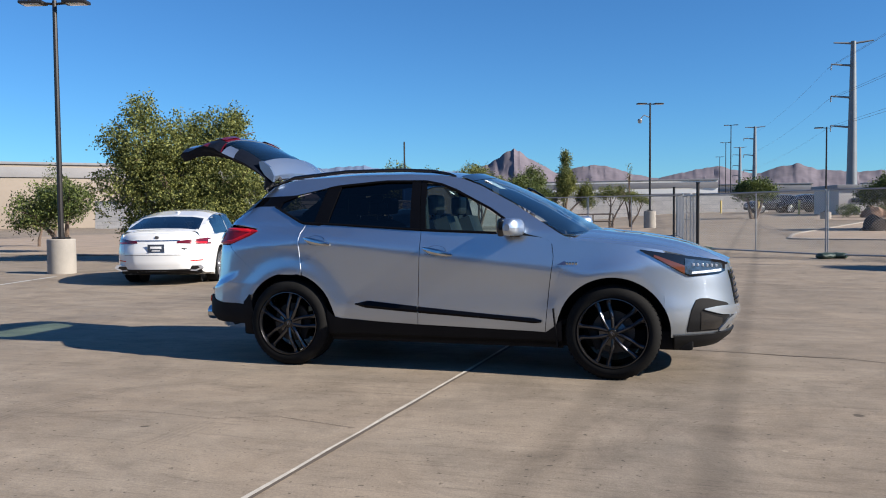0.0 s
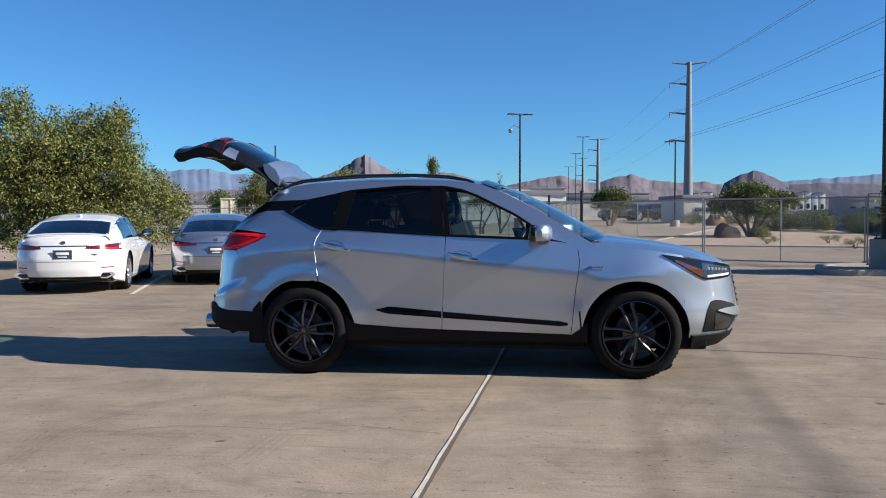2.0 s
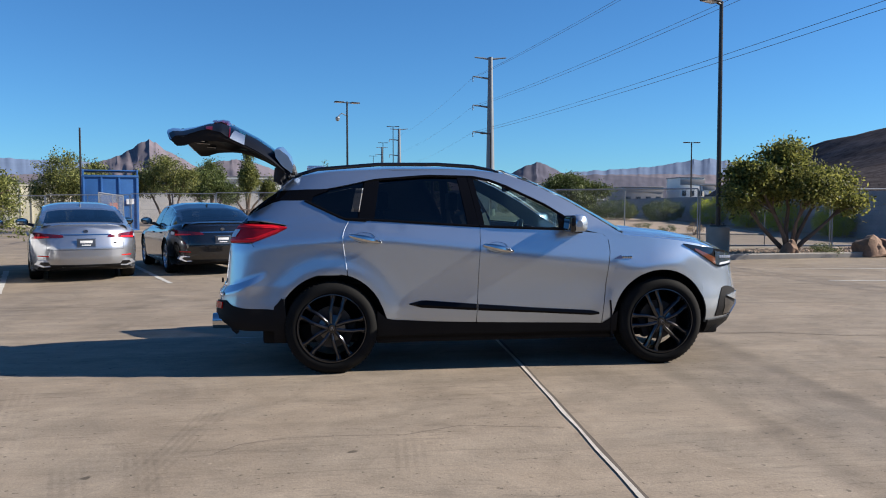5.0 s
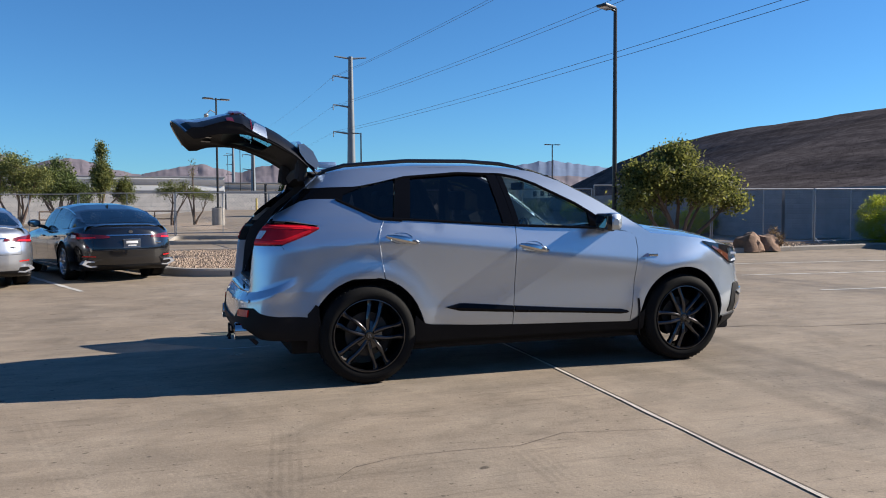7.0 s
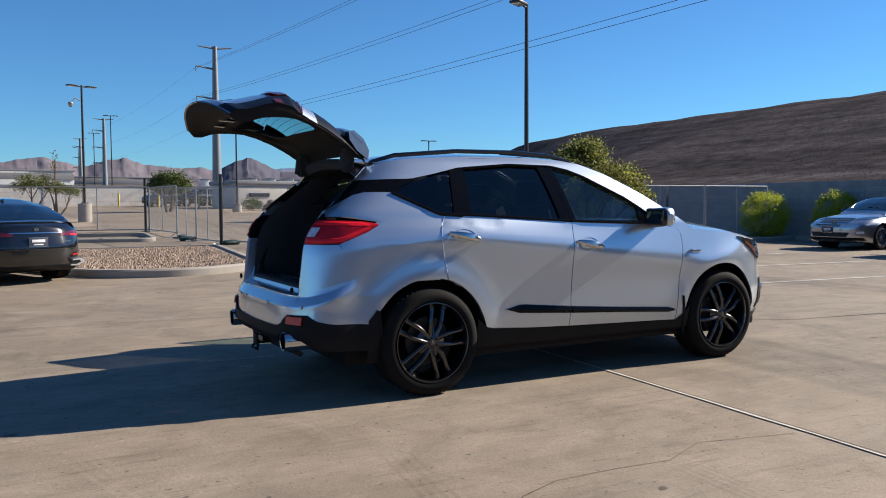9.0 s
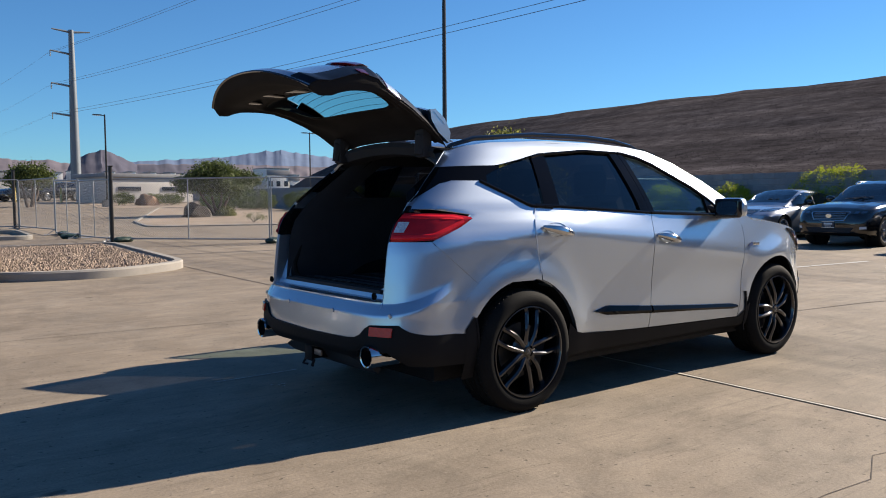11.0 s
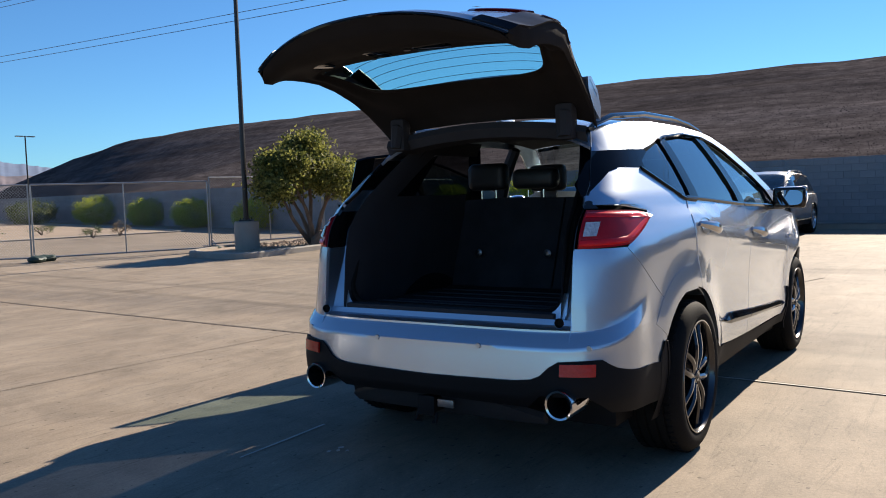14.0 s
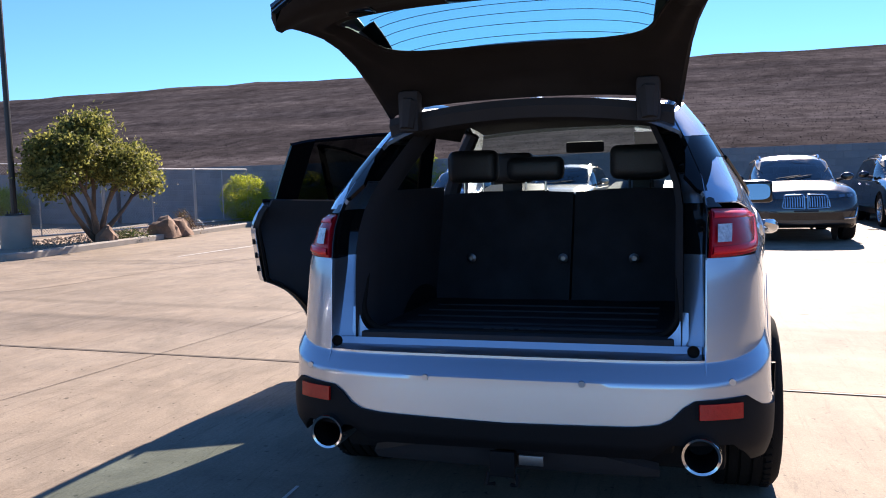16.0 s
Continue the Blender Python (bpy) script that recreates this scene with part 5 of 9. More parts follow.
for sgn in (1, -1):
    rows = [[Vector((p.x - 0.006, sgn * abs(p.y), p.z)) for p in (wrap(q_y(y, z), z, 0.022) for z in steps(0.522 + 0.006 * (y - 0.64), 0.572 + 0.01 * (y - 0.64), 4))] for y in steps(0.635, 0.765, 8)]
    bm = bmesh.new()
    sheet(bm, rows, CORE)
    part("reflector", bm, REFLECTOR, car, "red bumper reflector", True, 0.01)
    bm = bmesh.new()
    lathe(bm, [(0.061, 0.0), (0.064, 0.008), (0.064, 0.20), (0.056, 0.20)], 28, Matrix.Translation((-0.945, -0.655 * sgn, 0.408)) @ Matrix.Rotation(radians(90), 4, "Y"))
    lathe(bm, [(0.061, 0.0), (0.053, 0.003), (0.051, 0.18), (0.0, 0.181)], 28, Matrix.Translation((-0.945, -0.655 * sgn, 0.408)) @ Matrix.Rotation(radians(90), 4, "Y"))
    ex = part("exhaust_tip", bm, CHROME, car, "round chrome exhaust tip")
    bm = bmesh.new()
    lathe(bm, [(0.0515, 0.012), (0.050, 0.17), (0.0, 0.175)], 24, Matrix.Translation((-0.945, -0.655 * sgn, 0.408)) @ Matrix.Rotation(radians(90), 4, "Y"))
    part("bore", bm, CLADDING, ex)
    for y in (0.27, 0.74):
        z = 0.625 if y < 0.5 else 0.635
        p = wrap(q_y(y, z), z, 0.002)
        bm = bmesh.new()
        lathe(bm, [(0.0, 0.004), (0.011, 0.004), (0.0125, 0.0), (0.0125, -0.004)], 14, Matrix.Translation((p.x, sgn * -abs(p.y), z)) @ Matrix.Rotation(radians(-90), 4, "Y"))
        part("parking_sensor", bm, SILVER, car)
# tow hitch and wiring socket
bm = bmesh.new()
box(bm, (-0.86, 0.0, 0.335), (0.16, 0.07, 0.07), 0.006)
box(bm, (-0.935, 0.0, 0.335), (0.02, 0.09, 0.09), 0.006)
tube(bm, [(-0.93, 0.05, 0.30), (-0.95, 0.055, 0.265), (-0.93, 0.03, 0.26)], 0.008, 6)
tube(bm, [(-0.93, -0.05, 0.30), (-0.95, -0.055, 0.265), (-0.93, -0.03, 0.26)], 0.008, 6)
part("tow_hitch", bm, CLADDING, car, "black tow hitch receiver")
part("tow_label", boxed((-0.93, -0.10, 0.352), (0.012, 0.085, 0.035), 0.003), STEEL, car, "grey label plate")
bm = bmesh.new()
box(bm, (1.4, 0, 0.30), (3.9, 1.50, 0.16), 0.03)
box(bm, (-0.35, 0, 0.42), (0.7, 1.15, 0.22), 0.05)
part("underbody", bm, CLADDING, car, "dark underbody")
for sgn in (1, -1):
    part("exhaust_pipe", tubed([(-0.75, sgn * 0.655, 0.408), (-0.5, sgn * 0.60, 0.36), (-0.3, sgn * 0.3, 0.33)], 0.035, 8), STEEL, car)

# roof, windscreen, bonnet
rows = []
for x in steps(-0.36, 1.47, 30):
    ze = z_roofedge(x)
    ye = -side(x, ze).y
    rows.append([Vector((x + 0.04 * (1 - (s * s)) * smooth01((x - 0.9) / 0.5) - 0.03 * (1 - s * s) * smooth01((0 - x) / 0.3), s * ye, ze + 0.045 * (1 - abs(s) ** 2.2))) for s in steps(-1, 1, 24)])
panel("roof", rows, SILVER, car, False, None, "silver roof")
rows = []
for v in steps(0, 1, 16):
    x = lerp(1.47, 2.38, v)
    z = z_roofedge(x)
    ye = -side(x, z).y - 0.012
    b = lerp(0.05, 0.26, v)
    rows.append([Vector((x + b * (1 - s * s), s * ye, z + 0.045 * (1 - v) * (1 - s * s) + 0.012)) for s in steps(-1, 1, 24)])
panel("windshield", rows, WINDSHIELD, car, False, None, "raked windscreen", 0)
bm = bmesh.new()
rows2 = [[p + Vector((0, 0, 0.003)) for p in r] for r in rows[:3]]
sheet(bm, rows2, CORE)
part("windshield_band", bm, GLOSS_BLACK, car)
part("windshield_paper", boxed((0, 0, 0), (0.16, 0.24, 0.002), 0, Matrix.Translation((1.72, -0.42, 1.545)) @ Matrix.Rotation(radians(28), 4, "Y")), mat("white_sticker", (0.75, 0.76, 0.78), 0.6), car, "white price sticker on the windscreen")


def cap_z(x, y):
    ze = z_fender(x)
    ye = -side(x, ze).y
    s = min(1.0, abs(y) / max(ye, 0.05))
    h = curve([(2.2, 0.055), (2.7, 0.075), (3.2, 0.075), (3.6, 0.05), (3.72, 0.03)])(x)
    ridge = 0.012 * math.exp(-((abs(y) - 0.42) / 0.06) ** 2)
    return ze + h * (1 - s ** 3.2) + ridge


hood_y = curve([(2.2, 0.80), (2.6, 0.79), (3.1, 0.72), (3.4, 0.60), (3.6, 0.42), (3.70, 0.2)])
rows = []
for x in steps(2.40, 3.58, 34):
    yh = hood_y(x)
    rows.append([Vector((x + 0.07 * (1 - s * s) * smooth01((x - 3.0) / 0.6) + 0.20 * (1 - s * s) * smooth01((2.75 - x) / 0.35), s * yh, cap_z(x, s * yh))) for s in steps(-1, 1, 28)])
panel("hood", rows, SILVER, car, False, None, "silver bonnet")
for left in (False, True):
    rows = []
    for x in steps(2.20, 3.66, 34):
        ze = z_fender(x)
        ye = -side(x, ze).y
        yh = min(hood_y(x) + 0.005, ye - 0.004)
        rows.append([Vector((x, -lerp(ye, yh, s), cap_z(x, lerp(ye, yh, s)))) for s in steps(0, 1, 8)])
    panel("fender_top", rows, SILVER, car, left, None, "silver fender top")
bm = bmesh.new()
rows = [[Vector((x + 0.24 * (1 - s * s), s * 0.80, 1.115)) for s in steps(-1, 1, 16)] for x in (2.28, 2.45)]
sheet(bm, rows, CORE)
part("cowl", bm, CLADDING, car, "black cowl under the windscreen", True, 0.01)


def front_rows(z_lo, z_hi, q_out, proud=0.0, rows=8, cols=24, q_in=None):
    out = []
    sides = steps(-1, 1, cols * 2) if q_in is None else None
    for s in (sides or steps(0, 1, cols)):
        r = []
        for v in steps(0, 1, rows):
            z = 0.6
            for _ in range(4):
                q = abs(s) * q_out(z) if q_in is None else lerp(q_in(z), q_out(z), s)
                y = -nose(q, z).y
                z = lerp(z_lo(y), z_hi(y), v)
            p = nose(q, z, proud)
            r.append(Vector((p.x, p.y if (s <= 0 or q_in) else -p.y, p.z)))
        out.append(r)
    return out


def nose_out(z):
    d = R_ARCH ** 2 - (z - R_TYRE) ** 2
    return qf_x(BASE + max(0.384, math.sqrt(max(d, 0.0))) + 0.004, z)


top_front = curve([(0.0, 0.875), (0.42, 0.875), (0.60, 0.915), (0.74, 0.935), (0.80, 0.87), (0.84, 0.80), (0.89, 0.665), (0.95, 0.60)])
panel("front_bumper", front_rows(lambda y: 0.33, top_front, nose_out, 0, 16, 36), SILVER, car, False, None, "silver front bumper")
panel("front_lip", front_rows(lambda y: 0.235, lambda y: 0.345, lambda z: qf_x(3.20, z), 0.018, 5, 24), CLADDING, car, False, None, "black chin under the bumper", 0.03)
panel("grille", front_rows(lambda y: 0.56, lambda y: 0.83, lambda z: 0.43, 0.003, 8, 14), GLOSS_BLACK, car, False, None, "black diamond grille", 0.02)
bm = bmesh.new()
for i in range(-7, 8):
    for k in range(5):
        p = nose(abs(i) * 0.054, 0.60 + k * 0.05, 0.004)
        box(bm, Vector((p.x, p.y if i < 0 else -p.y, p.z)), (0.006, 0.03, 0.014), 0.002)
part("grille_stud", bm, STEEL, car, "bright grille studs", kind="stuff")
for left in (False, True):
    hl = curve([(2.95, 1.006), (3.10, 0.925), (3.29, 0.812), (3.31, 0.802), (3.36, 0.806), (3.54, 0.815), (3.58, 0.83)])
    hh = curve([(2.95, 1.013), (3.20, 0.975), (3.40, 0.945), (3.54, 0.918), (3.60, 0.892)])

    def eye(x0, x1, lo, hi, proud, n=18, m=6):
        """A patch of the headlight between two heights, from rear to front."""
        out = []
        for x in steps(x0, x1, n):
            out.append([nose(qf_x(x, z), z, proud) for z in steps(lo(x), max(hi(x), lo(x) + 0.004), m)])
        return out
    lamp = panel("headlight", eye(2.95, 3.58, hl, hh, 0.010, 34), GLOSS_BLACK, car, left, None, "narrow headlight with jewel cells", 0.02)
    panel("lens", eye(3.275, 3.555, lambda x: max(hl(x), 0.806) + 0.012, lambda x: hh(x) - 0.022, 0.014), HEADLENS, lamp, left, None, "clear headlight lens", 0)
    panel("turn_signal", eye(3.05, 3.275, lambda x: hl(x) + 0.004, lambda x: lerp(hl(x), hh(x), 0.46), 0.014), AMBER, lamp, left, None, "amber marker", 0)
    panel("light_strip", eye(3.325, 3.545, lambda x: hl(x) + 0.018, lambda x: hl(x) + 0.036, 0.016), CLEAR_LENS, lamp, left, None, "pale running light strip", 0)
    bm = bmesh.new()
    for k in range(6):
        x = 3.335 + k * 0.034
        z = lerp(hl(x), hh(x), 0.58)
        box(bm, nose(qf_x(x, z), z, 0.015), (0.020, 0.014, 0.024), 0.005)
    part("led_cell", in_place(bm, left), CLEAR_LENS, lamp, "bright square cells", kind="stuff")
    fog_top = curve([(3.30, 0.40), (3.33, 0.54), (3.365, 0.622), (3.40, 0.635), (3.46, 0.63), (3.59, 0.59), (3.62, 0.565)])
    fog = panel("fog_vent", eye(3.30, 3.62, lambda x: 0.372, fog_top, 0.006, 24, 10), CLADDING, car, left, None, "black corner vent", 0.006)
    panel("vent_mesh", eye(3.40, 3.56, lambda x: 0.385, lambda x: curve([(3.40, 0.53), (3.56, 0.47)])(x), 0.010, 10, 8), GLOSS_BLACK, fog, left, None, "", 0)
    panel("vent_blade", eye(3.42, 3.70, curve([(3.42, 0.546), (3.55, 0.502), (3.70, 0.478)]), curve([(3.42, 0.553), (3.50, 0.567), (3.62, 0.570), (3.70, 0.550)]), 0.018, 16, 4), SILVER, fog, left, None, "silver vent blade", 0.012)
    panel("vent_blade", eye(3.53, 3.665, curve([(3.53, 0.360), (3.57, 0.368), (3.665, 0.475)]), curve([(3.53, 0.372), (3.60, 0.455), (3.665, 0.498)]), 0.019, 10, 4), SILVER, fog, left, None, "silver vent blade", 0.012)

# ---- wheels, cabin, tailgate ----


def wheel(parent, x, y_face, inward, spin):
    """A wheel on its axle: tyre with tread, dark twin-spoke rim, hub and disc."""
    m = Matrix.Translation((x, y_face, R_TYRE)) @ Matrix.Rotation(radians(90 if inward > 0 else -90), 4, "X") @ Matrix.Rotation(radians(spin), 4, "Z")
    # local z points out of the car
    prof = [(0.272, 0.008), (0.280, 0.016), (0.303, 0.021), (0.330, 0.015), (0.350, 0.0), (0.360, -0.016)]
    groove = []
    for z0 in (-0.05, -0.095, -0.14, -0.185):
        groove += [(0.3655, z0 + 0.015), (0.3655, z0 + 0.006), (0.357, z0 + 0.004), (0.357, z0 - 0.004), (0.3655, z0 - 0.006)]
    prof = prof + [(0.3655, -0.03)] + groove + [(0.3655, -0.215), (0.358, -0.23), (0.335, -0.245), (0.262, -0.24), (0.255, -0.1)]
    bm = bmesh.new()
    lathe(bm, prof, 72, m)
    bmesh.ops.recalc_face_normals(bm, faces=bm.faces)
    w = part("wheel", bm, RUBBER, parent, "low-profile black tyre")
    bm = bmesh.new()
    for k in range(60):
        a = 2 * math.pi * k / 60
        for z0 in (-0.035, -0.205):
            box(bm, (0, 0, 0), (0.012, 0.012, 0.03), 0, m @ Matrix.Rotation(a, 4, "Z") @ Matrix.Translation((0.3625, 0, z0)) @ Matrix.Rotation(radians(25), 4, "X"))
    part("tread_block", bm, RUBBER, w, kind="stuff")
    bm = bmesh.new()
    lathe(bm, [(0.274, 0.008), (0.271, 0.018), (0.265, 0.019), (0.259, 0.008), (0.256, -0.012), (0.246, -0.06), (0.240, -0.2), (0.262, -0.235)], 60, m)
    for k in range(5):
        turn = m @ Matrix.Rotation(2 * math.pi * k / 5, 4, "Z")
        for sgn in (1, -1):
            rows = []
            for s in steps(0, 1, 14):
                r = lerp(0.036, 0.262, s)
                # each pair bows apart and flares where it meets the rim
                off = sgn * (0.019 + 0.026 * s + 0.008 * math.sin(math.pi * min(1, s * 1.15)) + 0.008 * smooth01((s - 0.8) / 0.2))
                hw = 0.0185 - 0.003 * math.sin(math.pi * s) + 0.004 * smooth01((s - 0.75) / 0.25)
                zz = 0.004 + 0.008 * smooth01(s / 0.3) - 0.022 * smooth01((s - 0.35) / 0.65)
                rows.append([turn @ Vector((r, off + u * hw, zz + h)) for u, h in ((-1, -0.045), (-0.95, -0.010), (-0.3, 0.0), (0.3, 0.0), (0.95, -0.010), (1, -0.045))])
            sheet(bm, rows, m @ Vector((0.15, 0, -0.3)))
        # web between the pair close to the hub
        sheet(bm, [[turn @ Vector((r, u * hw, zz)) for u in (-1, 0, 1)] for r, hw, zz in ((0.03, 0.02, -0.004), (0.07, 0.028, -0.012), (0.105, 0.034, -0.028))], m @ Vector((0.15, 0, -0.3)))
    part("rim", bm, RIM, w, "dark alloy rim with twin spokes")
    bm = bmesh.new()
    lathe(bm, [(0.0, 0.006), (0.026, 0.006), (0.030, 0.0), (0.055, -0.006), (0.060, -0.04)], 24, m)
    part("hub_cap", bm, GLOSS_BLACK, w)
    bm = bmesh.new()
    box(bm, (0, 0, 0), (0.006, 0.028, 0.003), 0.001, m @ Matrix.Translation((0.006, 0, 0.007)) @ Matrix.Rotation(0.2, 4, "Z"))
    box(bm, (0, 0, 0), (0.006, 0.028, 0.003), 0.001, m @ Matrix.Translation((-0.006, 0, 0.007)) @ Matrix.Rotation(-0.2, 4, "Z"))
    part("emblem", bm, STEEL, w, "small plain emblem", kind="stuff")
    bm = bmesh.new()
    for k in range(5):
        lathe(bm, [(0.0, 0.0), (0.008, 0.0), (0.009, -0.02)], 8, m @ Matrix.Rotation(2 * math.pi * (k + 0.5) / 5, 4, "Z") @ Matrix.Translation((0.048, 0, -0.004)))
    part("wheel_nut", bm, STEEL, w, kind="stuff")
    bm = bmesh.new()
    lathe(bm, [(0.0, -0.075), (0.165, -0.075), (0.165, -0.10), (0.0, -0.10)], 36, m)
    part("brake_disc", bm, DARK_STEEL, w)
    bm = bmesh.new()
    box(bm, (0, 0, 0), (0.07, 0.19, 0.09), 0.015, m @ Matrix.Rotation(radians(-spin + (200 if x > 1 else -20)), 4, "Z") @ Matrix.Translation((0.14, 0, -0.09)))
    part("brake_caliper", bm, CLADDING, w)
    return w


for x in (0.0, BASE):
    for sgn in (1, -1):
        wheel(car, x, -(0.93 if x else 0.948) * sgn, sgn, 36 if x else 5)

# cabin
bm = bmesh.new()
box(bm, (-0.20, 0, 0.715), (1.12, 1.18, 0.04), 0.01)
part("boot_floor", bm, FABRIC, car, "black boot floor mat")
bm = bmesh.new()
for x in (-0.45, -0.30, -0.15, 0.0):
    box(bm, (x, 0, 0.737), (0.02, 1.0, 0.008), 0.003)
box(bm, (-0.60, 0, 0.745), (0.03, 1.06, 0.02), 0.006)
part("boot_tray", bm, TRIM, car, "black ribbed rubber tray")
bm = bmesh.new()
for k, (w, x) in enumerate(((0.03, -0.10), (0.045, -0.06), (0.03, -0.005), (0.04, 0.035), (0.03, 0.08))):
    box(bm, (-0.70, x + 0.02, 0.760), (0.018, w, 0.003), 0)
part("sill_lettering", bm, STEEL, car, "small bright bars on the scuff plate", kind="stuff")
for y0, y1 in ((-0.60, -0.09), (-0.08, 0.60)):
    bm = bmesh.new()
    rows = [[Vector((lerp(0.20, 0.42, v) + 0.012 * math.sin(s * 9), lerp(y0, y1, s), lerp(0.72, 1.24 + 0.012 * math.sin(s * math.pi), v))) for s in steps(0, 1, 12)] for v in steps(0, 1, 8)]
    sheet(bm, rows, (1.0, 0, 1.0))
    part("rear_seatback", bm, FABRIC, car, "black carpeted seat back", True, 0.14)
bm = bmesh.new()
for y in (-0.38, -0.05, 0.40):
    lathe(bm, [(0.0, 0.0), (0.022, 0.0), (0.024, 0.008), (0.012, 0.014)], 12, Matrix.Translation((0.245, y, 0.93)) @ Matrix.Rotation(radians(-90), 4, "Y"))
part("tether_hook", bm, STEEL, car, "small bright tether hooks", kind="stuff")
for y, z, s in ((0.43, 1.365, 1.0), (0.11, 1.345, 1.1), (-0.40, 1.365, 1.1)):
    bm = bmesh.new()
    box(bm, (0.44, y, z + 0.015), (0.11, 0.26 * s, 0.165 if abs(y) > 0.2 else 0.12), 0.05, None, 5)
    h = part("headrest", bm, LEATHER, car, "black leather headrest")
    for dy in (-0.05, 0.05):
        part("headrest_post", tubed([(0.44, y + dy, 1.22), (0.44, y + dy, z - 0.05)], 0.006, 6), CHROME, h)
for y in (0.38, -0.38):
    bm = bmesh.new()
    rows = [[Vector((1.42 - 0.26 * v + 0.05 * (abs(s) ** 2), y + s * lerp(0.25, 0.21, v), lerp(0.55, 1.24, v))) for s in steps(-1, 1, 10)] for v in steps(0, 1, 8)]
    sheet(bm, rows, (2.4, y, 0.9))
    part("front_seat", bm, LEATHER, car, "black leather front seat", True, 0.12)
    bm = bmesh.new()
    box(bm, (1.17, y, 1.375), (0.10, 0.26, 0.18), 0.045, None, 4)
    box(bm, (1.18, y, 1.26), (0.02, 0.12, 0.08), 0.0)
    part("headrest", bm, LEATHER, car, "black leather headrest")
    part("seat_cushion", boxed((1.6, y, 0.56), (0.5, 0.5, 0.16), 0.05, None, 3), LEATHER, car)
    part("seat_cushion", boxed((0.62, y, 0.58), (0.48, 0.55, 0.16), 0.05, None, 3), LEATHER, car)
bm = bmesh.new()
rows = [[Vector((x, s * (0.60 if x > 0 else 0.56), z_roofedge(max(x, -0.2)) + 0.005 - 0.03 * abs(s) ** 3)) for s in steps(-1, 1, 10)] for x in steps(-0.34, 1.4, 10)]
sheet(bm, rows, (0.5, 0, 3))
part("headliner", bm, LIGHT_LINER, car, "dark roof lining", True, 0.012)
bm = bmesh.new()
rows = [[Vector((-0.40 - 0.02 * (1 - s * s), s * 0.56, 1.585 + 0.05 * (1 - s * s))), ] for s in steps(-1, 1, 12)]
rows = [[Vector((-0.37 + dx, s * 0.57, 1.545 + 0.055 * (1 - s * s) + dz)) for dx, dz in ((-0.02, 0.03), (-0.035, 0.0), (-0.01, -0.045), (0.10, -0.055))] for s in steps(-1, 1, 16)]
sheet(bm, rows, (-0.2, 0, 1.9))
part("opening_header", bm, TRIM, car, "black trim over the opening", True)
bm = bmesh.new()
box(bm, (2.08, 0, 0.98), (0.5, 1.5, 0.22), 0.08, None, 3)
box(bm, (1.75, 0, 0.70), (0.6, 0.22, 0.3), 0.04)
part("dashboard", bm, TRIM, car, "black dashboard")
bm = bmesh.new()
mm = Matrix.Translation((1.78, 0.38, 1.03)) @ Matrix.Rotation(radians(-65), 4, "Y")
lathe(bm, [(0.185 + 0.014 * math.cos(a), 0.014 * math.sin(a)) for a in steps(0, 2 * math.pi, 8)], 28, mm)
box(bm, (0, 0, 0), (0.34, 0.05, 0.02), 0.005, mm)
box(bm, (0, 0, 0), (0.10, 0.16, 0.03), 0.01, mm)
part("steering_wheel", bm, LEATHER, car)
part("cabin_mirror", boxed((1.62, 0, 1.50), (0.03, 0.24, 0.07), 0.015), TRIM, car, "cabin mirror")
part("cabin_floor", boxed((1.35, 0, 0.42), (2.1, 1.5, 0.05), 0.01), FABRIC, car)
for sgn in (1, -1):
    part("centre_pillar", tubed([(1.195, sgn * 0.80, 0.40), (1.195, sgn * 0.81, 1.08), (1.15, sgn * 0.70, 1.40), (1.12, sgn * 0.60, 1.58)], [0.06, 0.055, 0.045, 0.04], 8), TRIM, car, "black centre pillar")
bm = bmesh.new()
tube(bm, [(1.20, 0.83, 0.44), (1.20, 0.86, 1.06)], 0.035, 8)
tube(bm, [(0.42, 0.86, 0.44), (1.2, 0.88, 0.40), (2.2, 0.87, 0.38), (2.23, 0.86, 1.08)], 0.035, 8)
part("door_jamb", bm, SILVER, car, "silver jamb of the open doorway")
part("aerial_fin", boxed((-0.12, 0, 1.67), (0.16, 0.04, 0.05), 0.018), SILVER, car, "silver aerial fin")

# tailgate, swung up
o_x = [-0.30, -0.36, -0.47, -0.59, -0.71, -0.80, -0.88, -1.00, -1.12, -1.23, -1.31, -1.355]
o_z = [1.672, 1.735, 1.835, 1.922, 1.985, 2.030, 2.058, 2.044, 2.014, 1.996, 2.006, 1.994]
i_x = [-0.33, -0.40, -0.50, -0.61, -0.73, -0.83, -0.93, -1.03, -1.13, -1.22, -1.30, -1.350]
i_z = [1.640, 1.690, 1.755, 1.815, 1.865, 1.893, 1.900, 1.898, 1.892, 1.895, 1.925, 1.982]
g_w = [0.585, 0.60, 0.615, 0.63, 0.65, 0.672, 0.688, 0.69, 0.685, 0.675, 0.66, 0.635]
g_c = [0.045, 0.05, 0.06, 0.07, 0.075, 0.08, 0.085, 0.09, 0.10, 0.11, 0.12, 0.13]


def gate_point(i, s, outer, lift=0.0):
    xs, zs = (o_x, o_z) if outer else (i_x, i_z)
    f = lambda a: float(np.interp(i, range(12), a))
    w = f(g_w) * (1.0 if outer else 0.985)
    k = abs(s) ** 2.3
    end = smooth01((i - 4) / 7)
    drop = f(g_c) * k + 0.075 * abs(s) ** 9 * (1 - smooth01((i - 5) / 3)) if outer else lerp(0.03 * k + 0.02 * abs(s) ** 8, 0.13 * k, smooth01((i - 7.5) / 3.5))
    return Vector((f(xs) + 0.10 * k * end, s * w, f(zs) - drop + lift))


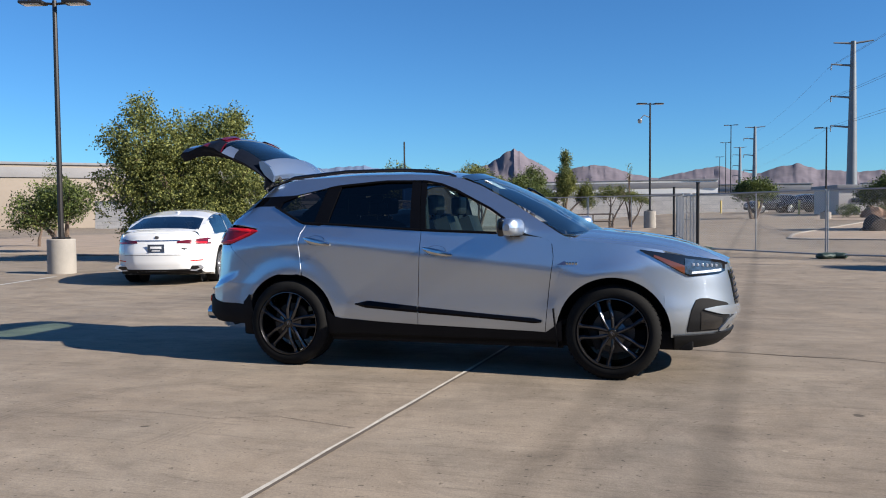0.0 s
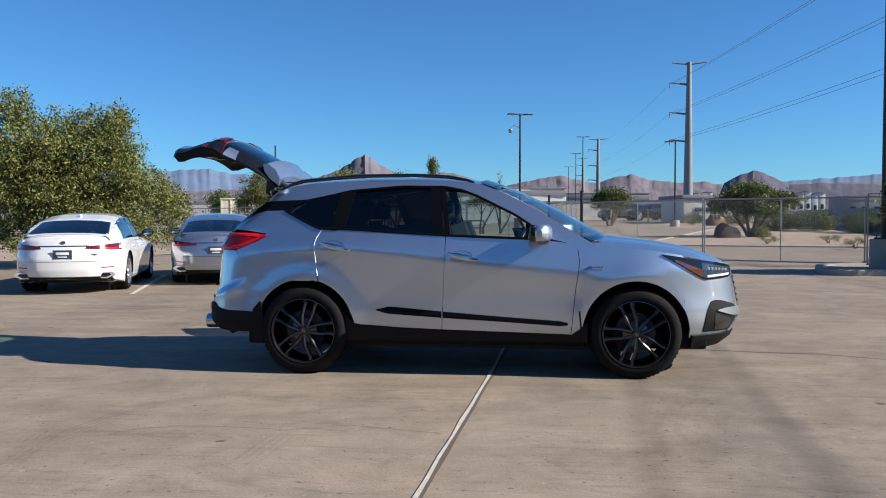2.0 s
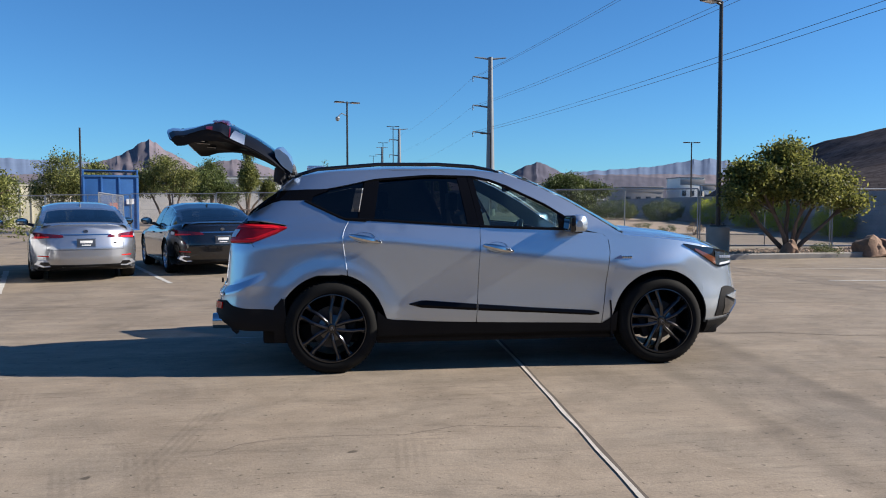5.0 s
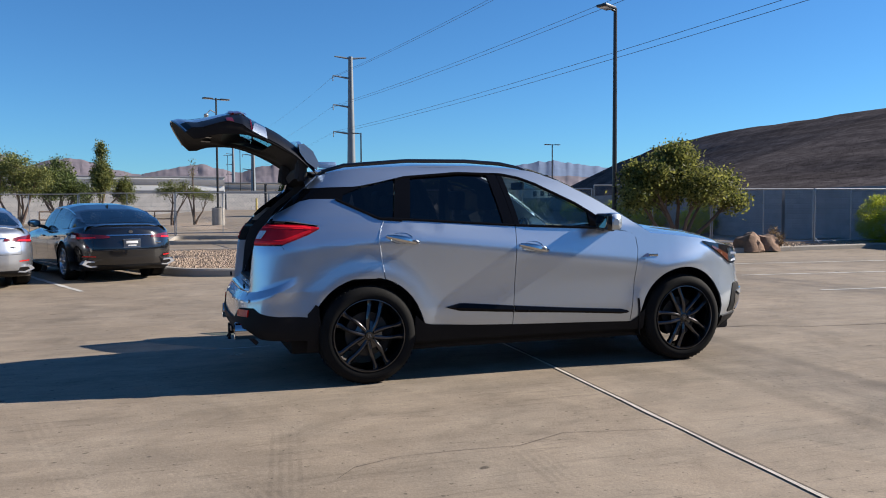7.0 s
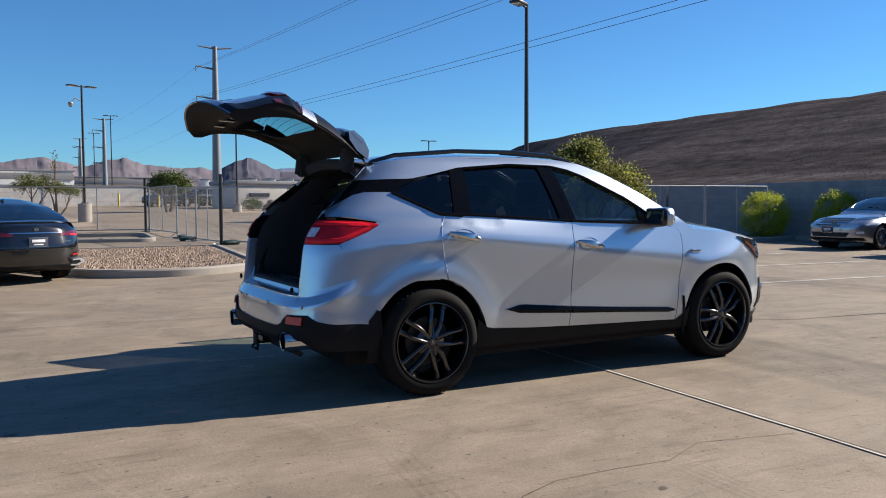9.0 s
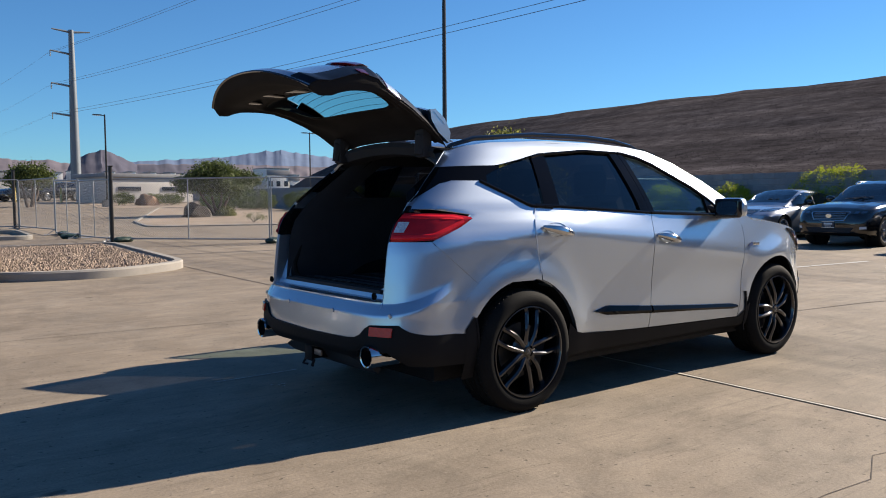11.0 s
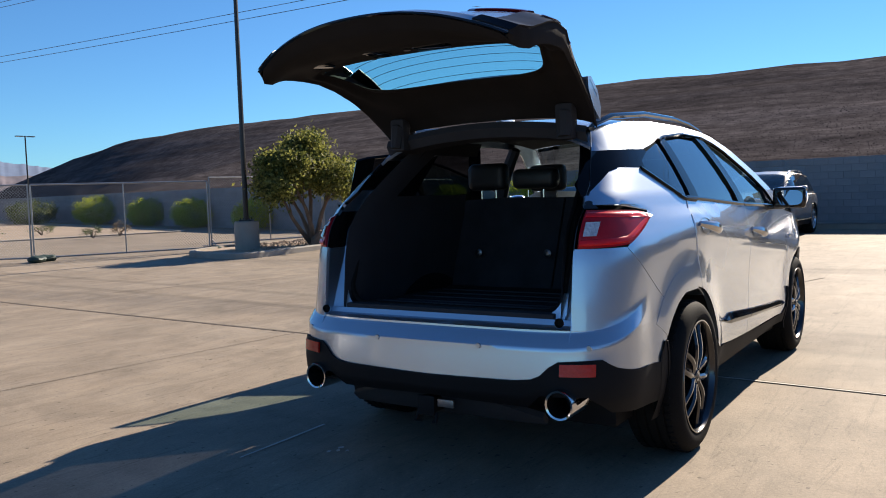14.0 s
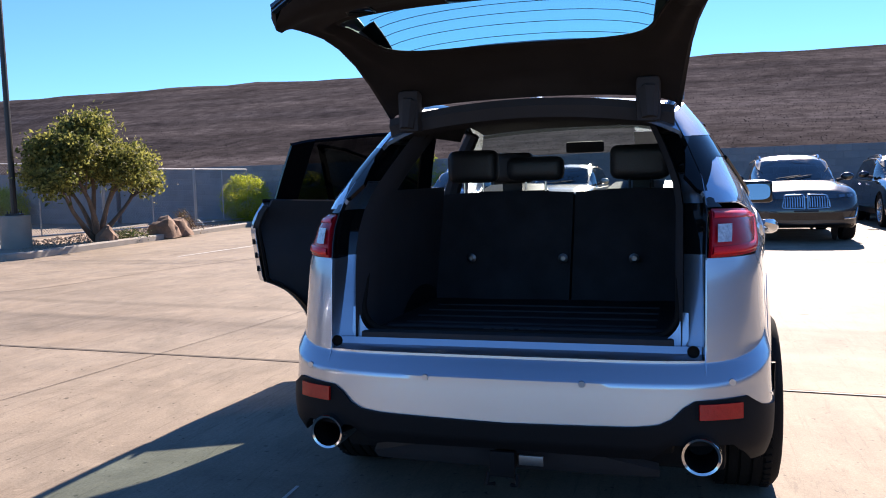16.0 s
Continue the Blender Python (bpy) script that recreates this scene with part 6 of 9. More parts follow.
cols = steps(-1, 1, 40)
gate = bmesh.new()
rows = [[gate_point(i, s, True) for s in cols] for i in steps(5.15, 11, 26)]
sheet(gate, rows, (-0.9, 0, 1.0))
gate = part("tailgate", gate, SILVER, car, "open silver tailgate", True, 0.006)


def window_ring(a):
    """The rounded outline of the window in the tailgate's own grid."""
    c, s_ = math.cos(a), math.sin(a)
    k = (abs(c) ** 5 + abs(s_) ** 5) ** (-0.2)
    u, v = s_ * k, c * k
    return 4.6 + 1.7 * u, v * (0.83 + 0.05 * u)


bm = bmesh.new()
rows = []
for a in steps(0, 2 * math.pi, 200):
    i0, s0 = window_ring(a)
    du, dv = i0 - 4.6, s0 / 0.83
    k = min((6.4 / du) if du > 1e-6 else 99, (-4.6 / du) if du < -1e-6 else 99, (1 / abs(s0)) if abs(s0) > 1e-6 else 99)
    i1, s1 = 4.6 + du * k, s0 * k
    rows.append([gate_point(lerp(i0, i1, t), lerp(s0, s1, t), False, 0.012 * math.sin(t * 9.5) * (1 - t)) for t in steps(0, 1, 18)])
sheet(bm, rows, (-0.9, 0, 3.0))
part("inner_trim", bm, GATE_TRIM, gate, "dark brown-black inner tailgate trim", True, 0.006)
bm = bmesh.new()
rows = [[gate_point(11, s, True), gate_point(11, s, True) + Vector((-0.006, 0, -0.008)), gate_point(11, s, False)] for s in cols]
sheet(bm, rows, (-0.9, 0, 2.0))
part("gate_lip", bm, GLOSS_BLACK, gate, "black lower lip of the tailgate")
# wall of the window well
bm = bmesh.new()
ring = []
for a in steps(0, 2 * math.pi, 80):
    c, s_ = math.cos(a), math.sin(a)
    k = (abs(c) ** 5 + abs(s_) ** 5) ** (-0.2)
    u, v = s_ * k, c * k
    i = 4.6 + 1.7 * u
    ss = v * (0.83 + 0.05 * u)
    ring.append([gate_point(i, ss, False), gate_point(3.3 + 1.75 * u, ss * 1.02, True, -0.02)])
sheet(bm, ring)
bmesh.ops.recalc_face_normals(bm, faces=bm.faces)
part("window_well", bm, GATE_TRIM, gate, "", True)
bm = bmesh.new()
rows = [[gate_point(i, s, True, -0.004) for s in cols] for i in steps(0.6, 5.2, 14)]
sheet(bm, rows, (-0.9, 0, 1.0))
part("rear_window", bm, HATCHGLASS, gate, "tinted heated rear window")
bm = bmesh.new()
for i in (2.4, 2.8, 3.2, 3.6, 4.0, 4.4):
    tube(bm, [gate_point(i, s, True, -0.012) for s in steps(-0.8, 0.8, 20)], 0.0014, 4)
part("heater_wire", bm, CLADDING, gate, "", kind="stuff")
for sgn in (1, -1):
    bm = bmesh.new()
    rows = [[gate_point(i, sgn, True), gate_point(i, sgn * 1.0, True) * 0.5 + gate_point(i, sgn, False) * 0.5 + Vector((0, sgn * 0.008, 0)), gate_point(i, sgn, False)] for i in steps(0, 11, 44)]
    sheet(bm, rows, (-0.9, 0, 1.9))
    part("gate_edge", bm, GATE_TRIM, gate, "black tailgate edge")
    bm = bmesh.new()
    rows = [[gate_point(i, sgn * s, True, 0.007) for s in steps(0.80, 1.005, 8)] for i in steps(0.3, 3.75, 12)]
    sheet(bm, rows, (-0.9, 0, 1.0))
    part("gate_side", bm, NAVY_BLACK, gate, "gloss black glass surround", True, 0.006)
    bm = bmesh.new()
    rows = [[gate_point(lerp(3.78, 4.95 - 0.35 * (1 - s) / 0.14, v), sgn * s, True, 0.008) for s in steps(0.86, 1.008, 8)] for v in steps(0, 1, 6)]
    sheet(bm, rows, (-0.9, 0, 1.0))
    part("gate_pillar", bm, SILVER, gate, "silver strip beside the rear window", True, 0.006)
    bm = bmesh.new()
    rows = [[gate_point(i, sgn * s, True, 0.008) for s in steps(0.80, 1.008, 10)] for i in steps(5.14, 10.95, 26)]
    sheet(bm, rows, (-0.9, 0, 1.0))
    part("gate_flank", bm, NAVY_BLACK, gate, "dark glossy side of the tailgate", True, 0.006)
    # lamp halves carried on the gate
    bm = bmesh.new()
    rows = [[gate_point(i, sgn * s, True, 0.016 * (1 - abs(2 * v - 1) ** 4)) for s in steps(0.42, 0.80, 12)] for v, i in zip(steps(0, 1, 8), steps(5.25, 6.75, 8))]
    sheet(bm, rows, (-0.9, 0, 1.0))
    lamp = part("gate_lamp", bm, GATE_RED, gate, "red lamp on the tailgate", True, 0.006)
    bm = bmesh.new()
    for a, b in ((5.32, 5.62), (6.38, 6.68)):
        sheet(bm, [[gate_point(i, sgn * s, True, 0.021) for s in steps(0.45, 0.79, 12)] for i in (a, b)], (-0.9, 0, 1.0))
    part("light_bar", bm, GATE_RED, lamp, "dark red light bar")
    bm = bmesh.new()
    for a, b, c, d in ((4.97, 5.10, 0.86, 1.01), (6.65, 7.15, 0.93, 1.012)):
        sheet(bm, [[gate_point(i, sgn * s, True, 0.014) for s in steps(c, d, 6)] for i in steps(a, b, 4)], (-0.9, 0, 1.0))
    part("lamp_end", bm, GATE_RED, lamp, "small red lamp end", True, 0.004)
    # lift struts and hinge arms
    bm = bmesh.new()
    tube(bm, [(-0.30, sgn * 0.47, 1.62), (-0.345, sgn * 0.47, 1.665), (-0.42, sgn * 0.475, 1.625), (-0.44, sgn * 0.48, 1.53)], [0.02, 0.035, 0.045, 0.03], 8)
    box(bm, (-0.405, sgn * 0.475, 1.60), (0.07, 0.09, 0.17), 0.02)
    part("hinge_arm", bm, TRIM, gate, "black hinge cover")
# pockets, latch and label on the inner trim
for s0, w, h in ((0.62, 0.10, 0.05), (0.12, 0.08, 0.07), (-0.28, 0.15, 0.05)):
    p = gate_point(7.6 if s0 != 0.12 else 7.7, s0, False, -0.004)
    bm = boxed((0, 0, 0), (h * 1.6, w, 0.014), 0.006, Matrix.Translation(p) @ Matrix.Rotation(radians(3), 4, "Y"))
    part("grab_pocket", bm, GLOSS_BLACK, gate)
bm = bmesh.new()
lathe(bm, [(0.0, 0.006), (0.012, 0.006), (0.016, 0.0)], 12, Matrix.Translation(gate_point(7.6, -0.10, False, -0.008)))
part("close_button", bm, STEEL, gate)
# roof spoiler now standing on edge above the hinge
bm = bmesh.new()
rows = []
for s in steps(-1, 1, 30):
    k = abs(s) ** 2.5
    y = s * 0.60
    rows.append([Vector((-0.315 - 0.01 * k, y, 1.655 - 0.05 * k)), Vector((-0.305, y, 1.70 - 0.05 * k)), Vector((-0.33 - 0.02 * k, y * 1.01, 1.775 - 0.06 * k)), Vector((-0.395 - 0.03 * k, y * 1.01, 1.850 - 0.07 * k)), Vector((-0.425 - 0.03 * k, y, 1.848 - 0.07 * k)), Vector((-0.435, y * 0.98, 1.805 - 0.06 * k))])
sheet(bm, rows, (-0.40, 0, 1.70))
part("spoiler", bm, SILVER, gate, "silver roof spoiler", True)
for sgn in (1, -1):
    bm = bmesh.new()
    vs = [bm.verts.new((x, sgn * 0.605, z)) for x, z in ((-0.31, 1.60), (-0.30, 1.66), (-0.34, 1.74), (-0.41, 1.795), (-0.45, 1.79), (-0.44, 1.73), (-0.39, 1.66))]
    bm.faces.new(vs if sgn < 0 else vs[::-1])
    part("spoiler_end", bm, SILVER, gate, "", False, 0.03)
bm = bmesh.new()
sheet(bm, [[gate_point(i, s, True, 0.003) for s in steps(-0.26, 0.26, 10)] for i in steps(7.9, 9.3, 8)], (-0.9, 0, 1.0))
part("plate_recess", bm, CLADDING, gate, "dark plate recess")

# ---- lamps, fences, pylons ----


def lamp_post(x, y, h, heads, base_h, base_r, turn, label, group="lot lamps"):
    t = thing("street_lamp", pose(x, y, 0, 0, 0, turn), label, "street lamp", group)
    bm = bmesh.new()
    lathe(bm, [(0.0, base_h), (base_r - 0.02, base_h), (base_r, base_h - 0.02), (base_r, -0.05)], 28)
    part("base", bm, KERB, t, "round concrete base")
    bm = bmesh.new()
    box(bm, (0, 0, base_h + 0.02), (0.30, 0.30, 0.04), 0.006)
    for sx in (-1, 1):
        for sy in (-1, 1):
            tube(bm, [(sx * 0.11, sy * 0.11, base_h), (sx * 0.11, sy * 0.11, base_h + 0.09)], 0.012, 6)
    part("base_plate", bm, BLACK_METAL, t)
    bm = bmesh.new()
    tube(bm, [(0, 0, base_h), (0, 0, base_h + (h - base_h) * 0.5), (0, 0, h)], [0.065, 0.06, 0.05], 10)
    part("pole", bm, BLACK_METAL, t, "slim black steel pole")
    for sgn in heads:
        part("arm", tubed([(0, 0, h - 0.08), (sgn * 0.28, 0, h - 0.06)], 0.03, 8), BLACK_METAL, t)
        bm = bmesh.new()
        box(bm, (sgn * 0.50, 0, h - 0.05), (0.55, 0.32, 0.07), 0.02)
        hd = part("lamp_head", bm, BLACK_METAL, t, "flat black lamp head")
        part("lens", boxed((sgn * 0.52, 0, h - 0.088), (0.40, 0.24, 0.012), 0.004), CLEAR_LENS, hd)
    return t


lamp_post(-10.52, 8.2, 6.25, (1, -1), 0.80, 0.31, 15, "black twin-headed lot lamp on a concrete base")
lamp_post(10.60, 13.35, 6.85, (-1,), 0.80, 0.31, 30, "black single-headed lot lamp on a concrete base")
lp = lamp_post(1.45, 41.4, 7.25, (1, -1), 1.0, 0.35, 20, "black lot lamp carrying a camera dome")
bm = bmesh.new()
tube(bm, [(0, 0, 6.4), (-0.35, 0, 6.55), (-0.6, 0, 6.3)], 0.03, 6)
lathe(bm, [(0.0, -0.15), (0.10, -0.1), (0.14, 0.05), (0.10, 0.12), (0.0, 0.14)], 12, Matrix.Translation((-0.6, 0, 6.2)))
part("camera_dome", bm, GALV, lp, "white camera dome")
lamp_post(12.7, 53.5, 6.3, (-1,), 0.5, 0.35, 0, "tall black single-headed lamp beyond the fence", "road lamps")
lamp_post(8.6, 92, 11.3, (1, -1), 0.9, 0.35, 0, "tall black twin-headed road lamp", "road lamps")
lamp_post(9.3, 118, 11.4, (1, -1), 0.9, 0.35, 0, "tall black twin-headed road lamp", "road lamps")
lamp_post(9.8, 150, 11.4, (1, -1), 0.9, 0.35, 0, "tall black twin-headed road lamp", "road lamps")
lamp_post(-13.7, 41.6, 5.9, (), 0.6, 0.3, 0, "black pole without a lamp", "lot lamps")
lamp_post(-38.5, 55, 6.0, (1,), 0.6, 0.3, 0, "black single-headed lot lamp", "lot lamps")
lamp_post(33, 62, 6.3, (1, -1), 0.6, 0.3, 0, "slim black lot lamp beyond the wall", "lot lamps")


def chain_link(bm, x0, x1, z0, z1, pitch=0.075):
    """Crossing wires of a chain-link panel in the xz plane."""
    w, h = x1 - x0, z1 - z0
    r = 0.0022
    n = int((w + h) / pitch)
    for sgn in (1, -1):
        for k in range(n + 1):
            a = -h + k * pitch
            s0, s1 = max(0, -a), min(h, w - a)
            if s1 <= s0 + 0.01:
                continue
            pa, pb = (a + s0, s0), (a + s1, s1)
            if sgn < 0:
                pa, pb = (w - pa[0], pa[1]), (w - pb[0], pb[1])
            y = 0.002 * sgn
            d = Vector((pb[0] - pa[0], 0, pb[1] - pa[1])).normalized()
            nn = Vector((-d.z, 0, d.x)) * r
            A, B = Vector((x0 + pa[0], y, z0 + pa[1])), Vector((x0 + pb[0], y, z0 + pb[1]))
            o = Vector((0, r, 0))
            ra = [bm.verts.new(A + v) for v in (nn, -nn * 0.5 + o, -nn * 0.5 - o)]
            rb = [bm.verts.new(B + v) for v in (nn, -nn * 0.5 + o, -nn * 0.5 - o)]
            for i in range(3):
                bm.faces.new((ra[i], ra[(i + 1) % 3], rb[(i + 1) % 3], rb[i]))


def fence_panel(a, b, h=1.73, z=0.0, mid=True, pitch=0.075, group="temporary fence panels"):
    a, b = Vector((*a, z)), Vector((*b, z))
    d = b - a
    ln = d.length
    t = thing("fence_panel", Matrix.Translation(a) @ Matrix.Rotation(math.atan2(d.y, d.x), 4, "Z"), "galvanised chain-link temporary fence panel standing on the concrete", "fence", group)
    r = 0.021
    for x in (0.03, ln - 0.03):
        part("post", tubed([(x, 0, 0.03), (x, 0, h)], r, 8), GALV, t)
    for zz in (0.10, h):
        part("rail", tubed([(0.03, 0, zz), (ln - 0.03, 0, zz)], r, 8), GALV, t)
    if mid:
        part("post", tubed([(ln / 2, 0, 0.10), (ln / 2, 0, h)], r * 0.8, 8), GALV, t)
    bm = bmesh.new()
    chain_link(bm, 0.04, ln - 0.04, 0.10, h, pitch)
    part("mesh", bm, WIRE, t, "chain-link wire", False, kind="stuff")
    for x in (0.0,):
        bm = bmesh.new()
        tube(bm, [(x, -0.38, 0.03), (x, 0.38, 0.03)], 0.02, 6)
        tube(bm, [(x, -0.3, 0.03), (x + 0.02, -0.02, 0.22)], 0.012, 6)
        part("foot", bm, GALV, t)
    return t


FENCE = [(3.05, 30.5), (3.3, 25.8), (3.55, 23.6), (3.75, 20.9), (7.05, 16.95), (10.85, 15.0), (14.6, 14.3), (18.15, 13.85), (20.9, 13.6)]
for i, (a, b) in enumerate(zip(FENCE, FENCE[1:])):
    fence_panel(a, b, 1.87 if i < 6 else 1.75, 0.0 if i < 5 else 0.1, True, 0.075 if i in (3, 4, 5) else 0.10)
FAR = [(3.05, 30.5), (-1.0, 31.2), (-5.0, 31.9), (-9.0, 32.6), (-13.0, 33.3), (-17.0, 34.0), (-21.0, 34.7)]
for a, b in zip(FAR, FAR[1:]):
    fence_panel(a, b, 1.9, 0.0, True, 0.14)
fence_panel((-8.2, 24.0), (-9.4, 33.0), 1.9, 0.0, True, 0.14)
# tall dark posts of the sliding gate
for x, y in ((3.75, 20.75), (2.9, 30.6)):
    t = thing("gate_post", pose(x, y, 0), "dark brown steel gate post in the fence line", "fence post", "gate posts")
    part("post", tubed([(0, 0, 0), (0, 0, 2.25)], 0.055, 12), BLACK_METAL, t)
    part("cap", boxed((0, 0, 2.26), (0.13, 0.13, 0.03), 0.01), BLACK_METAL, t)


def sandbag(x, y, turn, material, label):
    bm = bmesh.new()
    rows = []
    for s in steps(-1, 1, 10):
        r = 0.13 * (1 - abs(s) ** 3) ** 0.5 + 0.012
        rows.append([Vector((s * 0.30, r * 1.3 * math.cos(a), max(0.0, 0.075 + r * 0.62 * math.sin(a) + 0.01 * math.sin(s * 9 + a)))) for a in steps(0, 2 * math.pi, 12)])
    sheet(bm, rows, (0, 0, 0.07))
    t = thing("sandbag", pose(x, y, 0, 0, 0, turn), label, "sandbag", "fence sandbags")
    part("bag", bm, material, t)
    part("tie", boxed((0.30, 0, 0.09), (0.05, 0.10, 0.06), 0.02), material, t)


BAG = mat("green_black_bag", (0.02, 0.045, 0.035), 0.6, 0, 0.4, 6, 60, 0.3)
for x, y, a in ((7.0, 16.7, 40), (7.3, 16.9, -20), (10.8, 14.8, 60), (4.0, 20.5, 10), (3.5, 25.6, 70), (3.3, 23.9, -30)):
    sandbag(x, y, a, BAG, "dark green sandbag weighing down a fence foot")


PYLON_STEEL = mat("weathered_pole_steel", (0.17, 0.19, 0.21), 0.6, 0.4, 0.15, 0.5, 8)


def pylon(x, y, h, arm, turn, label, wide=1.0):
    t = thing("power_pole", pose(x, y, 0, 0, 0, turn), label, "power pole", "power poles")
    part("mast", tubed([(0, 0, 0), (0, 0, h * 0.5), (0, 0, h)], [0.75 * wide, 0.55 * wide, 0.32 * wide], 14), PYLON_STEEL, t, "tapered grey steel mast")
    for k, z in enumerate((h, h - 2.9, h - 7.1, h - 11.0)):
        bm = bmesh.new()
        tube(bm, [(-arm * (1 if k else 0.9), 0, z + (0 if k else -0.1)), (0.0, 0, z - 0.3)], [0.09, 0.16], 8)
        if k == 0:
            tube(bm, [(arm * 0.9, 0, z), (0.0, 0, z - 0.3)], [0.09, 0.16], 8)
        a_ob = part("arm", bm, PYLON_STEEL, t)
        if k:
            bm = bmesh.new()
            lathe(bm, [(0.03, 0.0)] + [(0.10 if i % 2 else 0.04, -0.1 * i) for i in range(1, 9)], 8, Matrix.Translation((-arm, 0, z)))
            part("insulator", bm, PYLON_STEEL, a_ob)
    return t


pylon(24.8, 111.4, 23.6, 2.7, 5, "tapered grey steel power pole with side arms")
pylon(21.0, 215, 23.0, 2.7, 5, "far grey steel power pole with side arms")
pylon(24.8, 330, 26.5, 2.7, 5, "far grey steel power pole with side arms", 1.2)
CABLE = mat("aluminium_cable", (0.10, 0.10, 0.11), 0.5, 0.7)


def cable(a, b, sag, r=0.016):
    pts = [Vector(a).lerp(Vector(b), s) - Vector((0, 0, 4 * sag * s * (1 - s))) for s in steps(0, 1, 30)]
    return tagged(part("power_cable", tubed(pts, r, 5), CABLE), "thin dark overhead power cable between steel poles", "power cable", "power cables")


for dz, sag in ((20.6, 3.0), (20.2, 3.2), (16.4, 3.0), (16.0, 3.2), (12.6, 2.4), (12.2, 2.6)):
    off = 2.6 if dz % 1 > 0.3 else 3.1
    cable((24.8 - off, 111.4, dz), (24.8 - off + 9.5, -70, dz + 0.5), sag * 0.7)
    cable((24.8 - off, 111.4, dz), (21.0 - off, 215, dz - 0.5), sag * 0.4, 0.006)

# ---- plants ----


def leaf_mesh(name, blobs, count, size, seed, fill=0.55, droop=0.3, lump=0.38):
    """Leaves as small bent quads gathered in twig clumps on the outside of several uneven lobes."""
    rnd = random.Random(seed)
    V, F = [], []
    tot = sum(b[3] * b[4] * b[5] for b in blobs)
    for (cx, cy, cz, rx, ry, rz) in blobs:
        n = int(count * rx * ry * rz / tot)
        clumps = max(6, n // 22)
        # boughs: smaller lumps over the lobe, with dark gaps between them
        boughs = []
        for _ in range(max(7, min(26, clumps // 8))):
            u, v = rnd.uniform(-0.85, 1), rnd.uniform(0, 2 * math.pi)
            w = math.sqrt(1 - u * u)
            d = Vector((w * math.cos(v), w * math.sin(v), u))
            k = rnd.uniform(fill, 1.0) ** 0.6 * (1 - lump * 0.53 + lump * noise.noise(d * 2.3 + Vector((cx, cy, seed)))) * 0.80
            boughs.append((Vector((cx + d.x * rx * k, cy + d.y * ry * k, cz + d.z * rz * k)), rnd.uniform(0.24, 0.44)))
        for _ in range(clumps):
            if lump < 0.1:
                u, v = rnd.uniform(-1, 1), rnd.uniform(0, 2 * math.pi)
                w = math.sqrt(1 - u * u)
                d = Vector((w * math.cos(v), w * math.sin(v), u))
                o, size_b = Vector((cx, cy, cz)), rnd.uniform(fill, 1.0) ** 0.6 * (0.97 + 0.06 * noise.noise(d * 2.3 + Vector((cx, cy, seed))))
                c = o + Vector((d.x * rx, d.y * ry, d.z * rz)) * size_b
            else:
                o, size_b = boughs[rnd.randrange(len(boughs))]
                d = Vector((rnd.gauss(0, 1), rnd.gauss(0, 1), rnd.gauss(0, 1) + 0.25)).normalized()
                k = size_b * rnd.uniform(0.45, 1.0)
                c = o + Vector((d.x * rx * k, d.y * ry * k, d.z * rz * k * 0.8))
            tw = Vector((rnd.uniform(-1, 1), rnd.uniform(-1, 1), rnd.uniform(-0.6 - droop, 0.6))).normalized()
            for _ in range(22):
                p = c + tw * rnd.uniform(-2.4, 2.4) * size + Vector((rnd.gauss(0, 1), rnd.gauss(0, 1), rnd.gauss(0, 1))) * size * 0.9
                a = Vector((rnd.gauss(0, 1), rnd.gauss(0, 1), rnd.gauss(0, 1) - droop)).normalized()
                b = a.orthogonal().normalized()
                b = (Matrix.Rotation(rnd.uniform(0, 6.28), 3, a) @ b)
                s = size * rnd.uniform(0.6, 1.3)
                i = len(V)
                V += [p, p + a * s * 0.5 + b * s * 0.26, p + a * s + a.cross(b) * s * 0.12, p + a * s * 0.5 - b * s * 0.26]
                F.append((i, i + 1, i + 2, i + 3))
    me = bpy.data.meshes.new(name)
    me.from_pydata(V, [], F)
    return me


def limbs(bm, base, blobs, r, rnd, forks=1):
    """Trunks that fork out to each lobe of the crown."""
    for (cx, cy, cz, rx, ry, rz) in blobs:
        p0 = Vector(base) + Vector((rnd.uniform(-1, 1) * r, rnd.uniform(-1, 1) * r, -0.05))
        p3 = Vector((cx, cy, cz + rz * 0.15))
        mid = p0.lerp(p3, 0.45) + Vector((rnd.uniform(-.2, .2), rnd.uniform(-.2, .2), 0.1)) * (p3 - p0).length * 0.4
        q = p0.lerp(mid, 0.5) + Vector((rnd.uniform(-.06, .06), rnd.uniform(-.06, .06), 0.0))
        tube(bm, [p0, q, mid, mid.lerp(p3, 0.6), p3], [r, r * 0.8, r * 0.6, r * 0.4, r * 0.15], 8)
        for _ in range(forks * 4):
            s = mid.lerp(p3, rnd.uniform(0, 0.8))
            e = Vector((cx + rnd.uniform(-.55, .55) * rx, cy + rnd.uniform(-.55, .55) * ry, cz + rnd.uniform(-.4, .5) * rz))
            tube(bm, [s, s.lerp(e, 0.5) + Vector((0, 0, 0.08)), e], [r * 0.3, r * 0.2, r * 0.06], 5)


def tree(x, y, z, blobs, r, count, size, leaf, seed, label, fill=0.5, group=""):
    t = thing("tree", pose(x, y, z), label, "tree", group)
    rnd = random.Random(seed)
    bm = bmesh.new()
    limbs(bm, (0, 0, 0), blobs, r, rnd)
    part("trunk", bm, BARK, t, "forking brown trunk")
    part_mesh("crown", leaf_mesh("crown", blobs, count, size, seed, fill), leaf, t, "", False)
    return t


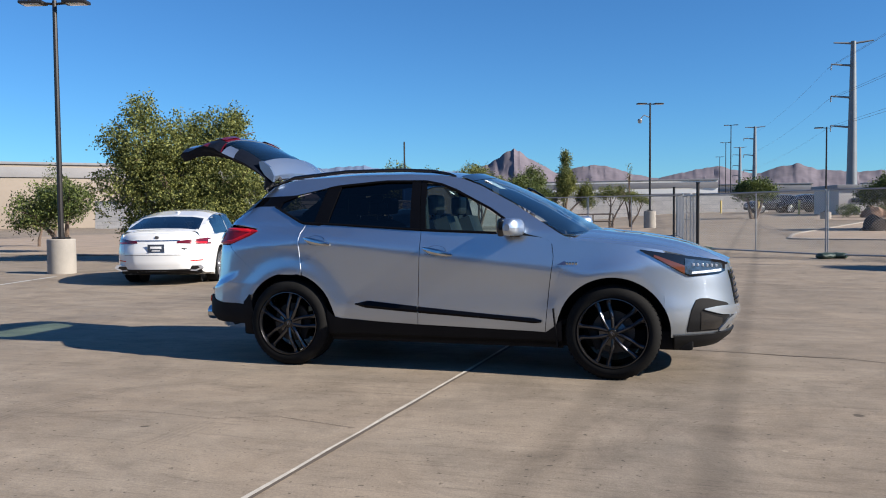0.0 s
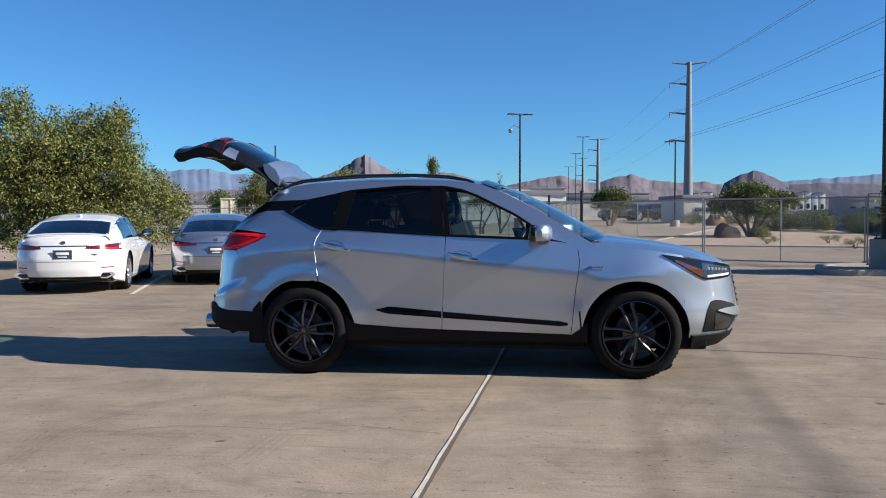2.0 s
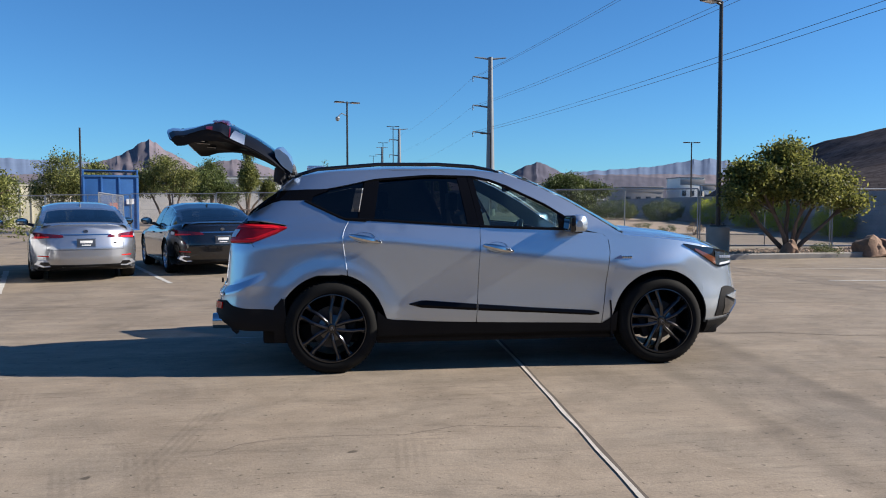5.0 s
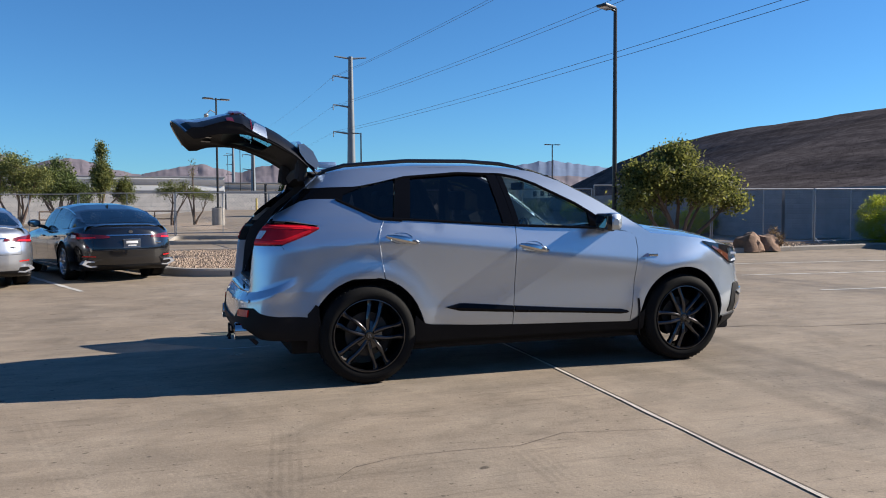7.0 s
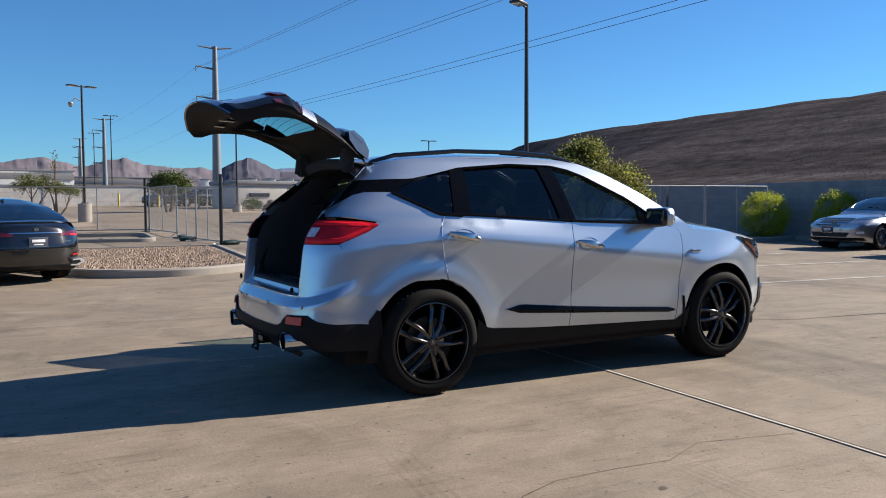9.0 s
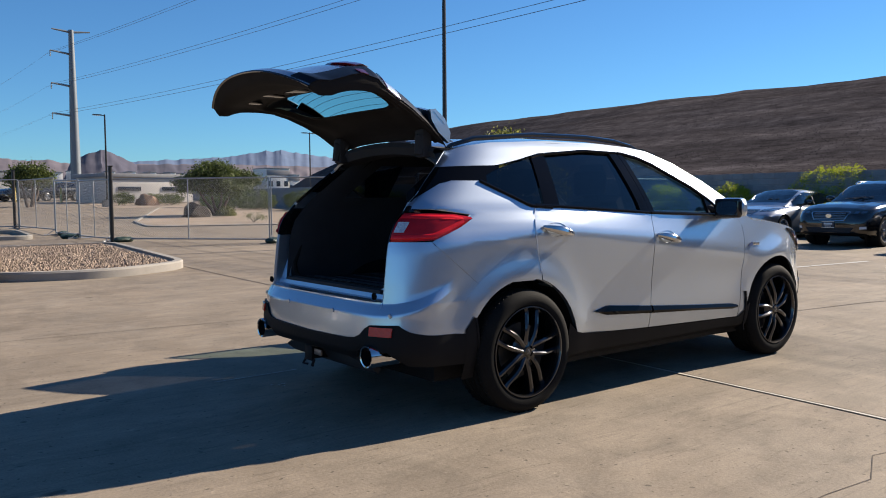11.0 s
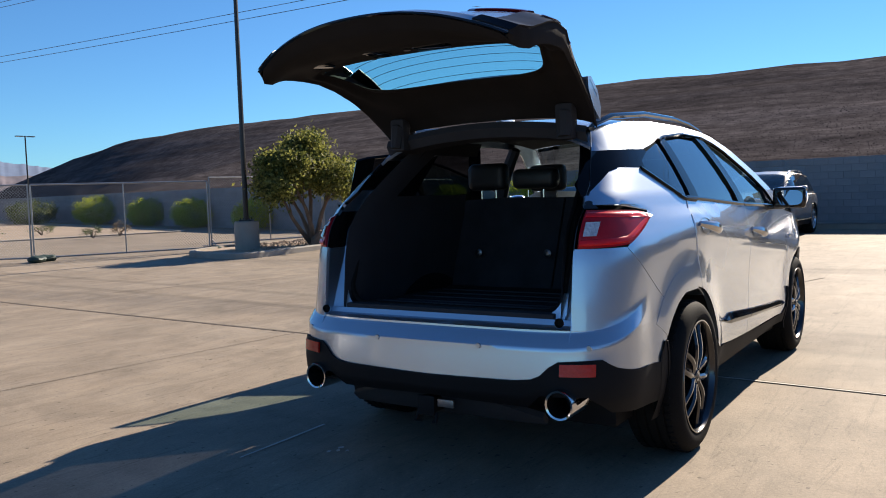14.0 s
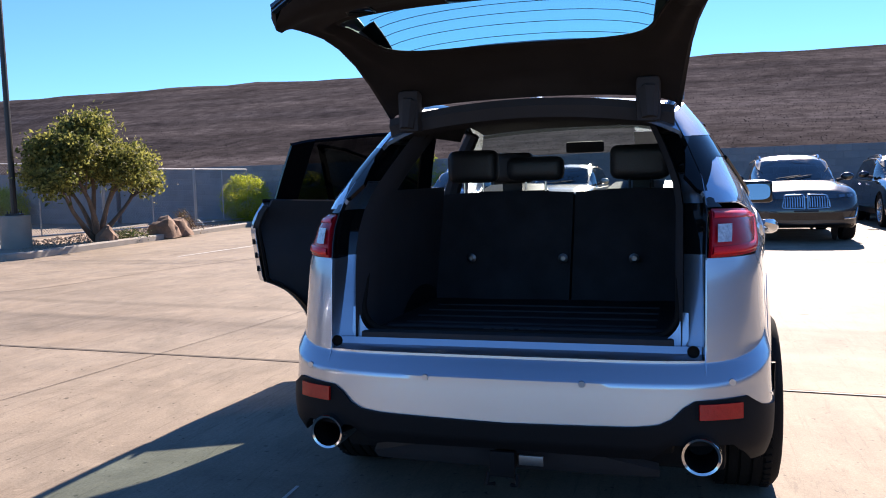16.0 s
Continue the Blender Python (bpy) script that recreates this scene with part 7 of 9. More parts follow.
def bush(x, y, z, rx, ry, h, count, size, leaf, seed, label, group="bushes"):
    t = thing("bush", pose(x, y, z), label, "bush", group)
    bm = bmesh.new()
    rnd = random.Random(seed)
    limbs(bm, (0, 0, 0), [(rnd.uniform(-.4, .4) * rx, rnd.uniform(-.4, .4) * ry, h * 0.4, rx * .5, ry * .5, h * .4) for _ in range(3)], 0.03, rnd, 0)
    part("stem", bm, BARK, t)
    me = leaf_mesh("leaves", [(0, 0, h * 0.52, rx, ry, h * 0.5), (0, 0, h * 0.35, rx * 0.9, ry * 0.9, h * 0.35)], count, size, seed, 0.8, 0.3, 0.06 if group == "bushes" else 0.38)
    part_mesh("leaves", me, leaf, t, "", False)
    return t


# the large tree behind the white car
tree(-10.7, 13.4, 0, [(-1.0, -0.7, 3.45, 1.35, 1.4, 1.45), (0.5, 1.0, 3.5, 1.7, 1.6, 1.5), (-1.6, -0.4, 2.1, 1.25, 1.3, 1.4), (1.3, 1.0, 2.1, 1.6, 1.5, 1.7), (-0.4, 0.2, 2.0, 1.9, 1.8, 1.7), (2.2, 1.6, 1.5, 1.1, 1.2, 1.2), (-0.5, 0.0, 1.0, 1.9, 1.5, 1.0), (-0.4, 0.1, 3.1, 1.6, 1.4, 1.45), (0.9, 0.4, 1.1, 1.9, 1.5, 1.1)], 0.16, 90000, 0.085, LEAF_GREEN, 11, "large bushy olive-green tree with two crowns")
tree(-18.5, 17.5, 0, [(0, 0, 1.9, 1.6, 1.4, 1.2), (-1.2, -0.4, 1.3, 1.2, 1.2, 1.0)], 0.12, 10000, 0.1, LEAF_DARK, 12, "dark green bushy tree at the edge of the lot")
tree(-24, 22, 0, [(0, 0, 1.3, 1.3, 1.2, 1.0)], 0.08, 2600, 0.09, LEAF_GREEN, 13, "low yellowish-green shrub tree")
tree(-34, 34, 0, [(0, 0, 2.6, 1.1, 1.1, 2.2)], 0.1, 2500, 0.12, LEAF_DARK, 14, "narrow dark green tree")
# the tree in the planted strip
tree(12.2, 12.5, 0.08, [(-0.12, 0.13, 2.45, 0.86, 0.9, 0.75), (-1.12, -0.13, 1.95, 0.86, 0.96, 0.7), (1.06, 0.13, 1.75, 0.98, 0.96, 0.62), (0.25, -0.65, 1.7, 0.92, 0.84, 0.6), (-0.5, 0.65, 1.6, 1.03, 0.84, 0.55), (1.69, 0.0, 1.35, 0.52, 0.6, 0.4), (-1.56, -0.26, 1.45, 0.52, 0.6, 0.4)], 0.075, 26000, 0.105, LEAF_SUN, 21, "small multi-trunk tree with yellow-green leaves in the planted strip", 0.25)
# trees beyond the fence
tree(13.7, 37.2, 0, [(0, 0, 2.1, 1.5, 1.5, 0.85), (1.5, 0.6, 1.85, 1.3, 1.2, 0.7), (-1.2, 0, 1.75, 1.1, 1.1, 0.65), (0.4, 0, 1.55, 1.6, 1.4, 0.5)], 0.11, 34000, 0.12, LEAF_DARK, 22, "dark round-headed tree beyond the fence", 0.45, "trees beyond the fence")
tree(8.2, 55.1, 0, [(0, 0, 2.15, 1.4, 1.3, 0.8), (0.7, 0.3, 1.9, 1.1, 1.0, 0.65), (-0.6, 0, 1.85, 1.0, 1.0, 0.6)], 0.14, 9000, 0.17, LEAF_DARK, 23, "dark round-headed tree beyond the fence", 0.45, "trees beyond the fence")
tree(-5.9, 59, 0, [(0, 0, 3.2, 0.85, 0.85, 2.5), (0, 0, 4.7, 0.5, 0.5, 1.4), (1.5, 1, 2.2, 0.9, 0.9, 1.4), (-1.3, 0.5, 1.9, 0.7, 0.7, 1.2)], 0.14, 24000, 0.13, LEAF_GREEN, 24, "tall narrow yellow-green tree")
tree(-8.2, 53.7, 0, [(0, 0, 2.9, 1.35, 1.3, 1.4), (-0.9, 0, 2.3, 1.1, 1.2, 1.2), (1.2, 0.2, 2.1, 1.0, 1.0, 1.1)], 0.14, 15000, 0.14, LEAF_DARK, 25, "olive-green tree by the far fence")
tree(-16.5, 48, 0, [(0, 0, 3.3, 1.9, 1.8, 1.9), (1.2, 0, 2.4, 1.5, 1.4, 1.5), (-1.0, 0, 2.2, 1.4, 1.4, 1.4)], 0.14, 14000, 0.14, LEAF_GREEN, 26, "round green tree behind the containers")
tree(-9.3, 62, 0, [(0, 0, 3.6, 2.0, 2.0, 1.6), (-1.5, 0, 3.0, 1.6, 1.6, 1.3)], 0.15, 9000, 0.16, LEAF_DARK, 27, "olive-green tree behind the containers")
tree(-1.0, 44, 0, [(0, 0, 2.2, 1.5, 1.4, 0.8), (1.0, 0, 1.9, 1.0, 1.0, 0.6)], 0.08, 2600, 0.10, LEAF_GREEN, 28, "sparse thin-leaved tree beyond the island", 0.3)
tree(-8.8, 41.3, 0, [(-0.3, 0, 3.35, 1.7, 1.6, 1.1), (0.9, 0, 2.9, 1.2, 1.2, 1.0), (-1.4, 0.3, 2.6, 1.3, 1.3, 1.1), (0.2, -0.3, 2.3, 1.2, 1.2, 0.7)], 0.10, 17000, 0.10, LEAF_GREEN, 29, "wide olive tree with bare stems beyond the fence", 0.4)
tree(0.26, 43.4, 0, [(0, 0, 1.9, 0.95, 0.9, 0.5), (0.7, 0, 1.6, 0.8, 0.8, 0.45), (-0.1, 0, 3.3, 0.22, 0.22, 0.9), (-0.6, 0, 2.4, 0.4, 0.4, 0.3)], 0.07, 2600, 0.09, LEAF_GREEN, 32, "thin young tree with a bare leader beyond the island", 0.3)
tree(-24, 60, 0, [(0, 0, 2.4, 2.6, 2, 1.8), (4, 1, 2.0, 2.4, 2, 1.4)], 0.14, 9000, 0.18, LEAF_DARK, 30, "row of dark green trees by the far fence")
tree(-22, 75, 0, [(0, 0, 4, 2.2, 2, 2.4), (5, 1, 3.6, 2.4, 2, 2.2)], 0.14, 9000, 0.22, LEAF_GREEN, 31, "row of green trees far behind the lot")
# clipped bushes along the wall
for i, (x, y, rx, ry, h) in enumerate(((20.9, 13.7, 0.82, 0.8, 1.58), (21.5, 11.35, 0.75, 0.75, 1.55), (21.9, 8.0, 0.7, 1.65, 2.08), (22.2, 25.2, 0.9, 0.9, 1.3), (22.4, 29.5, 1.0, 1.0, 1.3), (22.8, 33.5, 1.0, 1.0, 1.3), (22.9, 38, 1.2, 1.2, 1.4), (21.6, 42, 1.3, 1.3, 1.25), (19.6, 45, 1.5, 1.3, 1.2), (17.6, 46, 1.3, 1.2, 1.05))):
    bush(x, y, 0.05, rx, ry, h, 15000 if i < 3 else 8000, 0.055 if i < 3 else 0.08, LEAF_BUSH if i < 7 else LEAF_DARK, 40 + i, "clipped yellow-green bush at the foot of the wall")
for i, (x, y, r, h) in enumerate(((13.1, 12.3, 0.45, 0.3), (15.0, 26.5, 0.5, 0.5), (16.4, 26.8, 0.45, 0.55), (12.6, 30, 0.9, 0.5), (15.6, 31, 0.8, 0.6))):
    bush(x, y, 0.08, r, r, h, 700, 0.05, LEAF_DARK if i != 2 else LEAF_DRY, 60 + i, "low straggly shrub on the dirt bed", "low shrubs")


def boulder(x, y, z, s, seed, label, stone=None):
    bm = bmesh.new()
    bmesh.ops.create_icosphere(bm, subdivisions=3, radius=1)
    for v in bm.verts:
        d = v.co.normalized()
        k = 1 + 0.32 * noise.noise(d * 1.4 + Vector((seed, 0, 0))) + 0.16 * noise.noise(d * 3.3 + Vector((0, seed, 0))) + 0.06 * noise.noise(d * 9)
        v.co = Vector((d.x * s[0], d.y * s[1], max(-0.1, d.z) * s[2])) * k
    ob = part("boulder", bm, stone or ROCKMAT)
    ob.location = (x, y, z)
    return tagged(ob, label, "boulder", "boulders")


boulder(14.35, 12.25, 0.08, (0.42, 0.35, 0.5), 3, "rough brown boulder on the planted strip")
boulder(14.95, 12.35, 0.08, (0.45, 0.38, 0.42), 5, "rough brown boulder on the planted strip")
boulder(12.0, 12.15, 0.08, (0.22, 0.25, 0.35), 7, "small brown boulder at the foot of the tree")
bush(15.35, 12.3, 0.08, 0.42, 0.4, 0.62, 900, 0.05, LEAF_DRY, 70, "dry brown grass tuft beside the boulder", "low shrubs")
boulder(12.3, 36.4, 0.0, (0.75, 0.5, 0.75), 9, "dark brown boulder on the far bed", DARKROCK)
boulder(16.2, 56.0, 0.0, (0.9, 0.7, 0.8), 12, "reddish boulder on the far bed")

# far beds, containers, buildings
for pts, lab in (([(7.5, 29), (20, 27), (22.6, 47), (15, 50), (8.2, 33)], "dry dirt bed beyond the fence"), ([(11.5, 51), (20, 50), (21, 60), (13.5, 62)], "dry dirt bed by the low building"), ([(-14, 36), (1.6, 36), (1.6, 46), (-14, 46)], "dry dirt bed beyond the island"), ([(-40, 15), (-14.5, 15.5), (-11, 22), (-36, 60)], "dry dirt ground round the large tree")):
    bed("far_bed", pts, 0.02, DIRT, lab)
PTS = rounded([(7.4, 28.9), (20.1, 26.9), (22.7, 47), (15, 50.2), (8.1, 33)], 0.8)
kerb_ring("kerb", PTS, 0.06, 0.15, "concrete kerb round a far planting bed")
PTS = rounded([(-1.5, 24.6), (2.3, 24.0), (2.5, 27.5), (-1.2, 28.2)], 0.6)
kerb_ring("kerb", PTS, 0.14, 0.15, "concrete kerb round a small island")

CREAM = mat("cream_container", (0.527, 0.493, 0.374), 0.6, 0, 0.15, 1, 12, 0.1)
BLUE = mat("blue_container", (0.03, 0.11, 0.30), 0.45, 0.1, 0.2, 1, 12, 0.1)


def container(x, y, w, d, h, turn, material, label, ribs):
    t = thing("shipping_container", pose(x, y, 0, 0, 0, turn), label, "container")
    part("body", boxed((0, 0, h / 2), (w, d, h), 0.02), material, t)
    for k in range(ribs):
        part("rib", boxed((lerp(-w / 2 + 0.1, w / 2 - 0.1, k / (ribs - 1)), -d / 2 - 0.025, h / 2), (0.09, 0.06, h - 0.15), 0.015), material, t)
    for zz in (0.08, h - 0.06):
        part("rail", boxed((0, -d / 2 - 0.03, zz), (w, 0.08, 0.12), 0.015), material, t)
    return t


container(-20.2, 55, 4.2, 6, 2.95, 20, CREAM, "cream steel shipping container behind the fence", 7)
bb = container(-11.85, 40.5, 2.9, 2.4, 3.1, 15, BLUE, "tall blue steel recycling container", 4)
part("open_top", boxed((0, -0.1, 3.35), (2.9, 2.2, 0.06), 0.02), BLUE, bb)
for x in (-1.38, 1.38):
    part("corner_post", boxed((x, -1.2, 3.2), (0.1, 0.1, 0.4), 0.02), BLUE, bb)
part("poster", boxed((0.15, -1.262, 1.35), (0.42, 0.01, 0.48), 0.0), mat("poster_red", (0.55, 0.14, 0.10), 0.6), bb, "small red and white poster")
part("notice", boxed((1.0, -1.262, 1.65), (0.4, 0.01, 0.3), 0.0), mat("poster_white", (0.65, 0.65, 0.66), 0.6), bb, "small white notice")

STUCCO = mat("white_warehouse", (0.672, 0.664, 0.64), 0.85, 0, 0.08, 0.1, 2, 0.05)
TAN = mat("tan_building", (0.306, 0.255, 0.204), 0.9, 0, 0.1, 0.1, 2, 0.05)
GREYB = mat("grey_blockwork", (0.26, 0.25, 0.25), 0.9, 0, 0.12, 0.4, 6, 0.1)
DARKGLASS = mat("dark_window", (0.03, 0.035, 0.045), 0.15)
ROOFM = mat("roof_metal", (0.22, 0.22, 0.23), 0.7)


def building(x, y, w, d, h, turn, material, label, bays, doors=0, band=True):
    t = thing("building", pose(x, y, 0, 0, 0, turn), label, "building", "far buildings")
    part("wall", boxed((0, 0, h / 2), (w, d, h), 0.05), material, t)
    part("roof", boxed((0, 0, h + 0.15), (w + 0.4, d + 0.4, 0.3), 0.05), ROOFM, t)
    if band:
        part("parapet", boxed((0, -d / 2 - 0.08, h - h * 0.12), (w, 0.16, h * 0.16), 0.02), GREYB, t)
    for k in range(bays):
        bx = lerp(-w / 2, w / 2, (k + 0.5) / bays)
        wn = part("window", boxed((bx, -d / 2 - 0.04, h * 0.55), (w / bays * 0.5, 0.08, h * 0.16), 0.01), DARKGLASS, t)
    for k in range(doors):
        bx = lerp(-w / 2, w / 2, (k + 0.5) / doors)
        part("dock_door", boxed((bx, -d / 2 - 0.05, h * 0.22), (w / doors * 0.5, 0.1, h * 0.4), 0.02), GREYB, t)
    return t


building(-13, 178, 46, 30, 7.6, 0, STUCCO, "long white warehouse with a grey roof band", 6, 7)
building(20, 230, 30, 25, 8.2, 0, TAN, "long tan warehouse beyond the lot", 5, 4)
building(-82, 88, 46, 40, 7.6, 42, TAN, "large tan warehouse behind the trees", 5, 0)
building(-30, 120, 20, 16, 5.0, 5, STUCCO, "low white building beyond the trees", 4, 2)
building(-33, 160, 10, 16, 6.0, 5, STUCCO, "low white building beyond the trees", 3, 1)
building(18.0, 64.5, 7.6, 5, 2.0, 12, mat("pale_blockwork", (0.50, 0.47, 0.44), 0.9, 0, 0.12, 0.4, 6, 0.1), "low grey block building with a dark opening", 2, 0, False)
building(98, 238, 13, 14, 7.5, 0, GREYB, "long grey building with a pale foot on the skyline", 4, 4)
building(114, 236, 8, 10, 10.5, 0, STUCCO, "white stepped building on the skyline", 3, 0)
building(119.5, 236, 4, 10, 8.5, 0, STUCCO, "lower white building on the skyline", 2, 0)
building(38, 205, 40, 12, 5.6, 0, TAN, "low tan building on the skyline", 8, 0)
for k in range(16):
    x = (56, 60, 65, 69)[k] if k < 4 else 71.2 + (k - 4) * 2.12
    building(x, 262, 1.75 if k < 4 else 1.9, 6, 9.3 + 0.5 * math.sin(k * 2.1), 0, STUCCO, "pale narrow tower block on the skyline", 1, 0, False)
block_wall("wall_north", (-60, 69), (4, 74.5), 3.1, "pale grey block wall beyond the far lot", blk=(1.6, 0.4), pale=True)
block_wall("wall_north_far", (4.2, 74.52), (11.0, 75.1), 3.1, "pale grey block wall beyond the far lot", blk=(1.6, 0.4), pale=True)
t = thing("guard_rail", pose(-4, 43, 0, 0, 0, 5), "low brown pipe railing beyond the island", "railing")
for k in range(7):
    part("post", tubed([(k * 1.2 - 4, 0, 0), (k * 1.2 - 4, 0, 0.95)], 0.04, 6), BARK, t)
for z in (0.5, 0.95):
    part("rail", tubed([(-4, 0, z), (3.2, 0, z)], 0.04, 6), BARK, t)
for k in range(3):
    tb = thing("bollard", pose(6.6 + k * 3.0, 70 - k * 2, 0), "yellow steel bollard by the far lot", "bollard", "bollards")
    part("post", tubed([(0, 0, 0), (0, 0, 1.15)], 0.09, 10), mat("yellow_paint", (0.55, 0.42, 0.12), 0.5), tb)
    part("cap", boxed((0, 0, 1.16), (0.15, 0.15, 0.05), 0.02), mat("yellow_paint", (0.55, 0.42, 0.12), 0.5), tb)
for i, (x, y, r, h) in enumerate(((14.6, 56.5, 1.0, 0.95), (17.8, 55.5, 1.1, 0.95), (16.9, 57.0, 0.9, 0.8), (14.2, 37.0, 0.6, 0.35))):
    bush(x, y, 0.02, r, r, h, 2600, 0.09, LEAF_DARK if i < 2 else LEAF_GREEN, 90 + i, "round olive shrub on the far bed", "far shrubs")

# ---- parked vehicles ----
WHITE_PAINT = mat("white_car_paint", (0.671, 0.671, 0.662), 0.25, 0, 0.02, 2, 200, 0, 1.0)
GREY_SILVER = flake_paint("grey_silver_paint", (0.40, 0.42, 0.46), 0.2, 0.45, 0.4, 0.9)
BLACK_PAINT = mat("black_car_paint", (0.006, 0.006, 0.007), 0.15, 0, 0.1, 2, 200, 0, 1.0)
DARK_GREEN_GREY = mat("dark_grey_paint", (0.035, 0.038, 0.042), 0.25, 0.5, 0.05, 2, 900, 0, 1.0)
CHAMPAGNE = flake_paint("pale_beige_metallic", (0.52, 0.49, 0.44), 0.2, 0.45, 0.4, 0.9)
BRIGHT_RIM = mat("silver_alloy", (0.55, 0.56, 0.58), 0.25, 0.9, 0.05, 5, 80)
CAR_GLASS = glass("car_window_glass", (0.16, 0.18, 0.19), 0.08)
DEEP_RED = mat("deep_red_lens", (0.10, 0.004, 0.007), 0.12, 0, 0.15, 20, 120, 0, 0.8)
SEDAN = dict(half=0.93, xr=-1.10, xf=3.88, wb=2.87, belt=0.94, tyre=0.345, ground=0.17,
             top=curve([(-1.1, 0.98), (-0.9, 1.055), (-0.5, 1.06), (0.0, 1.00), (0.6, 0.95), (1.9, 0.96), (2.35, 0.985), (2.8, 0.95), (3.3, 0.87), (3.7, 0.74), (3.88, 0.62)]),
             shoulder=curve([(-1.1, 0.90), (-0.8, 0.95), (0, 0.95), (1.0, 0.90), (2.2, 0.89), (3.2, 0.80), (3.88, 0.60)]),
             roof=curve([(-0.80, 1.03), (-0.35, 1.185), (0.1, 1.325), (0.55, 1.415), (1.0, 1.445), (1.45, 1.42), (1.85, 1.27), (2.25, 1.08), (2.48, 0.96)]),
             g0=-0.80, g1=2.48, side_win=(0.02, 2.02), rear_tilt=0.30, plan=2.6)
SUV = dict(half=0.945, xr=-0.95, xf=3.74, wb=2.83, belt=1.06, tyre=0.375, ground=0.24,
           top=curve([(-0.95, 1.02), (-0.7, 1.06), (1.9, 1.08), (2.2, 1.12), (2.7, 1.10), (3.2, 1.04), (3.55, 0.95), (3.74, 0.82)]),
           shoulder=curve([(-0.95, 0.98), (0, 1.03), (1.5, 1.0), (2.4, 1.0), (3.2, 0.93), (3.74, 0.78)]),
           roof=curve([(-0.88, 1.05), (-0.72, 1.33), (-0.5, 1.53), (-0.2, 1.59), (0.5, 1.63), (1.1, 1.62), (1.45, 1.54), (1.8, 1.37), (2.2, 1.14), (2.3, 1.08)]),
           g0=-0.88, g1=2.3, side_win=(-0.45, 1.85), rear_tilt=0.12, plan=4.4)


def resample(pts, n):
    d = [0.0]
    for a, b in zip(pts, pts[1:]):
        d.append(d[-1] + math.dist(a, b))
    return [(float(np.interp(d[-1] * k / n, d, [p[0] for p in pts])), float(np.interp(d[-1] * k / n, d, [p[1] for p in pts]))) for k in range(n + 1)]


def hull(spec):
    """The lower body as rings across the car, with open wheel arches."""
    bm = bmesh.new()
    rings = []
    xr, xf = spec["xr"], spec["xf"]
    xs = [xr + 0.9 * (1 - math.cos(math.pi / 2 * k / 16)) for k in range(16)] + steps(xr + 0.9, xf - 0.9, 56) + [xf - 0.9 * (1 - math.cos(math.pi / 2 * k / 16)) for k in range(15, -1, -1)]
    for x in xs:
        d = max(0.0, (xr + 0.9 - x) / 0.9, (x - xf + 0.9) / 0.9)
        w = spec["half"] * max(0.0, 1 - (d * 0.985) ** spec["plan"] * 0.9) ** (1 / spec["plan"]) if d > 0 else spec["half"]
        w *= 0.985 + 0.015 * math.sin((x - xr) / (xf - xr) * math.pi)
        zt, zs = spec["top"](x), spec["shoulder"](x)
        zb = spec["ground"] + 0.10 * d ** 3
        half = [(0.0, zb), (0.80 * w, zb), (0.95 * w, zb + 0.03), (0.985 * w, zb + 0.16), (1.0 * w, 0.56), (0.995 * w, 0.70), (0.965 * w, zs - 0.05), (0.93 * w, zs), (0.86 * w, lerp(zs, zt, 0.45)), (0.6 * w, lerp(zs, zt, 0.86)), (0.0, zt)]
        half = resample(half, 40)
        ring = half + [(-y, z) for y, z in half[-2:0:-1]]
        out = []
        for y, z in ring:
            lean = spec["rear_tilt"] * max(0.0, z - 0.62) * smooth01((xr + 0.8 - x) / 0.8) + 0.25 * max(0, 0.42 - z) * smooth01((xr + 0.5 - x) / 0.5)
            lean -= 0.25 * max(0.0, z - 0.6) * smooth01((x - xf + 0.5) / 0.5) + 0.2 * max(0, 0.35 - z) * smooth01((x - xf + 0.5) / 0.5)
            out.append(bm.verts.new((x + lean, y, z)))
        rings.append(out)
    for a, b in zip(rings, rings[1:]):
        for k in range(len(a)):
            bm.faces.new((a[k], a[(k + 1) % len(a)], b[(k + 1) % len(a)], b[k]))
    for end, way in ((rings[0], -1), (rings[-1], 1)):
        last = end
        for k in (0.88, 0.72, 0.5, 0.25, 0.0):
            nxt = [bm.verts.new((v.co.x + way * 0.045 * (1 - k * k), v.co.y * k, v.co.z)) for v in end]
            for i in range(len(end)):
                bm.faces.new((last[i], last[(i + 1) % len(end)], nxt[(i + 1) % len(end)], nxt[i]))
            last = nxt
    bmesh.ops.remove_doubles(bm, verts=bm.verts, dist=0.0004)
    bmesh.ops.recalc_face_normals(bm, faces=bm.faces)
    r = spec["tyre"] + 0.045
    gone = []
    inside = set()
    for hx in (0.0, spec["wb"]):
        for v in bm.verts:
            if abs(v.co.y) > 0.55 and math.hypot(v.co.x - hx, v.co.z - spec["tyre"]) < r:
                inside.add(v)
    for f in bm.faces:
        if all(v in inside for v in f.verts):
            gone.append(f)
    bmesh.ops.delete(bm, geom=gone, context="FACES")
    for v in bm.verts:
        if v in inside:
            hx = 0.0 if v.co.x < 1.4 else spec["wb"]
            dx, dz = v.co.x - hx, v.co.z - spec["tyre"]
            k = r / max(0.02, math.hypot(dx, dz))
            v.co.x, v.co.z = hx + dx * k, max(spec["ground"], spec["tyre"] + dz * k)
    return bm


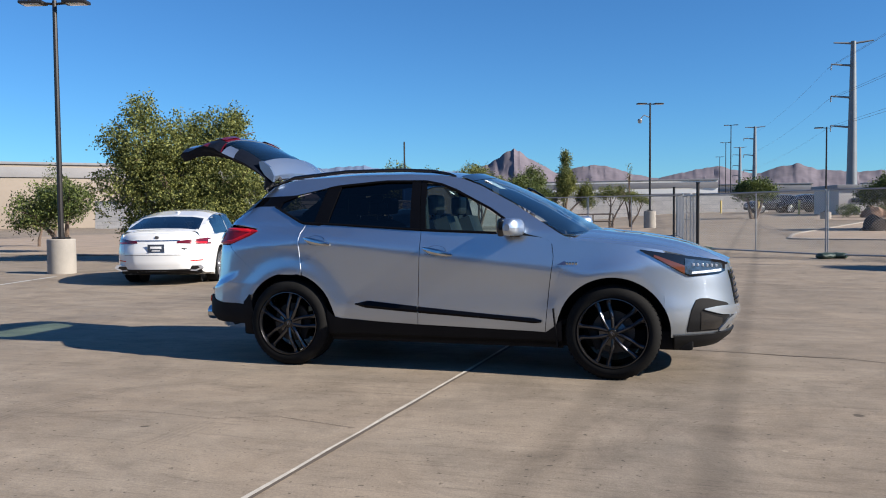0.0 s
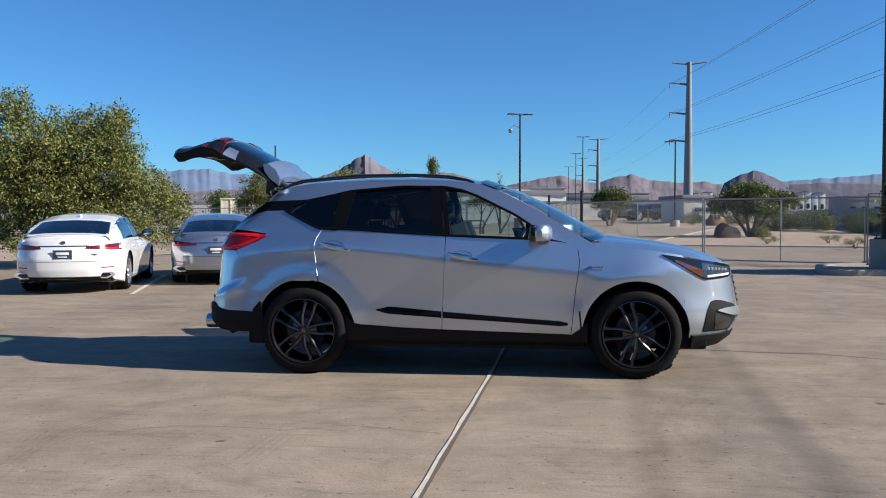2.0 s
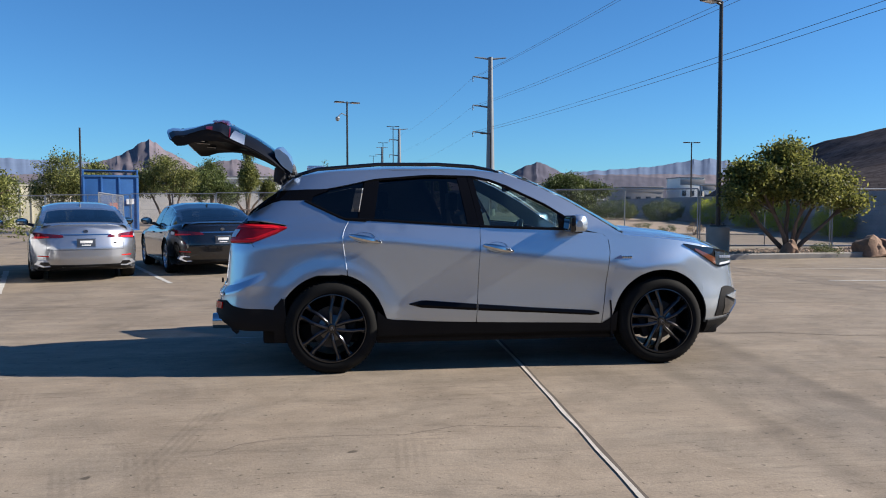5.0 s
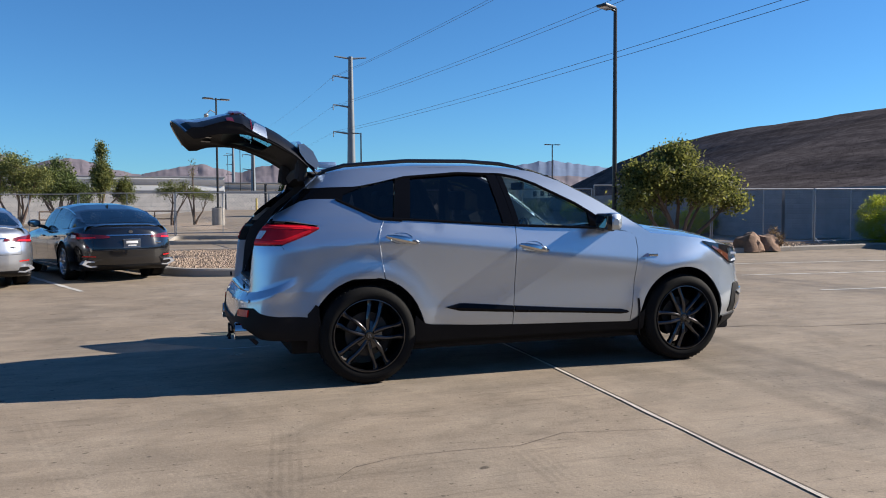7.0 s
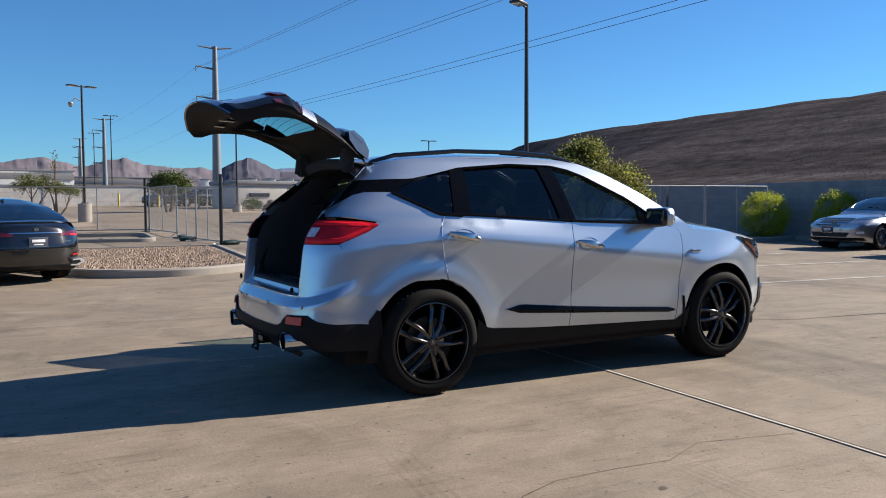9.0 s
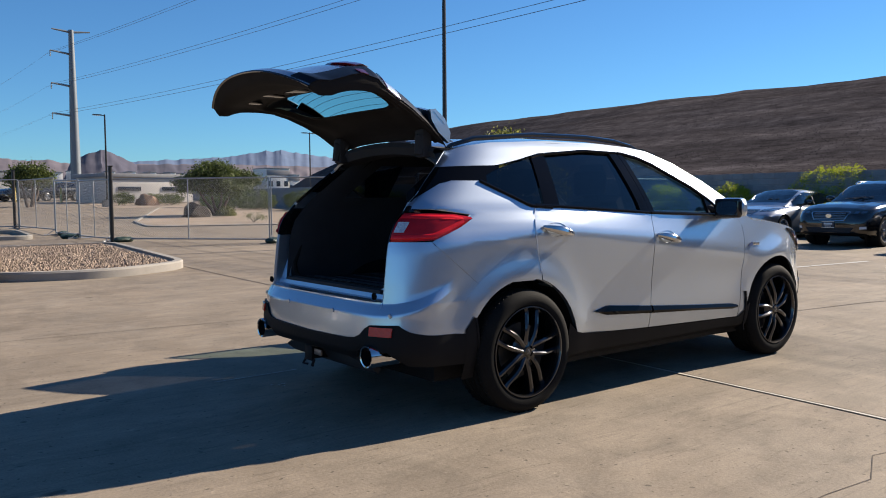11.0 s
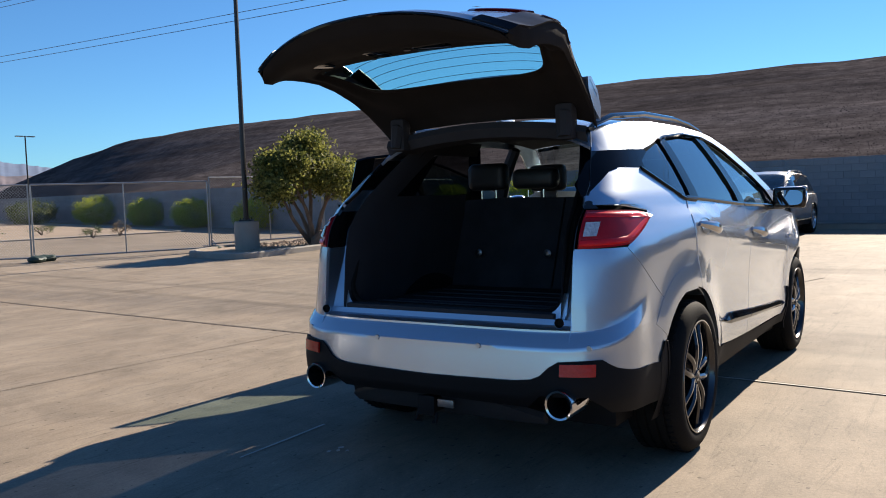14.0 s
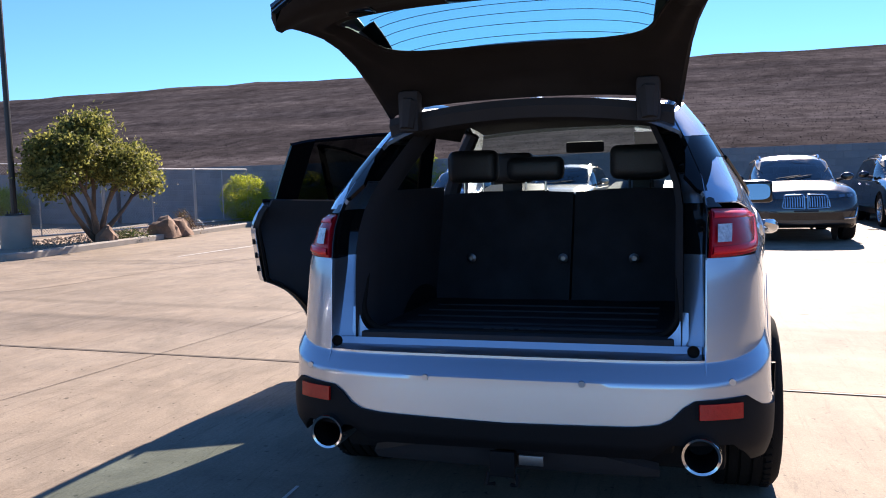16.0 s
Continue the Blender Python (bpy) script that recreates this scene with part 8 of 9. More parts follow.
def cabin_top(spec):
    """The glazed upper body as rings across the car; gives rings of points."""
    rings = []
    for x in steps(spec["g0"], spec["g1"], 64):
        zr = spec["roof"](x)
        zb = min(spec["belt"] - 0.03, zr - 0.01)
        lift = (zr - zb)
        wb, full = spec["half"] * 0.91, 0.5
        end = min(1.0, (x - spec["g0"]) / 0.55, (spec["g1"] - x) / 0.9)
        wb *= 0.86 + 0.14 * smooth01(end)
        wr = wb - 0.42 * lift - 0.02
        half = [(wb, zb), (lerp(wb, wr, 0.5) + 0.012, lerp(zb, zr, 0.5)), (lerp(wb, wr, 0.84), lerp(zb, zr, 0.84)), (wr - 0.06, zr - 0.045 * min(1, lift / 0.3)), (wr * 0.6, zr - 0.012 * min(1, lift / 0.3)), (0, zr)]
        half = resample(half, 22)
        rings.append([Vector((x, y, z)) for y, z in half] + [Vector((x, -y, z)) for y, z in half[-2::-1]])
    return rings


def poly_inside(u, v, poly):
    c = False
    for (a, b), (p, q) in zip(poly, poly[1:] + poly[:1]):
        if (b > v) != (q > v) and u < (p - a) * (v - b) / (q - b) + a:
            c = not c
    return c


def cast_panel(tree_, outline, axis, start, way, nu=18, nv=10, proud=0.006):
    """A sheet laid on a surface: rows between two outline edges, cast along one axis.
    outline(u, v) gives the two free coordinates."""
    rows = []
    for i in range(nv + 1):
        row = []
        for j in range(nu + 1):
            a, b = outline(j / nu, i / nv)
            o = {"x": Vector((start, a, b)), "y": Vector((a, start, b)), "z": Vector((a, b, start))}[axis]
            d = {"x": Vector((way, 0, 0)), "y": Vector((0, way, 0)), "z": Vector((0, 0, way))}[axis]
            hit = tree_.ray_cast(o, d)
            if hit[0] is None:
                hit = tree_.find_nearest(o + d * 4)
            row.append(hit[0] - d * proud)
        rows.append(row)
    return rows


def quad(a, b, c, d, bow=0.0):
    """Bilinear patch a-b along the foot, d-c along the head; bow lifts the middle."""
    def f(u, v):
        p0, p1 = (lerp(a[0], b[0], u), lerp(a[1], b[1], u)), (lerp(d[0], c[0], u), lerp(d[1], c[1], u))
        return lerp(p0[0], p1[0], v), lerp(p0[1], p1[1], v) + bow * math.sin(math.pi * u) * v
    return f


def patch(name, tree_, f, axis, start, way, material, parent, label="", proud=0.006, nu=18, nv=8, solid=0.004):
    rows = cast_panel(tree_, f, axis, start, way, nu, nv, proud)
    bm = bmesh.new()
    sheet(bm, rows, (1.2, 0, 0.6))
    return part(name, bm, material, parent, label, True, solid)


def small_wheel(parent, x, y, r, rim_mat, spokes=10):
    s = 1 if y > 0 else -1
    m = Matrix.Translation((x, y, r)) @ Matrix.Rotation(radians(-90 * s), 4, "X")
    bm = bmesh.new()
    lathe(bm, [(r * 0.70, 0.005), (r * 0.78, 0.016), (r * 0.92, 0.012), (r * 0.985, -0.02), (r, -0.06), (r, -0.17), (r * 0.97, -0.21), (r * 0.7, -0.22)], 40, m)
    bmesh.ops.recalc_face_normals(bm, faces=bm.faces)
    w = part("wheel", bm, RUBBER, parent, "black tyre")
    bm = bmesh.new()
    lathe(bm, [(r * 0.71, 0.008), (r * 0.68, 0.012), (r * 0.65, -0.02), (r * 0.62, -0.2)], 40, m)
    for k in range(spokes):
        a = 2 * math.pi * k / spokes
        rows = []
        for t in steps(0, 1, 4):
            rr, hw = lerp(0.03, r * 0.67, t), lerp(0.016, 0.022, t)
            zz = -0.025 * math.sin(math.pi * t)
            rows.append([m @ Matrix.Rotation(a, 4, "Z") @ Vector((rr, u * hw, zz + h)) for u, h in ((-1, -0.03), (-0.8, 0), (0.8, 0), (1, -0.03))])
        sheet(bm, rows, m @ Vector((0, 0, -0.5)))
    lathe(bm, [(0.0, 0.004), (0.045, 0.002), (0.06, -0.02)], 20, m)
    part("rim", bm, rim_mat, w, "alloy rim")
    bm = bmesh.new()
    lathe(bm, [(0.02, -0.07), (r * 0.5, -0.07), (r * 0.5, -0.1), (0.02, -0.1)], 28, m)
    part("brake_disc", bm, DARK_STEEL, w)
    bm = bmesh.new()
    R = r + 0.05
    for ring in (0,):
        rows = [[(x + R * math.cos(b), yy, r + R * math.sin(b)) for b in steps(radians(-8), radians(188), 22)] for yy in (y + s * 0.004, y - s * 0.3)]
        sheet(bm, rows)
    rows = [[(x + q * math.cos(b), y - s * 0.3, r + q * math.sin(b)) for b in steps(0, 2 * math.pi, 28)] for q in (0.02, R)]
    sheet(bm, rows)
    part("arch_liner", bm, TRIM, parent)
    return w


def mirror_ear(parent, spec, s, paint):
    x = 1.72 if spec is SEDAN else 1.66
    z = spec["belt"] + 0.03
    y0 = spec["half"] * 0.90
    bm = bmesh.new()
    bmesh.ops.create_uvsphere(bm, u_segments=16, v_segments=10, radius=1, matrix=Matrix.Translation((x, s * (y0 + 0.17), z + 0.075)) @ Matrix.Rotation(radians(-14 * s), 4, "Z") @ Matrix.Diagonal((0.075, 0.12, 0.078, 1)))
    for v in bm.verts:
        v.co.x = max(v.co.x, x - 0.045)
    ear = part("mirror", bm, paint, parent, "rounded door mirror")
    part("arm", tubed([(x + 0.02, s * (y0 - 0.02), z), (x + 0.01, s * (y0 + 0.1), z + 0.035)], [0.035, 0.025], 8), TRIM, ear)
    part("face", boxed((x - 0.048, s * (y0 + 0.17), z + 0.075), (0.006, 0.17, 0.10), 0.002), MIRROR, ear)


def parked_car(spec, x, y, heading, paint, label, rim, rear=None, front=None, rails=False, clad=None, axle=0.0, lamps_up=0.0):
    """One parked vehicle; axle: where along its own length the given spot lies."""
    m = pose(x, y, 0, 0, 0, heading) @ Matrix.Translation((-axle, 0, 0))
    car = thing("parked_car", m, label, "car", "parked cars")
    W, belt, xr, xf = spec["half"], spec["belt"], spec["xr"], spec["xf"]
    bm = hull(spec)
    bvh = BVHTree.FromBMesh(bm)
    part("body", bm, paint, car)
    # upper body with its window openings
    rings = cabin_top(spec)
    full = bmesh.new()
    sheet(full, rings, (1.0, 0, 0.9))
    top_bvh = BVHTree.FromBMesh(full)
    full.free()
    a, b = spec["side_win"]
    rf = spec["roof"]
    lid = 0.075
    side_poly = [(a - 0.12, belt + 0.03), (b + 0.12, belt + 0.02)]
    ups = [(px, max(belt + 0.035, lerp(belt, rf(px), 0.80))) for px in steps(b + 0.08, a - 0.10, 14)]
    side_poly += ups
    rw0, rw1 = (spec["g0"] + 0.14, spec["g0"] + 0.78) if spec is SEDAN else (spec["g0"] + 0.06, spec["g0"] + 0.32)
    ww0, ww1 = (spec["g1"] - 0.22, spec["g1"] - 1.05) if spec is SEDAN else (spec["g1"] - 0.12, spec["g1"] - 0.86)

    def hole(p):
        side_face = abs(p.y) > (W * 0.91 - 0.42 * (rf(p.x) - belt + 0.03) - 0.02) * 0.985
        if side_face and poly_inside(p.x, p.z, side_poly) and not (0.98 < p.x < 1.06):
            return True
        if (rw0 < p.x < rw1 or ww1 < p.x < ww0) and not side_face:
            wr = W * 0.91 - 0.42 * (rf(p.x) - belt + 0.03) - 0.02
            return abs(p.y) < wr * 0.86
        return False
    bm = bmesh.new()
    sheet(bm, rings, (1.0, 0, 0.9), lambda i, j: hole((rings[i][j] + rings[i + 1][j + 1]) / 2))
    part("roof", bm, paint, car)
    # panes
    for s in (1, -1):
        pane = [(a - 0.12, 1.0, "rear_side_window"), (1.04, b + 0.12, "front_side_window")]
        for u0, u1, nm in pane:
            def f(u, v, u0=u0, u1=u1):
                px = lerp(u0, u1, u)
                return px, lerp(belt + 0.02, max(belt + 0.035, lerp(belt, rf(px), 0.82)), v)
            patch(nm, top_bvh, f, "y", s * 3, -s, CAR_GLASS, car, "dark tinted window", 0.004, 14, 6, 0)
        bm = bmesh.new()
        line = [(a - 0.14, belt + 0.02)] + [(px, pz + 0.012) for px, pz in reversed(ups)] + [(b + 0.14, belt + 0.012)]
        pts = []
        for px, pz in line:
            h = top_bvh.ray_cast(Vector((px, s * 3, pz)), Vector((0, -s, 0)))
            if h[0] is not None:
                pts.append(h[0] + Vector((0, s * 0.004, 0)))
        tube(bm, pts, 0.011, 6)
        part("window_trim", bm, CHROME if spec is SEDAN else TRIM, car, "bright trim round the side windows" if spec is SEDAN else "")
        part("centre_pillar", boxed((1.02, s * (W * 0.91 - 0.21 * (rf(1.0) - belt) - 0.004), lerp(belt, rf(1.0), 0.42)), (0.07, 0.012, (rf(1.0) - belt) * 0.82), 0.004, Matrix.Translation((1.02, s * (W * 0.91 - 0.21 * (rf(1.0) - belt) - 0.004), lerp(belt, rf(1.0), 0.42))) @ Matrix.Rotation(s * math.atan(0.42), 4, "X") @ Matrix.Translation((-1.02, -s * (W * 0.91 - 0.21 * (rf(1.0) - belt) - 0.004), -lerp(belt, rf(1.0), 0.42)))), GLOSS_BLACK, car)
        mirror_ear(car, spec, s, GLOSS_BLACK if spec is SEDAN else paint)
        for hx in (0.55, 1.45):
            h = bvh.ray_cast(Vector((hx, s * 3, belt - 0.13)), Vector((0, -s, 0)))[0]
            part("door_handle", boxed((hx, h.y + s * 0.012, h.z), (0.20, 0.03, 0.03), 0.012), paint if spec is SEDAN else CHROME, car)
        for dx in (0.10 if spec is SEDAN else 0.18, 1.02, 1.98):
            f = quad((dx - 0.003, 0.36), (dx + 0.003, 0.36), (dx + 0.003, belt - 0.05), (dx - 0.003, belt - 0.05))
            patch("door_gap", bvh, f, "y", s * 3, -s, TRIM, car, "", 0.002, 1, 10, 0)
        f = quad((0.42, 0.20 if spec is SEDAN else 0.27), (spec["wb"] - 0.42, 0.20 if spec is SEDAN else 0.27), (spec["wb"] - 0.42, 0.27 if spec is SEDAN else 0.40), (0.42, 0.27 if spec is SEDAN else 0.40))
        patch("sill", bvh, f, "y", s * 3, -s, paint if spec is SEDAN else CLADDING, car, "", 0.012, 20, 3)
        for hx in (0.0, spec["wb"]):
            small_wheel(car, hx, s * (W - 0.035), spec["tyre"], rim)
            if clad:
                bm = bmesh.new()
                rr = spec["tyre"] + 0.045
                rows = []
                for q in (rr - 0.01, rr + 0.07):
                    row = []
                    for bb in steps(radians(4), radians(176), 20):
                        o = Vector((hx + q * math.cos(bb), s * 3, spec["tyre"] + q * math.sin(bb)))
                        h = bvh.ray_cast(o, Vector((0, -s, 0)))[0]
                        row.append(Vector((o.x, (h.y if h is not None and abs(h.y) > W * 0.7 else s * W * 0.98) + s * 0.008, o.z)))
                    rows.append(row)
                sheet(bm, rows, (hx, 0, spec["tyre"]))
                part("arch_trim", bm, clad, car, "dark wheel arch trim", True, 0.01)

    def f_rear(u, v):
        px = lerp(rw0 - 0.03, rw1 + 0.02, v)
        wr = W * 0.91 - 0.42 * (rf(px) - belt + 0.03) - 0.02
        return px, lerp(-0.89, 0.89, u) * wr

    def f_front(u, v):
        px = lerp(ww0 + 0.03, ww1 - 0.02, v)
        wr = W * 0.91 - 0.42 * (rf(px) - belt + 0.03) - 0.02
        return px, lerp(-0.89, 0.89, u) * wr
    patch("rear_window", top_bvh, f_rear, "z", 4, -1, CAR_GLASS, car, "dark rear window", 0.004, 16, 8, 0)
    patch("windshield", top_bvh, f_front, "z", 4, -1, CAR_GLASS, car, "dark windshield", 0.004, 16, 10, 0)
    # seats behind the glass
    for sx, n in ((0.35, 3), (1.25, 2)):
        for k in range(n):
            sy = lerp(-0.42, 0.42, k / (n - 1))
            part("seat", boxed((sx, sy, belt - 0.02), (0.14, 0.40 if n == 2 else 0.34, 0.42), 0.06), LEATHER, car)
            part("headrest", boxed((sx - 0.02, sy, belt + 0.26), (0.10, 0.24, 0.17), 0.045), LEATHER, car)
    part("dashboard", boxed((1.95, 0, belt - 0.02), (0.5, 1.3, 0.12), 0.05), TRIM, car)
    part("antenna_fin", boxed((spec["side_win"][0] + 0.32, 0, rf(spec["side_win"][0] + 0.32) + 0.012), (0.13, 0.03, 0.05), 0.012), paint, car)
    if rails:
        for s in (1, -1):
            pts = []
            for px in steps(-0.35, 1.25, 10):
                h = top_bvh.ray_cast(Vector((px, s * 0.56, 4)), Vector((0, 0, -1)))[0]
                pts.append(h + Vector((0, 0, 0.045 if -0.3 < px < 1.2 else 0.005)))
            part("roof_rail", tubed(pts, 0.018, 8), CHROME, car, "bright roof rail")
    if rear:
        rear(car, bvh, spec, paint)
    if front:
        front(car, bvh, spec, paint)
    return car


def plate(car, bvh, way, z, start, w=0.305):
    h = bvh.ray_cast(Vector((start, 0, z)), Vector((way, 0, 0)))[0]
    x = h.x - way * 0.012
    pl = part("number_plate", boxed((x, 0, z), (0.014, w, 0.155), 0.004), PLATE, car, "dark dealer plate in a thin frame")
    part("frame", boxed((x - way * 0.004, 0, z + 0.073), (0.014, w + 0.012, 0.012), 0.002), CHROME, pl)
    part("frame", boxed((x - way * 0.004, 0, z - 0.073), (0.014, w + 0.012, 0.012), 0.002), CHROME, pl)
    part("print_bar", boxed((x - way * 0.008, 0, z + 0.018), (0.004, w * 0.68, 0.045), 0.001), WHITE_BAR, pl, "pale bar of lettering")
    part("print_bar", boxed((x - way * 0.008, 0, z - 0.04), (0.004, w * 0.5, 0.018), 0.001), WHITE_BAR, pl)


POLISHED = mat("polished_tip", (0.62, 0.62, 0.63), 0.25, 0.55, 0.1, 8, 60)


def sedan_rear(car, bvh, spec, paint):
    for s in (1, -1):
        lamp = patch("tail_lamp", bvh, quad((s * 0.36, 0.80), (s * 0.905, 0.765), (s * 0.89, 0.895), (s * 0.38, 0.84)), "x", -4, 1, DEEP_RED, car, "wide dark red tail lamp", 0.008, 16, 6)
        patch("light_bar", bvh, quad((s * 0.58, 0.80), (s * 0.83, 0.782), (s * 0.83, 0.815), (s * 0.60, 0.818)), "x", -4, 1, RED_LENS, lamp, "bright red lens", 0.010, 10, 4)
        patch("inner_lens", bvh, quad((s * 0.845, 0.80), (s * 0.885, 0.795), (s * 0.875, 0.86), (s * 0.84, 0.85)), "x", -4, 1, CLEAR_LENS, lamp, "pale clear lens", 0.013, 3, 3)
        patch("lamp_gap", bvh, quad((s * 0.635, 0.58), (s * 0.638, 0.58), (s * 0.638, 0.88), (s * 0.635, 0.88)), "x", -4, 1, TRIM, car, "", 0.010, 1, 8, 0)
        patch("reflector", bvh, quad((s * 0.60, 0.455), (s * 0.78, 0.46), (s * 0.78, 0.482), (s * 0.60, 0.474)), "x", -4, 1, REFLECTOR, car, "thin red reflector", 0.006, 8, 2)
        h = bvh.ray_cast(Vector((-4, s * 0.66, 0.33)), Vector((1, 0, 0)))[0]
        for nm, k, mt, dx in (("exhaust_tip", 1.15, POLISHED, -0.05), ("exhaust_mouth", 0.66, GLOSS_BLACK, -0.053)):
            bm = bmesh.new()
            ring = [(-0.15, -0.045), (0.03, -0.055), (0.15, 0.0), (0.105, 0.05), (-0.09, 0.04)]
            a = [(h.x + dx, s * (0.66 + y * k), 0.335 + z * k) for y, z in ring]
            b = [(h.x + 0.12, s * (0.66 + y * k), 0.335 + z * k) for y, z in ring]
            sheet(bm, [a + a[:1], b + b[:1]], (h.x, s * 0.66, 0.335))
            bm.faces.new([bm.verts.new(v) for v in a])
            part(nm, bm, mt, car, "chrome five-sided exhaust tip" if mt is POLISHED else "", False)
    patch("valance", bvh, quad((-0.80, 0.20), (0.80, 0.20), (0.74, 0.31), (-0.74, 0.31)), "x", -4, 1, CLADDING, car, "dark lower bumper panel", 0.008, 30, 6)
    patch("garnish", bvh, quad((-0.42, 0.838), (0.42, 0.838), (0.42, 0.856), (-0.42, 0.856)), "x", -4, 1, CHROME, car, "thin bright strip between the lamps", 0.008, 20, 2)
    patch("lid_gap", bvh, quad((-0.63, 0.575), (0.63, 0.575), (0.63, 0.581), (-0.63, 0.581)), "x", -4, 1, TRIM, car, "", 0.003, 24, 1, 0)
    bm = bmesh.new()
    rows = []
    for y in steps(-0.66, 0.66, 24):
        e = 1 - (abs(y) / 0.66) ** 6
        xb = -0.90 + 0.08 * (y / 0.66) ** 2
        z3 = [bvh.ray_cast(Vector((xx, y, 2)), Vector((0, 0, -1)))[0].z for xx in (xb + 0.20, xb + 0.06, xb)]
        rows.append([(xb + 0.20, y, z3[0] + 0.001), (xb + 0.06, y, z3[1] + 0.010 * e), (xb, y, z3[2] + 0.022 * e), (xb - 0.004, y, z3[2] + 0.012 * e), (xb + 0.01, y, z3[2] - 0.02)])
    sheet(bm, rows, (-0.9, 0, 0.7))
    part("boot_lip", bm, paint, car)
    h = bvh.ray_cast(Vector((-4, 0, 0.905)), Vector((1, 0, 0)))[0]
    bm = bmesh.new()
    bmesh.ops.create_cone(bm, cap_ends=True, segments=24, radius1=0.04, radius2=0.036, depth=0.016, matrix=Matrix.Translation((h.x - 0.006, 0, 0.905)) @ Matrix.Rotation(radians(-90), 4, "Y") @ Matrix.Diagonal((0.8, 1.1, 1, 1)))
    part("badge", bm, CHROME, car, "plain oval chrome badge")
    h = bvh.ray_cast(Vector((-4, -0.47, 0.70)), Vector((1, 0, 0)))[0]
    part("script_bar", boxed((h.x - 0.004, -0.47, 0.70), (0.008, 0.16, 0.022), 0.002), CHROME, car)
    plate(car, bvh, 1, 0.70, -4)


def suv_front(kind):
    def build(car, bvh, spec, paint):
        xf = 6
        if kind == "twin":
            for s in (1, -1):
                g = patch("grille", bvh, quad((s * 0.03, 0.63), (s * 0.38, 0.65), (s * 0.35, 0.85), (s * 0.03, 0.86)), "x", xf, -1, GLOSS_BLACK, car, "half of a bright-framed twin grille", 0.010, 10, 6)
                for k in range(8):
                    y = lerp(0.06, 0.345, k / 7)
                    patch("slat", bvh, quad((s * (y - 0.008), 0.65), (s * (y + 0.008), 0.65), (s * (y + 0.008), 0.84), (s * (y - 0.008), 0.84)), "x", xf, -1, CHROME, g, "", 0.03, 1, 5, 0.01)
                rim_pts = [(0.025, 0.62), (0.39, 0.64), (0.375, 0.76), (0.345, 0.86), (0.03, 0.87), (0.025, 0.62)]
                pts = [bvh.ray_cast(Vector((xf, s * y, z)), Vector((-1, 0, 0)))[0] + Vector((0.02, 0, 0)) for y, z in resample(rim_pts, 30)]
                part("grille_frame", tubed(pts, 0.014, 6), CHROME, car, "bright grille surround")
                patch("side_intake", bvh, quad((s * 0.68, 0.42), (s * 0.86, 0.45), (s * 0.88, 0.62), (s * 0.80, 0.60)), "x", xf, -1, GLOSS_BLACK, car, "", 0.006, 6, 6)
                pts = [bvh.ray_cast(Vector((xf, s * y, z)), Vector((-1, 0, 0)))[0] + Vector((0.012, 0, 0)) for y, z in resample([(0.86, 0.62), (0.82, 0.45), (0.62, 0.44)], 14)]
                part("intake_trim", tubed(pts, 0.016, 6), CHROME, car, "bright intake trim")
            patch("lower_intake", bvh, quad((-0.62, 0.42), (0.62, 0.42), (0.60, 0.55), (-0.60, 0.55)), "x", xf, -1, GLOSS_BLACK, car, "dark lower intake", 0.006, 20, 5)
            patch("sensor_bar", bvh, quad((-0.2, 0.565), (0.2, 0.565), (0.2, 0.595), (-0.2, 0.595)), "x", xf, -1, TRIM, car, "", 0.012, 8, 2)
        else:
            g = patch("grille", bvh, quad((-0.36, 0.66), (0.36, 0.66), (0.46, 0.84), (-0.46, 0.84)), "x", xf, -1, GLOSS_BLACK, car, "dark grille with a bright surround", 0.010, 20, 6)
            for k in range(4):
                z = lerp(0.69, 0.81, k / 3)
                patch("slat", bvh, quad((-0.38, z - 0.008), (0.38, z - 0.008), (0.38, z + 0.008), (-0.38, z + 0.008)), "x", xf, -1, STEEL, g, "", 0.02, 16, 1, 0.01)
            pts = [bvh.ray_cast(Vector((xf, y, z)), Vector((-1, 0, 0)))[0] + Vector((0.012, 0, 0)) for y, z in resample([(-0.36, 0.65), (0.36, 0.65), (0.47, 0.85), (-0.47, 0.85), (-0.36, 0.65)], 50)]
            part("grille_frame", tubed(pts, 0.013, 6), CHROME, car, "bright grille surround")
            bm = bmesh.new()
            h = bvh.ray_cast(Vector((xf, 0, 0.755)), Vector((-1, 0, 0)))[0]
            bmesh.ops.create_cone(bm, cap_ends=True, segments=24, radius1=0.07, radius2=0.065, depth=0.02, matrix=Matrix.Translation((h.x + 0.03, 0, 0.755)) @ Matrix.Rotation(radians(90), 4, "Y") @ Matrix.Diagonal((0.75, 1.1, 1, 1)))
            part("badge", bm, CHROME, car, "plain oval chrome badge")
            patch("lower_intake", bvh, quad((-0.50, 0.36), (0.50, 0.36), (0.58, 0.48), (-0.58, 0.48)), "x", xf, -1, TRIM, car, "dark lower intake", 0.006, 20, 5)
            for s in (1, -1):
                patch("fog_lamp", bvh, quad((s * 0.70, 0.44), (s * 0.82, 0.45), (s * 0.82, 0.51), (s * 0.70, 0.50)), "x", xf, -1, CLEAR_LENS, car, "", 0.008, 4, 3)
            plate(car, bvh, -1, 0.55, xf)
        patch("chin", bvh, quad((-0.84, 0.26), (0.84, 0.26), (0.80, 0.34), (-0.80, 0.34)), "x", xf, -1, CLADDING, car, "dark lower lip", 0.010, 26, 4)
